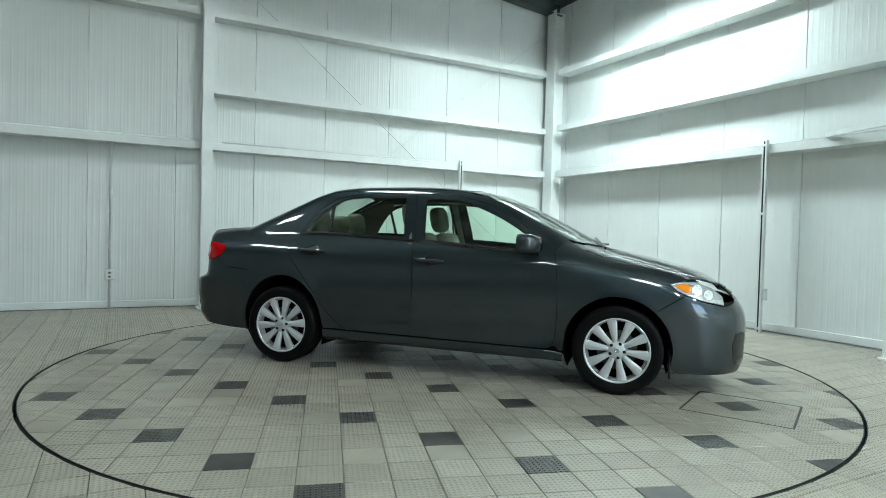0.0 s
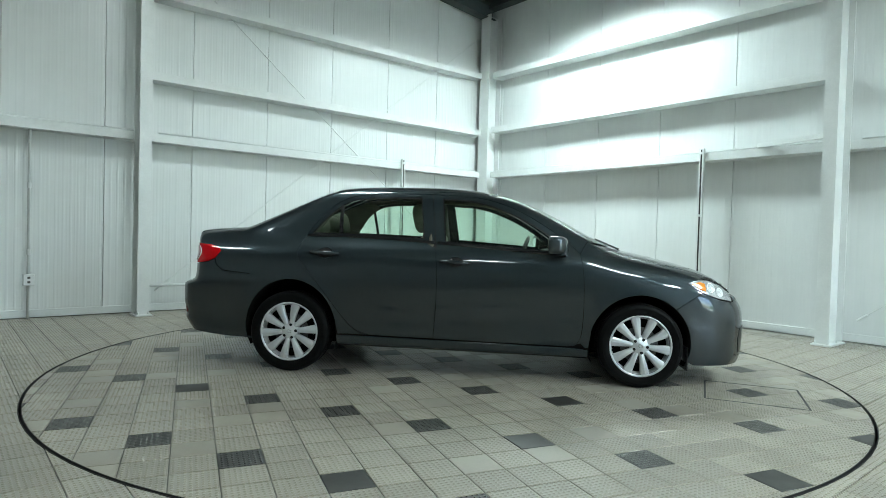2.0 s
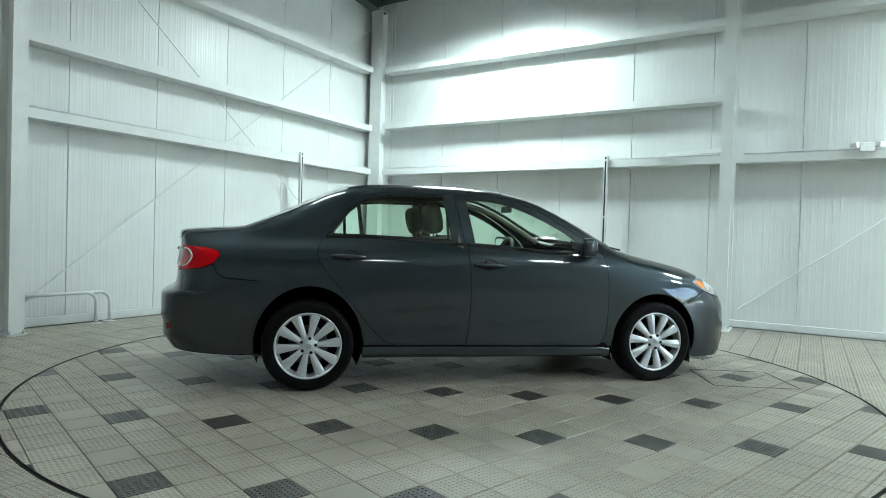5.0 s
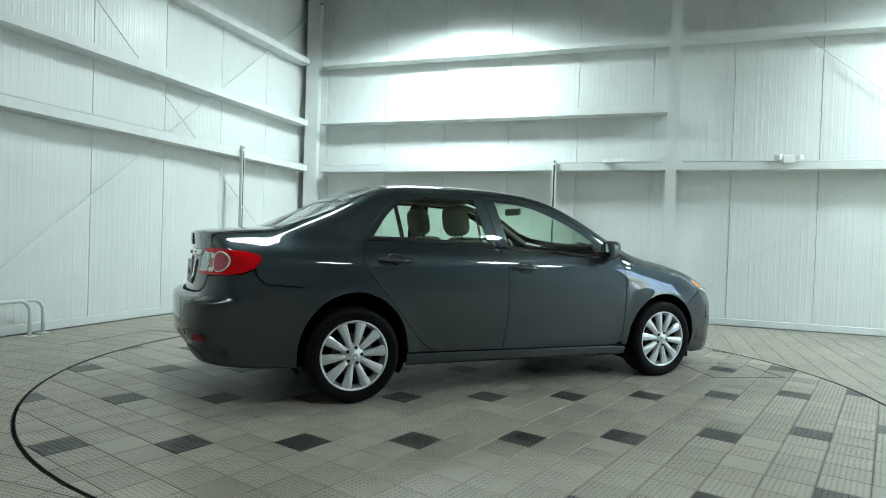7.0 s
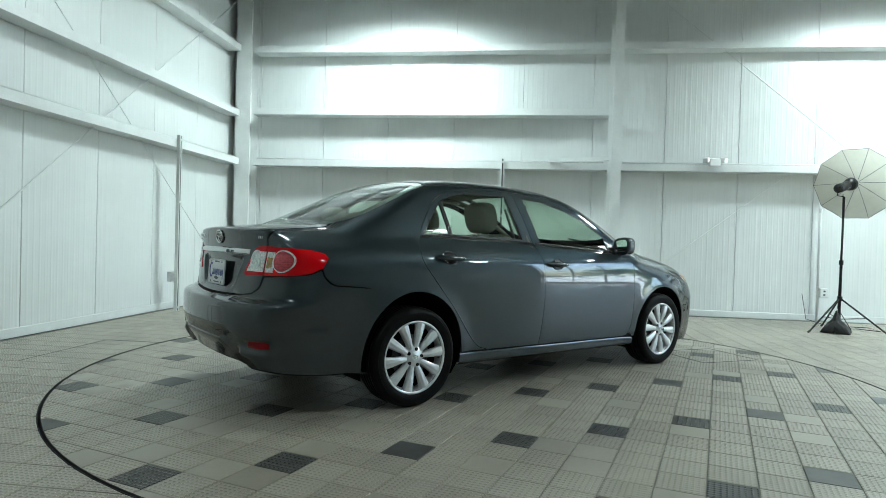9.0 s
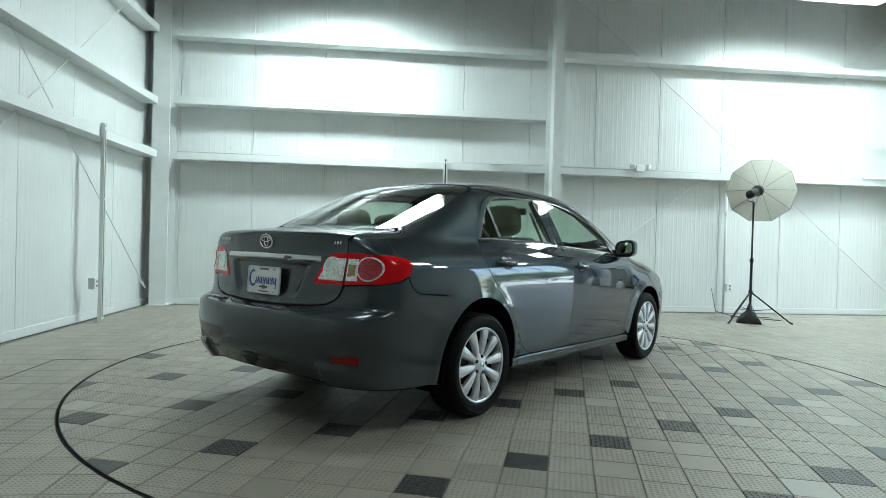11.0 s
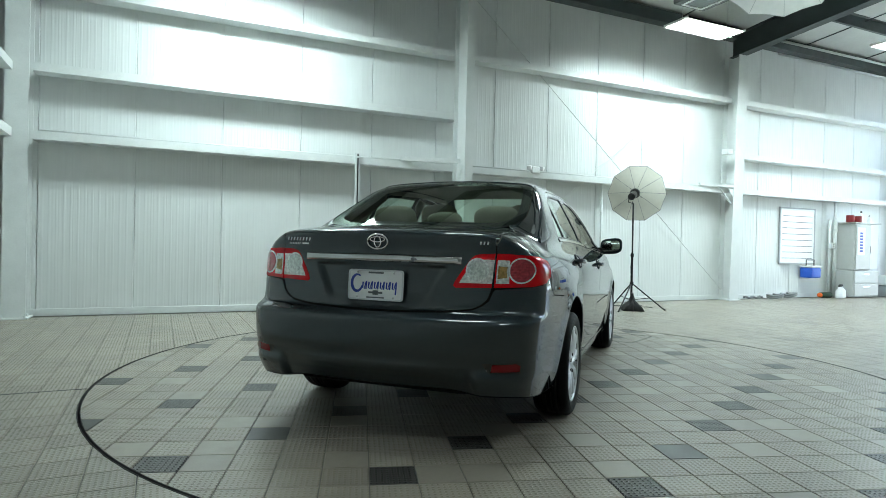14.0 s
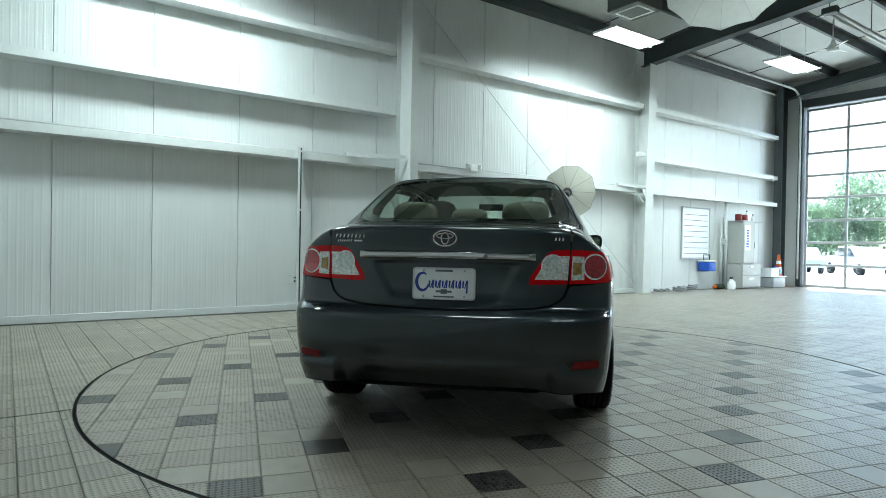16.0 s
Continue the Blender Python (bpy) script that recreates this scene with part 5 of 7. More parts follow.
for s in (1, -1):
    part("door_card", box((0.44, s * 0.735 - 0.02, 0.34), (2.12, s * 0.735 + 0.02, 0.93), 0.02, None, 2), M_CABIN, car, "beige door lining")
    liner = from_top([(0.30, 0.50), (0.9, 0.505), (1.42, 0.495)])
    pts = [(p[0], s * p[1], p[2] - 0.05) for p in liner]
    part("roof_lining_edge", tube(pts, 0.018, 8), M_CABIN, car, "beige roof lining edge", True)
    pil = from_top([(1.42, 0.500), (1.75, 0.55), (2.05, 0.60), (2.22, 0.62)])
    part("pillar_trim", tube([(p[0], s * p[1], p[2] - 0.045) for p in pil], 0.022, 8), M_CABIN, car, "beige pillar trim", True)
    bp = from_side([(1.06, 0.95), (1.045, 1.15), (1.03, 1.345)])
    part("pillar_trim", tube([(p[0], s * (p[1] - 0.05), p[2]) for p in bp], 0.03, 8), M_CABIN, car, "beige pillar trim", True)
    belt = from_side([(1.00, 1.26), (0.99, 1.0)])
    part("seat_belt", tube([(p[0], s * (p[1] - 0.085), p[2]) for p in belt], 0.010, 6), M_DASH, car, "dark seat belt")
c_pillar = from_side([(0.12, 1.0), (0.17, 1.09), (0.27, 1.23), (0.40, 1.33)]).tolist() + from_top([(0.30, 0.535), (0.10, 0.565), (-0.15, 0.597), (-0.28, 0.608)]).tolist() + from_side([(-0.25, 1.02)]).tolist()
both_sides("pillar_trim", SIDES, c_pillar, M_CABIN, CARS, "beige pillar trim", offset=-0.03, gap=0, lip=0, step=0.03)
roof_in = symmetric([(0.28, 0.0), (0.28, 0.45), (0.5, 0.50), (1.2, 0.50), (1.44, 0.48), (1.47, 0.0)])
skin_part("headliner", skin(OVER, from_top(roof_in), offset=-0.035, gap=0, lip=0, step=0.06), M_CABIN, car, "beige headliner")
part("parcel_shelf", box((-0.36, -0.58, 0.985), (0.10, 0.58, 1.01), 0.01), M_DASH, car, "dark parcel shelf")
part("dashboard", box((1.95, -0.68, 0.70), (2.33, 0.68, 0.965), 0.06, None, 4), M_DASH, car, "dark dashboard")
part("third_brake_lamp", box((-0.36, -0.09, 1.012), (-0.28, 0.09, 1.045), 0.01), M_DASH, car, "dark brake lamp housing")


def cushion(w, d, h, r, m):
    bm = box((-d / 2, -w / 2, 0), (d / 2, w / 2, h), r, None, 4)
    bm.transform(m)
    return bm


def pad(w, d, h, m):
    """A soft rounded block, w wide, d deep and h high about its middle."""
    bm = bmesh.new()
    bmesh.ops.create_uvsphere(bm, u_segments=24, v_segments=16, radius=1)
    for v in bm.verts:
        x, y, z = (math.copysign(abs(q) ** 0.6, q) for q in v.co)
        v.co = (x * d / 2, y * w / 2, z * h / 2)
    bm.transform(m)
    return bm


def seat(x, y):
    st = part("seat", cushion(0.50, 0.50, 0.15, 0.05, pose(x, y, 0.40, 0, -6, 0)), M_SEAT, car, "beige cloth seat", True)
    part("seat_back", cushion(0.48, 0.13, 0.60, 0.05, pose(x - 0.24, y, 0.50, 0, -18, 0)), M_SEAT, st, "", True)
    part("headrest", pad(0.30, 0.13, 0.235, pose(x - 0.485, y, 1.20, 0, -12, 0)), M_SEAT, st, "beige headrest", True)
    for d in (-0.06, 0.06):
        part("headrest_post", tube([(x - 0.44, y + d, 1.02), (x - 0.475, y + d, 1.16)], 0.006, 6), M_CHROME, st)


seat(1.42, 0.36)
seat(1.42, -0.36)
rear_seat = part("seat", cushion(1.04, 0.46, 0.16, 0.06, pose(0.58, 0, 0.38, 0, -6, 0)), M_SEAT, car, "beige cloth rear bench", True)
part("seat_back", cushion(1.04, 0.14, 0.60, 0.06, pose(0.27, 0, 0.46, 0, -24, 0)), M_SEAT, rear_seat, "", True)
for y in (-0.352, 0.0, 0.352):
    part("headrest", pad(0.29 if y else 0.235, 0.12, 0.20 if y else 0.15, pose(0.07, y, 1.148 if y else 1.132, 0, -14, 0)), M_SEAT, rear_seat, "beige headrest", True)
steer = part("steering_wheel", tube([(1.78 + 0.065 * math.sin(a), 0.36 + 0.18 * math.cos(a), 0.90 + 0.168 * math.sin(a)) for a in (2 * math.pi * i / 28 for i in range(29))], 0.015, 8), M_DASH, car, "dark steering wheel", True)
part("steering_boss", box((1.79, 0.27, 0.83), (1.90, 0.45, 0.95), 0.03, None, 3), M_DASH, steer)
part("rear_view_mirror", box((1.66, -0.11, 1.285), (1.69, 0.11, 1.345), 0.012, None, 3), M_DASH, car, "dark rear-view mirror")

# ---- south end: wall, glazed sectional door, what lies outside ----
DX0, DX1, DTOP = 2.28, 6.28, 4.72
M_ALU = painted("grey_aluminium", (0.42, 0.44, 0.45), 0.4, 0.05)
M_PANE = glass_material("clear_pane", (0.93, 0.96, 0.95))
bm = box((DX1 + 0.13, SOUTH - 0.25, -0.3), (EAST + 0.02, SOUTH - 0.02, 6.6))
box((WEST, SOUTH - 0.25, -0.3), (DX0 - 0.13, SOUTH - 0.02, 6.6), 0, bm)
box((DX0 - 0.13, SOUTH - 0.25, DTOP + 0.10), (DX1 + 0.13, SOUTH - 0.02, 6.6), 0, bm)
wall_south = solid("wall_south", bm, M_PANEL_N, "white metal end wall with a tall glazed door opening", "wall", "structure")
for lo, hi in (((DX1 + 0.02, SOUTH - 0.24, 0), (DX1 + 0.14, SOUTH + 0.08, DTOP + 0.25)), ((DX0 - 0.14, SOUTH - 0.24, 0), (DX0 - 0.02, SOUTH + 0.08, DTOP + 0.25)), ((DX0 - 0.02, SOUTH - 0.24, DTOP + 0.03), (DX1 + 0.02, SOUTH + 0.08, DTOP + 0.25))):
    solid("door_jamb", box(lo, hi, 0.006), M_DARK_STEEL, "dark steel jamb of the glazed door", "door frame", "structure")
column(6.70, SOUTH + 0.30, 180, 0.20, 0.26, 0.26, 5.4, "dark steel column beside the glazed door", M_DARK_STEEL)
door = thing("door_1", "closed glazed sectional overhead door in grey aluminium frames", "door", None, "", "structure")
rows, cols = 8, 4
rh, cw = DTOP / rows, (DX1 - DX0) / cols
for i in range(rows + 1):
    z = min(max(i * rh, 0.035), DTOP - 0.03)
    part("rail", box((DX0, SOUTH - 0.10, z - 0.032), (DX1, SOUTH - 0.05, z + 0.032), 0.004), M_ALU, door)
for j in range(cols + 1):
    x = min(max(DX0 + j * cw, DX0 + 0.04), DX1 - 0.04)
    for i in range(rows):
        part("stile", box((x - 0.03, SOUTH - 0.095, i * rh + 0.034), (x + 0.03, SOUTH - 0.055, (i + 1) * rh - 0.034), 0.003), M_ALU, door)
for i in range(rows):
    for j in range(cols):
        ob = part("pane", box((DX0 + j * cw + 0.03, SOUTH - 0.078, i * rh + 0.03), (DX0 + (j + 1) * cw - 0.03, SOUTH - 0.072, (i + 1) * rh - 0.03)), M_PANE, door)
        ob.visible_shadow = False
# curved door track
tr = [(DX1 + 0.07, SOUTH + 0.13, 0.2), (DX1 + 0.07, SOUTH + 0.13, 4.75)] + [(DX1 + 0.07, SOUTH + 0.13 + 0.45 * (1 - math.cos(a)), 4.75 + 0.45 * math.sin(a)) for a in (math.pi / 2 * i / 8 for i in range(1, 9))] + [(DX1 + 0.20, -3.6, 5.24)]
solid("door_track", tube(tr, 0.028, 8), M_CONDUIT, "grey curved track of the overhead door", "door track", "structure", smooth=True)

def leaf_material(name, colour):
    """Thin leaves: light shines through them as well as on them."""
    m = Mat(name, colour, 0.6)
    m.tone(m.ramp(m.noise(0.6, 4.0), 0.3, 0.7, 0.7, 1.25))
    m.tone(m.ramp(m.island(), 0, 1, 0.75, 1.2))
    thin, mixer = m.t.nodes.new("ShaderNodeBsdfTranslucent"), m.t.nodes.new("ShaderNodeMixShader")
    thin.inputs["Color"].default_value = (colour[0] * 1.5, colour[1] * 1.6, colour[2] * 1.1, 1)
    mixer.inputs[0].default_value = 0.5
    m.link(m.b.outputs[0], mixer.inputs[1])
    m.link(thin.outputs[0], mixer.inputs[2])
    m.link(mixer.outputs[0], m.t.nodes["Material Output"].inputs["Surface"])
    return m.m


# outside ground to the horizon, lawn, trees, parked vehicles
M_PAVE = painted("pale_concrete", (0.55, 0.54, 0.52), 0.85, 0.12, 1.5)
M_LAWN = painted("lawn", (0.07, 0.13, 0.035), 0.9, 0.3, 3.0)
# leaf green is paled and blued, with the outdoor glare in the colour
M_LEAF = leaf_material("leaves", (0.16, 0.22, 0.18))
M_BARK = painted("bark", (0.10, 0.075, 0.055), 0.9, 0.3, 12.0)
# the yard falls away from the door and then runs level to the horizon
bm = bmesh.new()
strips = [[bm.verts.new((x, y, z)) for x in (-1500, 1500)] for y, z in ((SOUTH - 0.25, -0.06), (-45, -0.72), (-3000, -0.72))]
for p, q in zip(strips, strips[1:]):
    bm.faces.new((p[0], q[0], q[1], p[1]))
solid("ground", bm, M_PAVE, "pale concrete yard outside the door", "ground", "structure")
solid("lawn", box((-120, -230, -0.9), (180, -72, -0.66)), M_LAWN, "green lawn beyond the yard", "lawn", "structure")
solid("threshold", box((DX0 - 0.1, SOUTH - 0.3, -0.2), (DX1 + 0.1, SOUTH + 0.02, -0.008), 0.003), M_PAVE, "concrete door threshold", "threshold", "structure")


def tree(x, y, height, spread, seed):
    r = random.Random(seed)
    ob = thing("tree", "leafy green broadleaf tree at the edge of the lawn", "tree", pose(x, y, -0.66), "trees beyond the lawn")
    bm = tube([(0, 0, -0.1), (0.1, 0.05, height * 0.25), (-0.05, 0.1, height * 0.55), (0.1, 0, height * 0.85)], [height * 0.03, height * 0.024, height * 0.016, height * 0.006], 8)
    for k in range(9):
        a, h = r.uniform(0, 6.28), height * r.uniform(0.25, 0.6)
        d = spread * r.uniform(0.5, 0.85)
        tube([(0, 0.05, h), (d * 0.5 * math.cos(a), d * 0.5 * math.sin(a), h + height * 0.10), (d * math.cos(a), d * math.sin(a), h + height * r.uniform(0.15, 0.3))], [height * 0.010, height * 0.007, height * 0.003], 6, bm)
    part("trunk", bm, M_BARK, ob)
    v, f = [], []
    clumps = [(r.gauss(0, spread * 0.42), r.gauss(0, spread * 0.42), height * (0.14 + 0.80 * r.random() ** 0.8)) for _ in range(95)]
    for cx, cy, cz in clumps:
        lim = spread * math.sqrt(max(0.05, 1 - ((cz / height - 0.5) / 0.55) ** 2))
        k = min(1, lim / (math.hypot(cx, cy) + 1e-6))
        cx, cy = cx * k, cy * k
        for _ in range(90):
            s = spread * 0.16
            p = Vector((cx + r.gauss(0, s), cy + r.gauss(0, s), cz + r.gauss(0, s * 0.7)))
            q = Euler((r.uniform(0, 6.3), r.uniform(0, 6.3), r.uniform(0, 6.3))).to_matrix()
            w = r.uniform(0.14, 0.30)
            b = len(v)
            v += [tuple(p + q @ Vector(c)) for c in ((-w, 0, 0), (0, -w * 0.5, 0), (w, 0, 0), (0, w * 0.5, 0.03))]
            f.append((b, b + 1, b + 2, b + 3))
    me = bpy.data.meshes.new("crown")
    me.from_pydata(v, [], f)
    me.materials.append(M_LEAF)
    cr = new("crown", me)
    cr.parent = ob


for k, (tx, ty, th, ts) in enumerate(((36, -95, 13.5, 5.6), (43, -97, 9.0, 5.0), (28, -99, 11.5, 6.0), (51, -101, 9.5, 5.4), (20, -104, 12, 6.2), (60, -106, 11, 6.0))):
    tree(tx, ty, th, ts, 20 + k)
M_WHITE_CAR = Mat("white_car_paint", (0.75, 0.76, 0.77), 0.25, 0.0, Coat_Weight=1.0).m
M_BLUE_CAR = Mat("silver_blue_car_paint", (0.30, 0.38, 0.46), 0.25, 0.4, Coat_Weight=1.0).m
M_DARK_GLASS = Mat("dark_vehicle_glass", (0.02, 0.025, 0.03), 0.05, 0.0, Coat_Weight=1.0).m


def far_vehicle(name, label, at, paint, side, glass, wheels, radius):
    ob = thing(name, label, "truck" if name == "pickup_truck" else "car", at)
    w = 0.92
    bm = extrude([(x, 0, z) for x, z in side], (0, -w, 0), (0, w, 0))
    bevel(bm, 0.05, 2)
    part("body", bm, paint, ob, "", True)
    for gl in glass:
        for s in (-1, 1):
            y = s * (w + 0.002)
            part("window", extrude([(x, 0, z) for x, z in gl], (0, min(y, y - s * 0.02), 0), (0, max(y, y - s * 0.02), 0)), M_DARK_GLASS, ob, "dark side window")
    for x in wheels:
        for s in (-1, 1):
            wl = part("wheel", lathe([(0.0005, -0.1), (radius * 0.6, -0.1), (radius * 0.95, -0.11), (radius, -0.07), (radius, 0.07), (radius * 0.95, 0.11), (radius * 0.6, 0.1), (0.0005, 0.1)], 24, "y", m=Matrix.Translation((x, s * (w - 0.08), radius))), M_TYRE, ob, "black wheel", True)
            part("rim", lathe([(0.0005, -0.015), (radius * 0.55, -0.012), (radius * 0.6, 0.0)], 20, "y", m=Matrix.Translation((x, s * (w + 0.03), radius)) @ Matrix.Diagonal((1, s, 1, 1))), M_WHEEL, wl)
    return ob


far_vehicle("pickup_truck", "white pickup truck parked in the yard outside", pose(14.9, -36.6, -0.565, 0, 0, 138), M_WHITE_CAR,
            [(-2.6, 0.45), (2.7, 0.45), (2.75, 0.75), (2.65, 1.05), (1.45, 1.15), (0.75, 1.80), (-0.75, 1.85), (-0.95, 1.15), (-2.6, 1.15)],
            [[(1.25, 1.18), (0.72, 1.70), (0.35, 1.72), (0.35, 1.18)], [(0.25, 1.18), (0.25, 1.72), (-0.68, 1.74), (-0.80, 1.18)]], (-1.75, 1.75), 0.38)
far_vehicle("parked_car", "silver blue car parked in the yard outside", pose(17.6, -34.6, -0.53, 0, 0, 128) @ Matrix.Diagonal((1, 1, 1.2, 1)), M_BLUE_CAR,
            [(-2.2, 0.35), (2.2, 0.35), (2.25, 0.6), (2.1, 0.80), (1.1, 0.95), (0.4, 1.40), (-0.9, 1.42), (-1.6, 1.02), (-2.2, 0.98)],
            [[(0.95, 0.97), (0.38, 1.33), (-0.2, 1.34), (-0.2, 0.97)], [(-0.28, 0.97), (-0.28, 1.34), (-0.85, 1.33), (-1.3, 0.97)]], (-1.35, 1.35), 0.32)

# ---- ceiling fittings ----
# the western pair is never in view and only carries the added fill
for lx, ly, lz, share in FITTINGS:
    ob = thing("ceiling_light", "lit white twin-panel fluorescent fitting hung under the roof", "ceiling light", pose(lx, ly, lz), "twin-panel ceiling lights")
    bm = extrude([(-0.26, 0, -0.06), (-0.23, 0, -0.035), (-0.12, 0, -0.012), (0.12, 0, -0.012), (0.23, 0, -0.035), (0.26, 0, -0.06), (0.25, 0, -0.06), (0.22, 0, -0.042), (0.11, 0, -0.022), (0.02, 0, -0.050), (-0.02, 0, -0.050), (-0.11, 0, -0.022), (-0.22, 0, -0.042), (-0.25, 0, -0.06)], (0, -0.63, 0), (0, 0.63, 0))
    part("tray", bm, M_LIGHT_TRAY, ob, "white enamel tray")
    for s in (-1, 1):
        part("lit_panel", box((s * 0.13 - 0.105, -0.61, -0.052), (s * 0.13 + 0.105, 0.61, -0.044), 0.003), M_TUBE, ob, "glowing panel")
    for s in (-1, 1):
        part("end_plate", box((-0.26, s * 0.635 - 0.006, -0.055), (0.26, s * 0.635 + 0.006, -0.012), 0.003), M_LIGHT_TRAY, ob)
        part("chain", tube([(0, s * 0.5, -0.015), (0, s * 0.5, roof_z(lx) - lz)], 0.005, 6), M_CONDUIT, ob, "thin hanging chain")
    # added bar: draws the dark gap that the area lamp covers
    part("divider", box((-0.022, -0.62, -0.092), (0.022, 0.62, -0.079), 0.003), M_CONDUIT, ob, "grey bar standing in for the unlit gap between the panels")

heater = thing("unit_heater", "dark grey box-shaped unit heater hung under the roof", "heater", pose(4.60, 0.30, 4.58))
part("case", box((-0.28, -0.30, 0.0), (0.28, 0.30, 0.50), 0.015, None, 2), painted("grey_case", (0.12, 0.13, 0.13), 0.45, 0.08), heater)
bm = bmesh.new()
for lo, hi in (((-0.22, -0.2, -0.012), (0.22, -0.17, 0)), ((-0.22, 0.17, -0.012), (0.22, 0.2, 0)), ((-0.22, -0.17, -0.012), (-0.19, 0.17, 0)), ((0.19, -0.17, -0.012), (0.22, 0.17, 0))):
    box(lo, hi, 0.002, bm)
part("outlet_frame", bm, M_LIGHT_TRAY, heater, "white outlet frame")
for dx in (-0.2, 0.2):
    part("hanger", tube([(dx, 0, 0.5), (dx, 0, roof_z(4.6) - 4.58)], 0.006, 6), M_CONDUIT, heater)

fan = thing("ceiling_fan", "white three-blade ceiling fan on a long rod", "ceiling fan", pose(3.90, -4.85, 4.88))
part("motor", lathe([(0.0005, -0.05), (0.08, -0.045), (0.10, -0.01), (0.09, 0.04), (0.045, 0.09), (0.03, 0.16), (0.0005, 0.16)], 28), M_LIGHT_TRAY, fan, "white motor housing", True)
part("rod", tube([(0, 0, 0.15), (0, 0, roof_z(3.9) - 4.88 - 0.15)], 0.012, 8), M_LIGHT_TRAY, fan)
part("canopy", lathe([(0.0005, 0.0), (0.03, 0.0), (0.07, 0.09), (0.07, 0.16)], 20, m=Matrix.Translation((0, 0, roof_z(3.9) - 4.88 - 0.22))), M_LIGHT_TRAY, fan, "", True)
for k in range(3):
    bm = box((0.09, -0.028, -0.002), (0.46, 0.028, 0.002), 0.001)
    bm.transform(Matrix.Rotation(math.radians(120 * k + 20), 4, "Z") @ Matrix.Rotation(math.radians(10), 4, "X"))
    part("blade", bm, M_LIGHT_TRAY, fan, "white blade")

# double white rail hung under the roof, square to the door
rail = thing("overhead_rail", "double white steel rail hung under the roof", "rail", None, "", "structure")
for x0, x1 in ((3.33, 3.36), (3.43, 3.52)):
    part("bar", tube([(x0, -3.4, 5.10), (x1, -8.9, 5.10)], 0.026, 8), M_STEEL, rail, "", True)
for y in (-3.5, -5.3, -7.1, -8.8):
    part("cross_tie", box((3.31, y - 0.02, 5.125), (3.54, y + 0.02, 5.145), 0.003), M_STEEL, rail)
    part("hanger", tube([(3.42, y, 5.14), (3.42, y, roof_z(3.42) - 0.01)], 0.008, 6), M_DARK_STEEL, rail, "dark hanger rod")
part("clamp", box((3.26, -3.50, 5.06), (3.50, -3.36, 5.17), 0.01), M_DARK_STEEL, rail, "dark clamp at the rail's end")

# ---- studio lamps with umbrellas ----
def cloth_material(name, colour):
    """Thin woven cloth: light falls through it as well as on it."""
    m = Mat(name, colour, 0.75)
    m.tone(m.ramp(m.noise(14.0, 4.0), 0.3, 0.7, 0.93, 1.05))
    m.bump(m.noise(320.0, 2.0), 0.1, 0.001)
    thin, mixer = m.t.nodes.new("ShaderNodeBsdfTranslucent"), m.t.nodes.new("ShaderNodeMixShader")
    thin.inputs["Color"].default_value = m.colour
    mixer.inputs[0].default_value = 0.45
    m.link(m.b.outputs[0], mixer.inputs[1])
    m.link(thin.outputs[0], mixer.inputs[2])
    m.link(mixer.outputs[0], m.t.nodes["Material Output"].inputs["Surface"])
    return m.m


M_SILVER_CLOTH = cloth_material("silver_umbrella_cloth", (0.58, 0.56, 0.49))
M_WHITE_CLOTH = cloth_material("white_umbrella_cloth", (0.88, 0.89, 0.86))


def umbrella(ob, radius, sides, cloth, depth, wire, thick):
    """A dish of gores whose hollow faces -z of ob's frame; its shaft runs along z."""
    bm = bmesh.new()
    rings = []
    for i in range(7):
        t = i / 6
        r = radius * t
        ring = []
        for k in range(sides * 4):
            a = 2 * math.pi * k / (sides * 4)
            w = (k % 4) / 4
            sag = 1 - 0.055 * math.sin(math.pi * w) * t
            ring.append(bm.verts.new((r * sag * math.cos(a), r * sag * math.sin(a), depth * (1 - t * t))))
        rings.append(ring)
    for p, q in zip(rings, rings[1:]):
        for k in range(len(p)):
            bm.faces.new((p[k], p[(k + 1) % len(p)], q[(k + 1) % len(p)], q[k]))
    bmesh.ops.remove_doubles(bm, verts=bm.verts[:], dist=1e-5)
    canopy = part("canopy", bm, cloth, ob, "umbrella cloth in gores", True)
    for k in range(sides):
        a = 2 * math.pi * k / sides
        part("rib", tube([(radius * t * math.cos(a), radius * t * math.sin(a), depth * (1 - t * t) - 0.006) for t in (0.0, 0.25, 0.5, 0.75, 1.0)], thick, 5), wire, canopy, "thin rib")
    part("hem", tube([(radius * (1 - 0.055 * math.sin(math.pi * (k % 4) / 4)) * math.cos(2 * math.pi * k / (sides * 4)), radius * (1 - 0.055 * math.sin(math.pi * (k % 4) / 4)) * math.sin(2 * math.pi * k / (sides * 4)), 0) for k in range(sides * 4 + 1)], thick, 5), wire, canopy, "hem")
    part("shaft", tube([(0, 0, depth + 0.03), (0, 0, -0.55)], 0.005, 6), M_CHROME, ob, "thin bright shaft")


stand = thing("light_stand", "black tripod light stand with a studio lamp and silver umbrella", "light stand", pose(5.78, 0.43, 0))
pole_top = Vector((0.03, -0.02, 1.72))
part("pole", tube([(0, 0, 0.14), (0.0, 0, 0.9)], 0.017, 12), M_BLACK, stand, "black pole")
part("pole_extension", tube([(0.0, 0, 0.88), tuple(pole_top)], 0.013, 12), M_BLACK, stand)
part("collar", lathe([(0.016, -0.03), (0.026, -0.03), (0.026, 0.03), (0.016, 0.03)], 14, m=Matrix.Translation((0, 0, 0.88))), M_BLACK, stand)
part("knob", tube([(0.02, 0, 0.88), (0.055, -0.01, 0.88)], 0.009, 8), M_BLACK, stand)
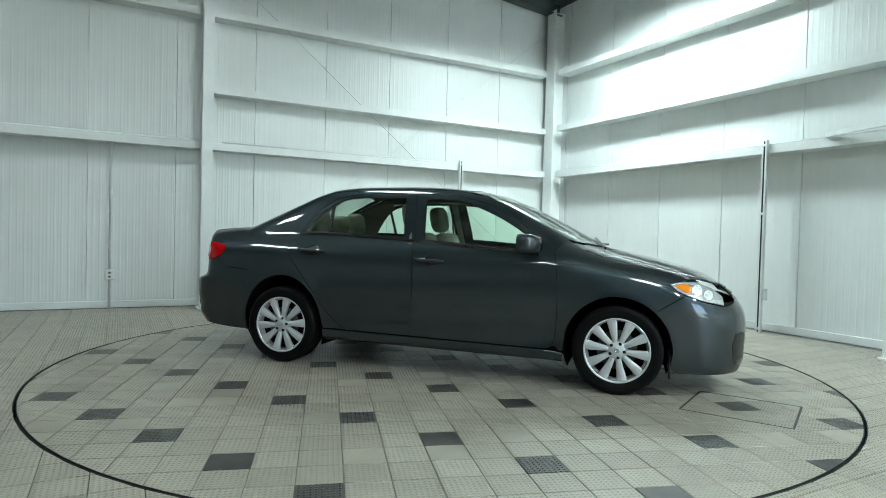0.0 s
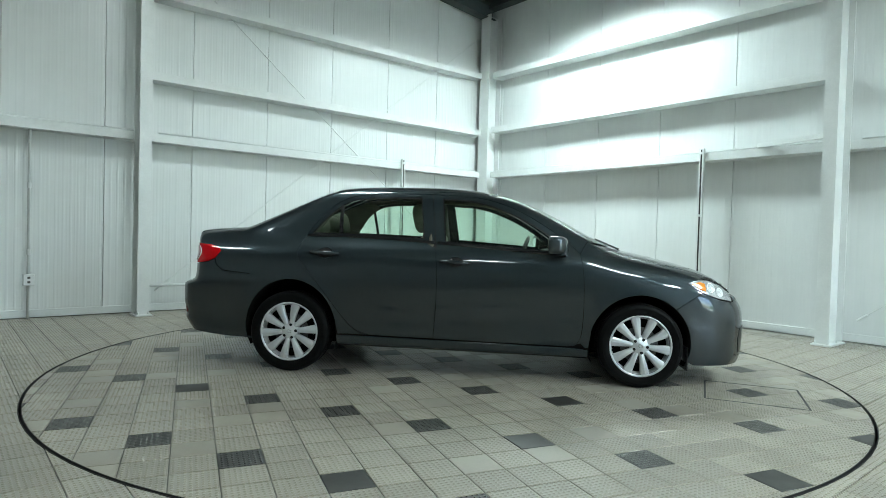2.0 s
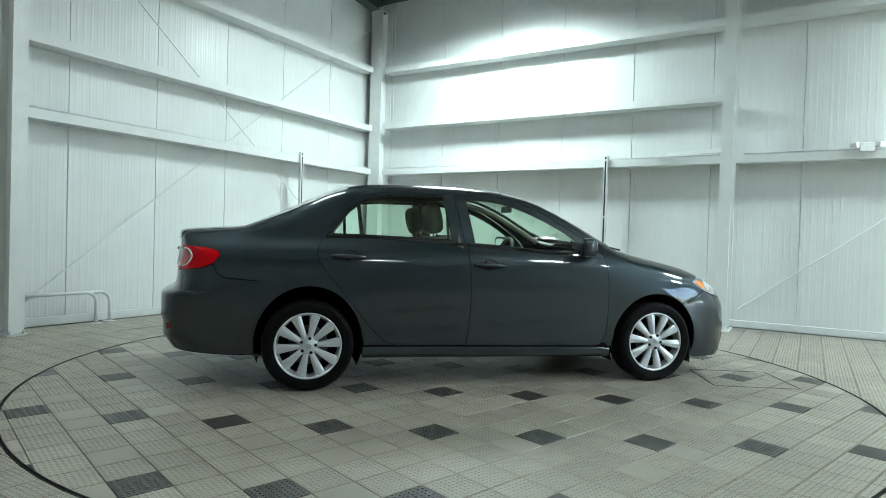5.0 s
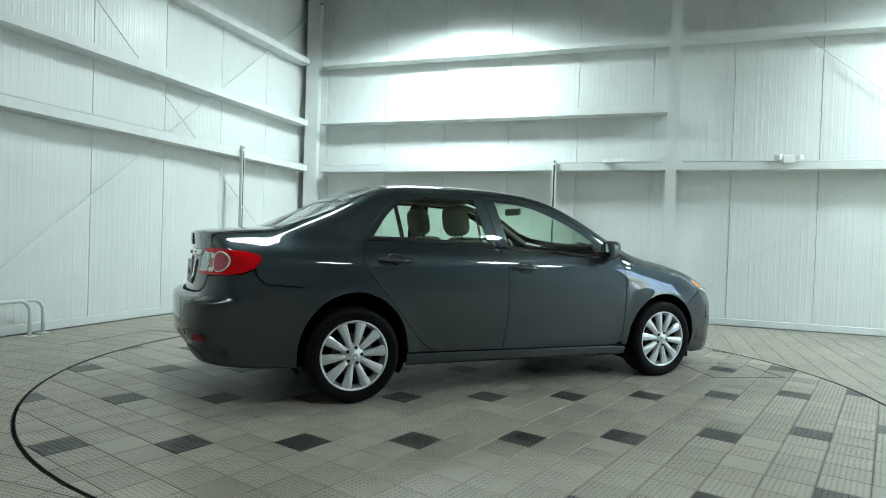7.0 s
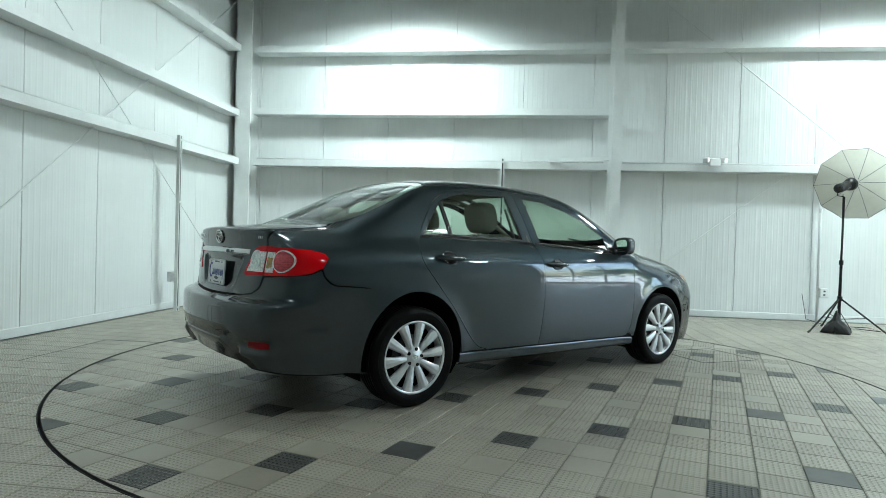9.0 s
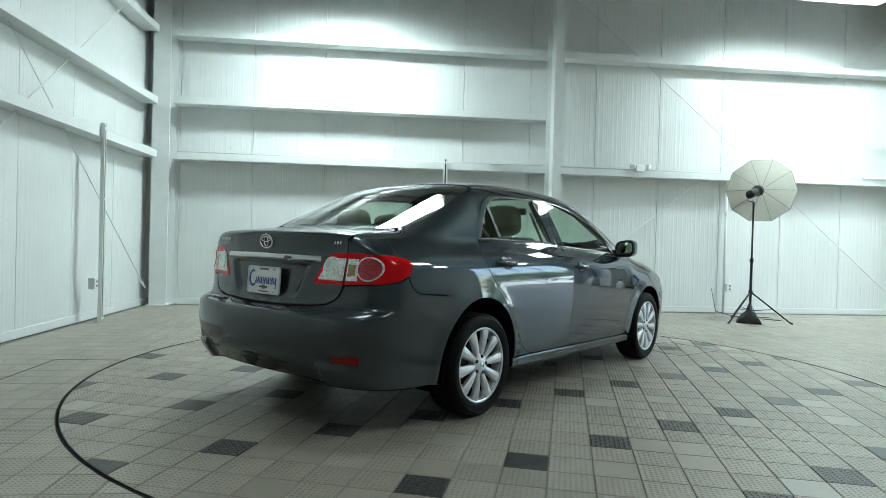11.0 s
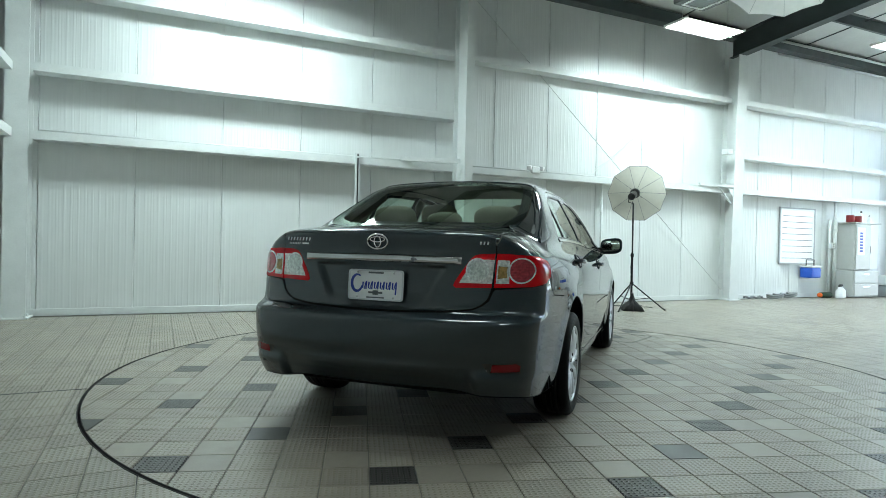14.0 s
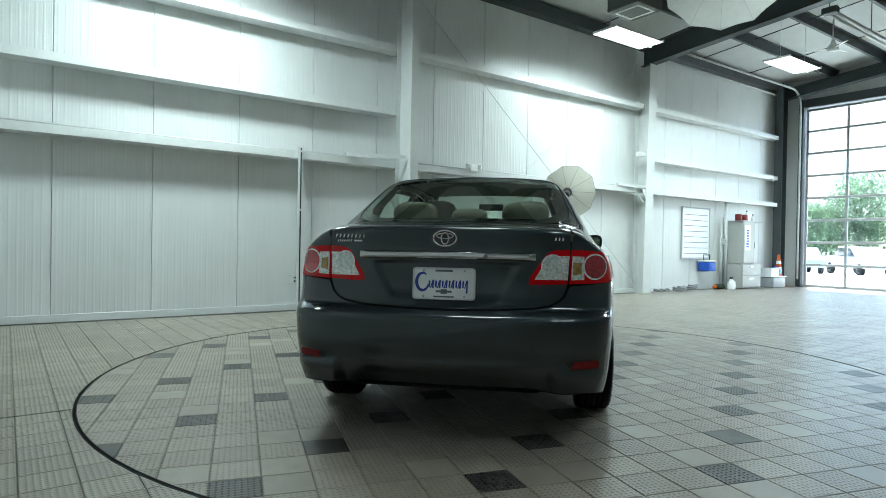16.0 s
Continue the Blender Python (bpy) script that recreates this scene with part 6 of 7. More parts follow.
part("hub", lathe([(0.017, -0.03), (0.03, -0.03), (0.03, 0.03), (0.017, 0.03)], 14, m=Matrix.Translation((0, 0, 0.42))), M_BLACK, stand)
for fx, fy in ((-0.24, 0.46), (-0.28, -0.44), (0.48, -0.02)):
    leg = part("leg", tube([(0, 0, 0.43), (fx, fy, 0.012)], 0.011, 8), M_BLACK, stand, "black leg")
    part("rubber_foot", tube([(fx * 0.97, fy * 0.97, 0.025), (fx * 1.03, fy * 1.03, 0.008)], 0.014, 8), M_RUBBER, leg)
    part("brace", tube([(0, 0, 0.16), (fx * 0.55, fy * 0.55, 0.195)], 0.006, 6), M_BLACK, stand)
lampdir = Vector((0.16, -0.21, 0.07)).normalized()
base = pole_top + Vector((0.03, -0.02, 0.14))
part("yoke", tube([tuple(pole_top), tuple(pole_top + Vector((0.05, 0.06, 0.02))), tuple(base + Vector((0.03, 0.05, 0.0)))], 0.007, 6), M_BLACK, stand)
part("lamp_head", lathe([(0.0005, -0.17), (0.055, -0.17), (0.058, -0.15), (0.058, 0.05), (0.045, 0.06), (0.075, 0.09), (0.085, 0.15), (0.08, 0.15), (0.05, 0.09), (0.0005, 0.09)], 24, m=Matrix.Translation(base) @ lampdir.to_track_quat("Z", "Y").to_matrix().to_4x4()), M_BLACK, stand, "black lamp head", True)
um = new("umbrella")
um.parent = stand
um.empty_display_size = 0.1
um.matrix_basis = Matrix.Translation((0.16, -0.21, 1.90)) @ Vector((0.80, -0.56, 0.20)).to_track_quat("Z", "Y").to_matrix().to_4x4()
umbrella(um, 0.47, 10, M_SILVER_CLOTH, 0.13, M_GREY_INK, 0.0028)
part("cable", tube([(0.02, 0.0, 1.75), (-0.03, 0.02, 1.2), (0.03, 0.0, 0.7), (-0.02, 0.03, 0.3), (0.1, -0.2, 0.012), (0.3, -0.35, 0.010), (0.1, -0.55, 0.010), (0.45, -0.6, 0.010), (0.55, -0.1, 0.010), (0.9, 0.0, 0.05), (1.05, 0.0, 0.40)], 0.005, 6), M_BLACK, stand, "black cable")
bag = thing("sandbag", "black sandbag lying over the stand's leg", "sandbag", pose(5.66, 0.52, 0, 0, 0, -30))
bm = bmesh.new()
for side in (-1, 1):
    # two stitched pouches that lean on each other under one strap
    half = bmesh.new()
    bmesh.ops.create_cube(half, size=1)
    bmesh.ops.subdivide_edges(half, edges=half.edges[:], cuts=7, use_grid_fill=True)
    for v in half.verts:
        u, w, h = v.co.x * 2, v.co.y * 2, v.co.z + 0.5
        puff = 1 - 0.35 * (u * u + w * w) * h
        lean = side * (0.085 - 0.075 * h)
        v.co = Vector((0.17 * u * (1 - 0.45 * h * h) * (1 + 0.06 * noise.noise(Vector((u * 2, w * 2, h * 2 + side)))), lean + 0.075 * w * (1 - 0.55 * h), 0.005 + 0.25 * h * puff))
    add_to(bm, half)
part("sack", bm, painted("black_canvas", (0.012, 0.012, 0.012), 0.8, 0.3, 20.0), bag, "", True)
part("strap", tube([(-0.08, 0, 0.19), (-0.05, 0, 0.27), (0.05, 0, 0.275), (0.08, 0, 0.19)], 0.011, 6), M_BLACK, bag, "black carrying strap")

hung = thing("hanging_umbrella", "large white studio umbrella hung from the roof", "studio umbrella", pose(2.45, 1.50, 4.10))
um = new("dish")
um.parent = hung
um.empty_display_size = 0.1
um.matrix_basis = Vector((0.30, -0.42, 0.55)).to_track_quat("Z", "Y").to_matrix().to_4x4()
umbrella(um, 0.70, 12, M_WHITE_CLOTH, 0.22, M_CONDUIT, 0.003)
part("hanger", tube([(0.10, -0.14, 0.18), (0.20, -0.35, 0.9), (0.20, -0.35, roof_z(2.65) - 4.10)], 0.012, 8), M_CONDUIT, hung, "thin hanging pole")

# ---- conduits, rods, small fittings on the walls ----
def conduit(pts, r, label, sleeves=()):
    ob = thing("conduit", label, "conduit", None, "", "structure")
    part("pipe", tube(pts, r, 10), M_CONDUIT, ob, "", True)
    for z in sleeves:
        part("sleeve", lathe([(r, -0.03), (r + 0.006, -0.03), (r + 0.006, 0.03), (r, 0.03)], 12, m=Matrix.Translation((pts[0][0], pts[0][1], z))), M_CONDUIT, ob)
    return ob


def outlet(x, y, z, turn, label="grey metal outlet box on a conduit"):
    ob = thing("outlet_box", label, "outlet box", pose(x, y, z, 0, 0, turn))
    part("case", box((-0.055, -0.035, -0.065), (0.055, 0.03, 0.065), 0.006, None, 2), M_CONDUIT, ob)
    part("cover", box((-0.05, -0.043, -0.058), (0.05, -0.036, 0.058), 0.003), M_CONDUIT, ob)
    for dz in (-0.025, 0.025):
        part("socket", box((-0.014, -0.046, dz - 0.012), (0.014, -0.0435, dz + 0.012), 0.002), M_DASH, ob, "dark socket")


def strut(x, y, top, turn, label="white steel channel strut with a dark slot standing at the wall"):
    """An upright slotted channel whose open side faces -y before it is turned."""
    ob = thing("channel_strut", label, "channel strut", pose(x, y, 0, 0, 0, turn), "channel struts at the walls", "structure")
    w, d, t, lip = 0.030, 0.040, 0.004, 0.017
    ring = [(-w, 0), (w, 0), (w, -d), (lip - 0.006, -d), (lip - 0.006, -d + t), (w - t, -d + t), (w - t, -t), (-w + t, -t), (-w + t, -d + t), (-lip + 0.006, -d + t), (-lip + 0.006, -d), (-w, -d)]
    part("channel", extrude([(px, py, 0) for px, py in ring], (0, 0, 0), (0, 0, top)), M_CONDUIT, ob)
    # a black strip in the hollow gives the open channel its shade
    part("slot", box((-0.020, -0.030, 0.01), (0.020, -0.026, top - 0.01)), M_RUBBER, ob, "black strip standing in for the shade in the channel")
    for z in (0.05, top * 0.62, top - 0.06):
        part("clamp", box((-0.036, -0.046, z - 0.014), (0.036, -0.039, z + 0.014), 0.002), M_CONDUIT, ob)


conduit([(-0.17, 9.07, 0.0), (-0.17, 9.07, 2.10), (-0.17, 8.97, 2.20)], 0.016, "grey metal conduit running down the wall", (0.75, 1.5, 2.0))
outlet(-0.17, 9.03, 0.44, 0)
strut(4.87, 8.925, 2.28, 0)
outlet(4.93, 9.02, 0.44, 0)
strut(6.695, 4.79, 2.28, -90)
outlet(6.77, 4.83, 0.45, -90)
conduit([(6.83, 0.22, 0.0), (6.83, 0.22, 2.14)], 0.02, "grey metal conduit running down the wall", (0.8, 1.6))
outlet(6.80, 0.16, 0.42, -90)
conduit([(6.80, -6.32, 0.0), (6.80, -6.32, 2.20)], 0.040, "grey metal pipe running down the wall", (1.5,))
conduit([(6.82, -6.16, 0.0), (6.82, -6.16, 1.72)], 0.030, "grey metal conduit running down the wall", (1.0,))
outlet(6.77, -6.16, 1.15, -90)
conduit([(-8.0, 8.985, 2.236), (0.88, 8.985, 2.236)], 0.014, "grey metal conduit lying along the wall rail")
conduit([(1.16, 8.985, 2.236), (6.55, 8.985, 2.236)], 0.014, "grey metal conduit lying along the wall rail")
conduit([(6.75, 3.30, 2.236), (6.75, 8.70, 2.236)], 0.014, "grey metal conduit lying along the wall rail")
conduit([(6.75, -2.8, 2.236), (6.75, 3.03, 2.236)], 0.014, "grey metal conduit lying along the wall rail")
conduit([(6.80, -4.3, 5.12), (6.80, -8.6, 5.12), (6.80, -8.85, 5.05), (6.80, -8.9, 4.85), (6.80, -8.9, 2.0)], 0.022, "grey conduit bending down the corner")
for pts in (((6.62, 9.06, 4.66), (1.18, 9.06, 0.28)), ((1.18, 9.06, 4.62), (6.58, 9.06, 0.28)), ((6.86, 3.02, 5.1), (6.86, -2.85, 0.22)), ((6.86, -2.83, 4.85), (6.86, 3.02, 0.26))):
    ob = thing("brace_rod", "thin white steel brace rod crossing the wall bay", "brace rod", None, "wall brace rods", "structure")
    part("rod", tube(pts, 0.008, 6), M_STEEL, ob)
    for p, q in (pts, pts[::-1]):
        d = (Vector(q) - Vector(p)).normalized()
        part("end_clamp", tube([tuple(Vector(p) - d * 0.02), tuple(Vector(p) + d * 0.10)], 0.014, 8), M_STEEL, ob)


def knee(y, front, strut):
    ob = thing("knee_brace", "white steel knee brace between rail and column", "brace", None, "knee braces", "structure")
    part("arm", extrude([(front, y + 0.01, 2.232), (6.70, y + 0.85, 2.232), (6.68, y + 0.85, 2.232), (front - 0.05, y + 0.01, 2.232)], (0, 0, 0), (0, 0, 0.05)), M_STEEL, ob)
    if strut:
        part("strut", tube([(6.64, y + 0.38, 2.22), (6.645, y + 0.05, 1.92)], 0.014, 8), M_STEEL, ob)
        part("gusset", extrude([(6.63, y, 2.21), (6.63, y + 0.13, 2.21), (6.63, y, 2.02)], (0, 0, 0), (0.008, 0, 0)), M_STEEL, ob)


knee(3.255, 6.45, False)
knee(-2.86, 6.655, True)
ob = thing("floodlight", "small grey bracket lamp on the column", "lamp", pose(6.66, -2.70, 2.92))
part("case", box((-0.09, -0.05, -0.05), (0.05, 0.09, 0.05), 0.012, None, 2), M_CONDUIT, ob)
part("arm", tube([(0.0, -0.04, 0.0), (0.02, -0.16, 0.0)], 0.012, 8), M_CONDUIT, ob)
em = thing("emergency_light", "white twin-head emergency light standing on the wall rail", "emergency light", pose(6.70, 1.74, 2.20))
part("case", box((-0.05, -0.075, 0.0), (0.06, 0.075, 0.11), 0.012, None, 2), M_LIGHT_TRAY, em)
for y, swing in ((-0.115, 40), (0.115, -35)):
    head_box = box((-0.05, -0.04, -0.035), (0.035, 0.04, 0.035), 0.012, None, 2)
    head_box.transform(pose(-0.02, y, 0.085, 0, -12, swing))
    part("lamp_head", head_box, M_LIGHT_TRAY, em, "square white lamp head", True)
part("bar", box((-0.01, -0.13, 0.055), (0.02, 0.13, 0.075), 0.005), M_LIGHT_TRAY, em)

for dx, dy, z in ((0.0, 0.0, 0.345), (0.20, 0.09, 0.335)):
    ob = thing("guard_pipe", "bent white pipe guard at the wall foot", "pipe", None, "bent pipe guards")
    y = 8.93 + dy
    pts = [(1.05, y, z), (1.72 + dx, y, z)] + [(1.72 + dx + 0.11 * math.sin(a), y, z - 0.11 * (1 - math.cos(a))) for a in (math.pi / 2 * i / 6 for i in range(1, 7))] + [(1.83 + dx, y, 0.0)]
    part("pipe", tube(pts, 0.018, 10), M_STEEL, ob, "", True)
    part("floor_plate", box((1.78 + dx, y - 0.05, 0.0), (1.88 + dx, y + 0.05, 0.008), 0.002), M_STEEL, ob)

# ---- things along the wall near the door ----
board = thing("ruled_board", "white wall board ruled with grey lines", "board", pose(6.92, -5.20, 1.34))
part("panel", box((-0.012, -0.56, -0.60), (0.012, 0.56, 0.60), 0.003), M_PLATE, board)
for lo, hi in (((-0.024, -0.58, 0.58), (0.012, 0.58, 0.61)), ((-0.024, -0.58, -0.61), (0.012, 0.58, -0.58)), ((-0.024, -0.58, -0.58), (0.012, -0.55, 0.58)), ((-0.024, 0.55, -0.58), (0.012, 0.58, 0.58))):
    part("edge_strip", box(lo, hi, 0.003), M_ALU, board)
for k in range(8):
    part("ruled_line", box((-0.0155, -0.49, 0.42 - k * 0.13), (-0.0122, 0.49, 0.432 - k * 0.13), 0.0005), M_GREY_INK, board, "thin grey line")
M_COOL = painted("blue_plastic", (0.015, 0.10, 0.55), 0.4, 0.06, 10.0)
cooler = thing("cool_box", "blue plastic box with a white lid on a wall bracket", "cool box", pose(6.76, -5.43, 0.44))
part("case", box((-0.15, -0.16, 0.0), (0.13, 0.16, 0.22), 0.03, None, 3), M_COOL, cooler, "blue plastic case", True)
part("lid", box((-0.16, -0.17, 0.222), (0.14, 0.17, 0.262), 0.015, None, 2), M_LIGHT_TRAY, cooler, "white lid", True)
part("carry_handle", tube([(0, -0.13, 0.26), (0, -0.13, 0.385), (0, 0.13, 0.385), (0, 0.13, 0.26)], 0.012, 8), M_DASH, cooler, "dark carrying handle")
part("bracket", box((-0.05, -0.10, -0.02), (0.17, 0.10, -0.004), 0.004), M_STEEL, cooler, "white wall bracket")

M_CAB = painted("pale_grey_cabinet", (0.46, 0.47, 0.45), 0.4, 0.05, 8.0)
cab = thing("tall_cabinet", "tall pale grey metal cabinet with a white banner on its door", "cabinet", pose(6.45, -6.95, 0))
part("body", box((0.0, -0.05, 0.62), (0.46, 0.50, 1.64), 0.01), M_CAB, cab)
cd = part("door", box((-0.024, -0.03, 0.64), (-0.002, 0.48, 1.62), 0.006), M_CAB, cab)
part("handle", tube([(-0.05, 0.02, 1.0), (-0.05, 0.02, 1.15)], 0.008, 8), M_CHROME, cd)
part("banner", box((-0.030, 0.18, 0.95), (-0.0255, 0.44, 1.56), 0.001), M_PLATE, cd, "white banner")
for k in range(7):
    part("banner_bar", box((-0.034, 0.26, 1.02 + k * 0.065), (-0.0305, 0.37, 1.062 + k * 0.065), 0.001), M_BLUE, cd, "dark blue bar")
part("top_shelf", box((-0.02, -0.42, 1.645), (0.46, 0.52, 1.675), 0.004), M_CAB, cab, "pale top shelf")
part("side_post", box((0.40, -0.42, 0.62), (0.44, -0.38, 1.643), 0.004), M_CAB, cab)
dr = thing("drawer_cabinet", "pale grey two-drawer metal cabinet on the floor", "cabinet", pose(6.45, -6.85, 0))
part("body", box((0.0, -0.48, 0.02), (0.46, 0.42, 0.612), 0.008), M_CAB, dr)
for k in range(2):
    d = part("drawer", box((-0.026, -0.46, 0.05 + k * 0.285), (-0.002, 0.40, 0.315 + k * 0.285), 0.008), M_CAB, dr)
    part("pull", box((-0.040, -0.10, 0.24 + k * 0.285), (-0.027, 0.12, 0.262 + k * 0.285), 0.003), M_CHROME, d)
M_REDCAN = painted("dark_red_tin", (0.20, 0.015, 0.015), 0.35, 0.1, 20.0)
for y, h in ((-6.43, 0.15), (-6.70, 0.14)):
    ob = thing("red_tin", "dark red tin standing on the cabinet", "tin", pose(6.55, y, 1.676), "red tins on the cabinet")
    part("can", lathe([(0.0005, 0.0), (0.075, 0.0), (0.078, 0.01), (0.078, h - 0.01), (0.074, h), (0.0005, h)], 24), M_REDCAN, ob, "", True)
    part("rim", lathe([(0.074, h), (0.080, h), (0.080, h + 0.008), (0.074, h + 0.008)], 24), M_CHROME, ob)


def bottle(name, x, y, z, h, r, material, label):
    ob = thing(name, label, "bottle", pose(x, y, z))
    part("flask", lathe([(0.0005, 0), (r, 0), (r * 1.05, h * 0.05), (r, h * 0.55), (r * 0.45, h * 0.75), (r * 0.35, h * 0.85), (0.0005, h * 0.85)], 20), material, ob, "", True)
    part("cap", lathe([(0.0005, h), (r * 0.38, h), (r * 0.42, h * 0.85), (0.0005, h * 0.85)], 16), M_DASH, ob, "dark cap")


bottle("spray_bottle", 6.60, -6.90, 1.676, 0.26, 0.05, M_LIGHT_TRAY, "white spray bottle standing on the cabinet")
bottle("small_bottle", 6.60, -7.20, 1.676, 0.18, 0.04, M_LIGHT_TRAY, "small white bottle standing on the cabinet")
bottle("jug", 6.55, -6.14, 0, 0.29, 0.08, M_LIGHT_TRAY, "white plastic jug standing on the floor")
bottle("jug", 6.60, -6.26, 0, 0.30, 0.09, M_LIGHT_TRAY, "white plastic jug standing on the floor")
M_ORANGE = painted("orange_plastic", (0.75, 0.12, 0.015), 0.45, 0.06, 10.0)
cone = thing("traffic_cone", "orange traffic cone with white bands beside the door", "traffic cone", pose(6.62, -8.62, 0))
part("foot", box((-0.17, -0.17, 0.0), (0.17, 0.17, 0.035), 0.012, None, 2), M_ORANGE, cone)
part("cone_body", lathe([(0.135, 0.035), (0.125, 0.05), (0.03, 0.84), (0.022, 0.85), (0.022, 0.80), (0.10, 0.06)], 28), M_ORANGE, cone, "", True)
for a, b in ((0.40, 0.52), (0.60, 0.68)):
    part("white_band", lathe([(0.1265 - 0.12 * (z - 0.05), z) for z in (a, b)], 28), M_PLATE, cone, "white band", True)
tub = thing("storage_tub", "clear grey plastic tub with a lid on the floor", "storage tub", pose(6.50, -8.02, 0))
part("tub_body", box((-0.2, -0.32, 0.0), (0.2, 0.32, 0.27), 0.03, None, 3), painted("grey_plastic", (0.34, 0.36, 0.38), 0.3, 0.05), tub, "", True)
part("lid", box((-0.215, -0.34, 0.272), (0.215, 0.34, 0.30), 0.01, None, 2), M_LIGHT_TRAY, tub, "pale lid", True)
ob = thing("carton", "white carton standing on the storage tub", "box", pose(6.50, -7.88, 0.302))
part("carton_body", box((-0.15, -0.19, 0), (0.15, 0.19, 0.20), 0.005), M_PLATE, ob)
part("flap_line", box((-0.152, -0.006, 0.0), (-0.1502, 0.006, 0.20), 0.0), M_GREY_INK, ob)
ob = thing("blue_bag", "crumpled light blue plastic bag on the storage tub", "bag", pose(6.50, -8.20, 0.302))
bm = bmesh.new()
bmesh.ops.create_icosphere(bm, subdivisions=3, radius=1)
for v in bm.verts:
    n = 1 + 0.25 * noise.noise(v.co * 3.0)
    v.co = Vector((v.co.x * 0.13 * n, v.co.y * 0.16 * n, max(-0.09, v.co.z * 0.12 * n) + 0.09))
part("sack", bm, painted("light_blue_plastic", (0.12, 0.38, 0.70), 0.35, 0.1, 12.0), ob)
part("knot", tube([(0, 0, 0.19), (0.02, 0.01, 0.235), (-0.02, 0.0, 0.25)], [0.02, 0.012, 0.02], 8), M_COOL, ob)
hose = thing("hose", "coiled grey hose lying along the wall foot", "hose", None)
pts = [(6.72, -3.35 - 0.02 * i, 0.05 + 0.012 * math.sin(i * 0.6)) for i in range(28)]
part("hose_run", tube(pts, 0.022, 8), painted("grey_hose", (0.17, 0.18, 0.18), 0.5, 0.1), hose, "", True)
for j in range(2):
    part("coil", tube([(6.62 + 0.10 * math.cos(a), -4.15 - 0.42 * j + 0.20 * math.sin(a), 0.024 + 0.022 * j + 0.03 * (1 + math.sin(a * 2)) * 0.5 + 0.006 * a) for a in (0.35 * i for i in range(36))], 0.022, 8), painted("grey_hose", (0.20, 0.21, 0.21), 0.5, 0.1), hose, "", True)
ob = thing("floor_mat_roll", "dark green rolled mat with an orange end on the floor", "mat", pose(6.68, -5.85, 0, 0, 0, 90))
part("roll", lathe([(0.0005, -0.16), (0.06, -0.16), (0.062, 0.16), (0.0005, 0.16)], 20, "x", m=Matrix.Translation((0, 0, 0.063))), painted("dark_green_cloth", (0.02, 0.045, 0.025), 0.8, 0.2), ob, "", True)
part("end_cap", lathe([(0.0005, 0.0), (0.05, 0.0), (0.045, 0.05), (0.0005, 0.05)], 20, "x", m=Matrix.Translation((0.162, 0, 0.063))), M_ORANGE, ob, "orange end", True)

# hatches in the floor: narrow dark joints
for loop in ([(3.605, 3.11), (3.09, 2.846), (3.382, 2.288), (3.90, 2.56)], ):
    for p, q in zip(loop, loop[1:] + loop[:1]):
        d = (Vector((*q, 0)) - Vector((*p, 0))).normalized() * 0.007
        n = Vector((-d.y, d.x, 0))
        part("hatch_joint", extrude([(p[0] + n.x, p[1] + n.y, 0.0012), (q[0] + n.x, q[1] + n.y, 0.0012), (q[0] - n.x, q[1] - n.y, 0.0012), (p[0] - n.x, p[1] - n.y, 0.0012)], (0, 0, 0), (0, 0, -0.004)), M_RUBBER, turntable, "narrow dark hatch joint")
for p, q in (((2.70, 7.78), (2.70, 8.30)), ((2.70, 8.30), (1.70, 8.30))):
    d = (Vector((*q, 0)) - Vector((*p, 0))).normalized() * 0.008
    n = Vector((-d.y, d.x, 0))
    part("floor_joint", extrude([(p[0] + n.x, p[1] + n.y, 0.0012), (q[0] + n.x, q[1] + n.y, 0.0012), (q[0] - n.x, q[1] - n.y, 0.0012), (p[0] - n.x, p[1] - n.y, 0.0012)], (0, 0, 0), (0, 0, -0.004)), M_RUBBER, floor, "narrow dark floor joint")


# ---- tiles ----
def clip(poly, nx, ny, d):
    """Keeps the part of a polygon where nx * x + ny * y < d."""
    out = []
    for i, p in enumerate(poly):
        q = poly[(i + 1) % len(poly)]
        a, b = nx * p[0] + ny * p[1] - d, nx * q[0] + ny * q[1] - d
        if a <= 0:
            out.append(p)
        if (a < 0 < b) or (b < 0 < a):
            t = a / (a - b)
            out.append((p[0] + t * (q[0] - p[0]), p[1] + t * (q[1] - p[1])))
    return out


def tile_into(verts, faces, uvs, poly, cx, cy, ca, sa):
    """Appends one tile: top face, chamfer and sides. poly is in the tile's own frame."""
    n, base = len(poly), len(verts)
    mx, my = sum(p[0] for p in poly) / n, sum(p[1] for p in poly) / n
    rings = ((0.0022, 0.0), (0.0, -0.0022), (0.0, -0.009))
    for inset, z in rings:
        for x, y in poly:
            d = math.hypot(x - mx, y - my) or 1
            px, py = x - (x - mx) / d * inset * 1.414, y - (y - my) / d * inset * 1.414
            verts.append((cx + px * ca - py * sa, cy + px * sa + py * ca, z))
            uvs.append((px, py))
    faces.append([base + i for i in range(n)])
    for r in range(2):
        for i in range(n):
            j = (i + 1) % n
            faces.append([base + r * n + j, base + r * n + i, base + (r + 1) * n + i, base + (r + 1) * n + j])


def tile_mesh(name, verts, faces, uvs, material):
    me = bpy.data.meshes.new(name)
    me.from_pydata(verts, [], faces)
    layer = me.uv_layers.new(name="UVMap")
    idx = np.empty(len(me.loops), dtype=np.int32)
    me.loops.foreach_get("vertex_index", idx)
    layer.data.foreach_set("uv", np.array(uvs, dtype=np.float32)[idx].ravel())
    me.materials.append(material)
    return me


HALF = S / 2 - 0.0022
SQUARE = [(-HALF, -HALF), (HALF, -HALF), (HALF, HALF), (-HALF, HALF)]
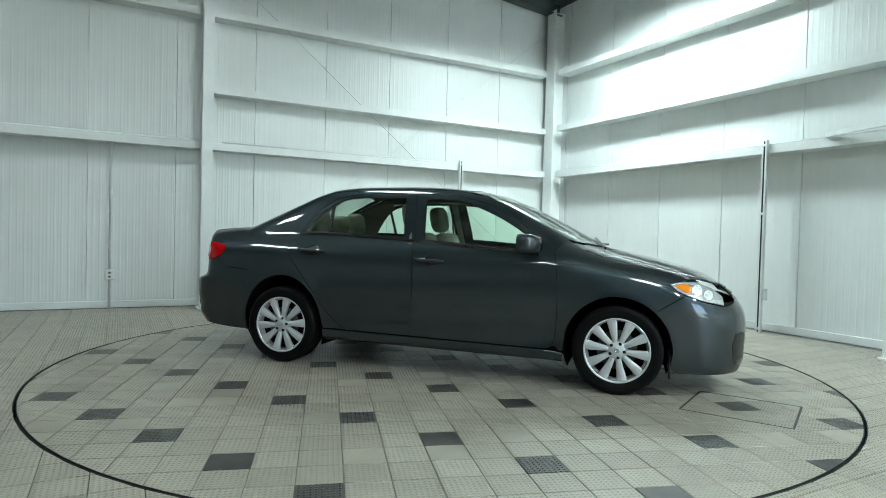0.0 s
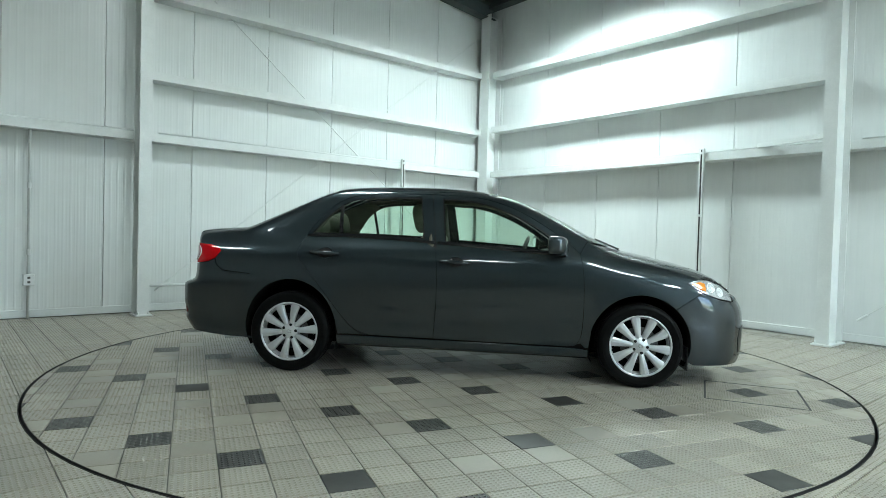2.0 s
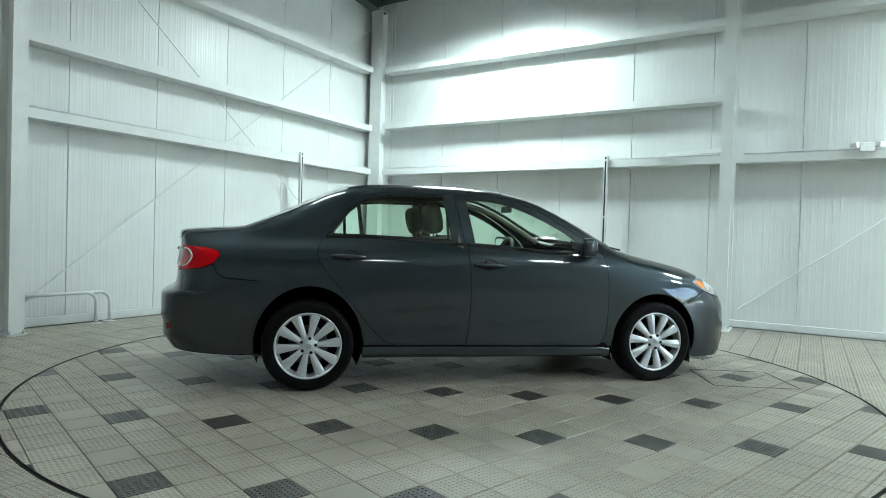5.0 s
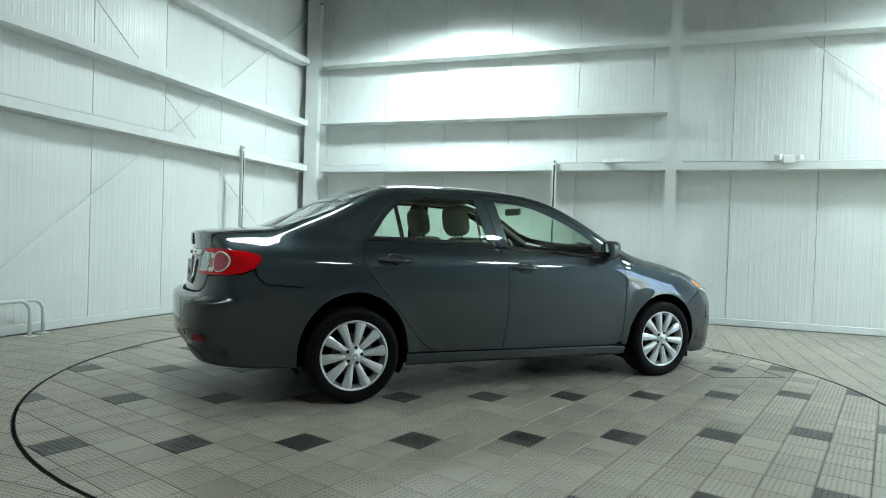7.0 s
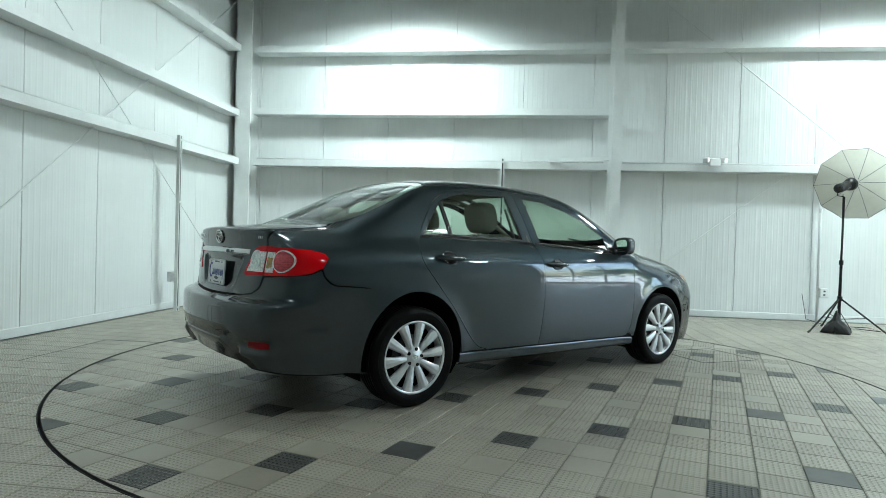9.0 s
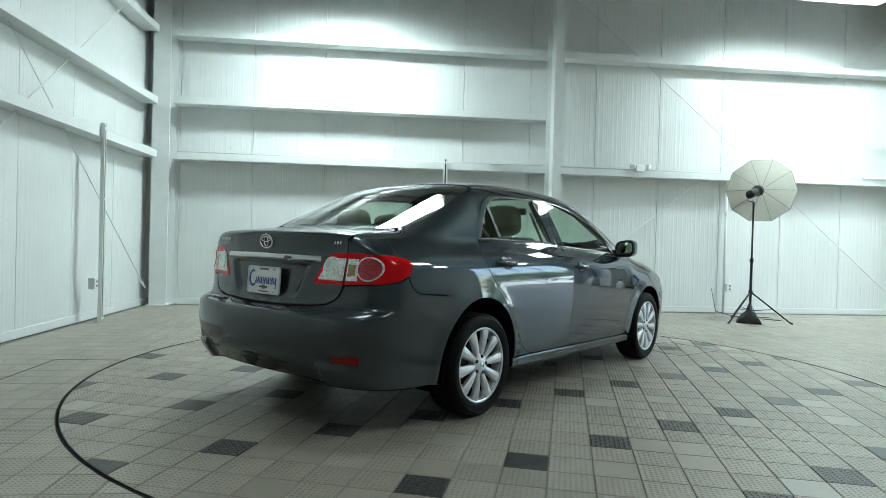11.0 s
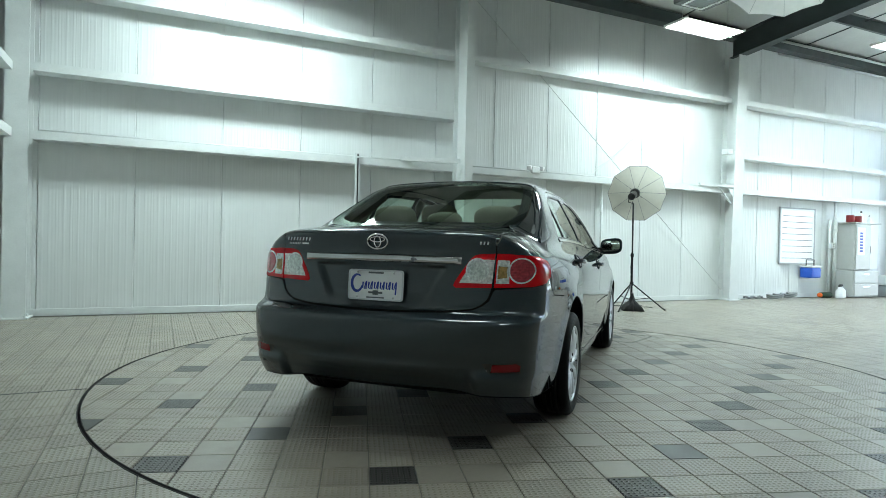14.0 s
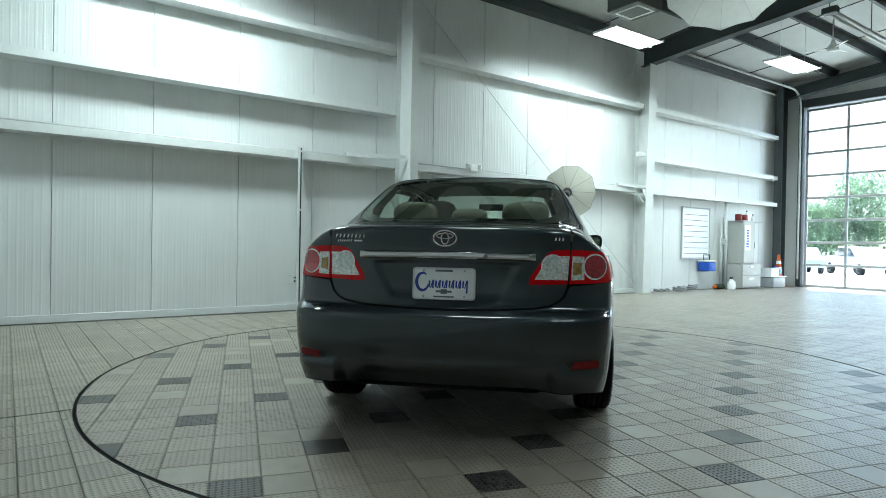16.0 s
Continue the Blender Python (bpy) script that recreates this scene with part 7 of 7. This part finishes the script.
SHARED = {}


def lay(tiles, parent, near):
    """tiles: (x, y, turn, polygon or None, colour, dotted). The 300 nearest to the stretch round `near` are parts, the rest is joined."""
    tiles.sort(key=lambda t: math.hypot(t[0] - near[0], t[1] - near[1]))
    rest = {}
    for i, (x, y, turn, poly, colour, dotted) in enumerate(tiles):
        if i < 300:
            if poly is None:
                if (colour, dotted) not in SHARED:
                    v, f, u = [], [], []
                    tile_into(v, f, u, SQUARE, 0, 0, 1, 0)
                    SHARED[colour, dotted] = tile_mesh("tile", v, f, u, TILE[colour, dotted, False])
                me = SHARED[colour, dotted]
            else:
                v, f, u = [], [], []
                tile_into(v, f, u, poly, 0, 0, 1, 0)
                me = tile_mesh("tile", v, f, u, TILE[colour, dotted, False])
            ob = new("tile", me)
            ob.matrix_basis = pose(x, y, 0, 0, 0, math.degrees(turn))
            ob.parent = parent
        else:
            v, f, u = rest.setdefault((colour, dotted), ([], [], []))
            tile_into(v, f, u, poly or SQUARE, x, y, math.cos(turn), math.sin(turn))
    for (colour, dotted), (v, f, u) in rest.items():
        ob = new("tile_field", tile_mesh("tile_field", v, f, u, TILE[colour, dotted, True]))
        ob.parent = parent
        ob["kind"] = "stuff"


rng = random.Random(5)
tiles = []
ca, sa = math.cos(T_TURN), math.sin(T_TURN)
for m in range(-12, 40):
    for n in range(-30, 24):
        x, y = T_ORIGIN[0] + S * (m * ca - n * sa), T_ORIGIN[1] + S * (m * sa + n * ca)
        r = math.hypot(x - RC[0], y - RC[1])
        if r > RING + 0.15:
            continue
        # dark tiles stand on the lattice of steps (2, -2) and (3, 3)
        i, j = (m - n) / 4, (m + n) / 6
        dark = abs(i - round(i)) < 1e-6 and abs(j - round(j)) < 1e-6
        dotted = rng.random() < (0.75 if dark else 0.86)
        poly = None
        if r > RING - 0.17:
            ux, uy = (x - RC[0]) / r, (y - RC[1]) / r
            lx, ly = ux * ca + uy * sa, -ux * sa + uy * ca
            poly = clip(SQUARE, lx, ly, RING - 0.010 - r)
            if len(poly) < 3:
                continue
        tiles.append((x, y, T_TURN, poly, "dark" if dark else "beige", dotted))
lay(tiles, turntable, (0.3, 4.0))

tiles = []
for m in range(-57, 34):
    for n in range(-70, 46):
        x, y = 2.70 + S * (m + 0.5), 4.775 + S * (n + 0.5)
        r = math.hypot(x - RC[0], y - RC[1])
        if r < RING - 0.15 or not (WEST + 0.1 < x < EAST - 0.12 and SOUTH + 0.1 < y < NORTH - 0.12):
            continue
        poly = None
        if r < RING + 0.19:
            ux, uy = (x - RC[0]) / r, (y - RC[1]) / r
            poly = clip(SQUARE, -ux, -uy, r - RING - 0.011)
            if len(poly) < 3:
                continue
        tiles.append((x, y, 0.0, poly, "beige", True))
lay(tiles, floor, (0.2, 7.2))
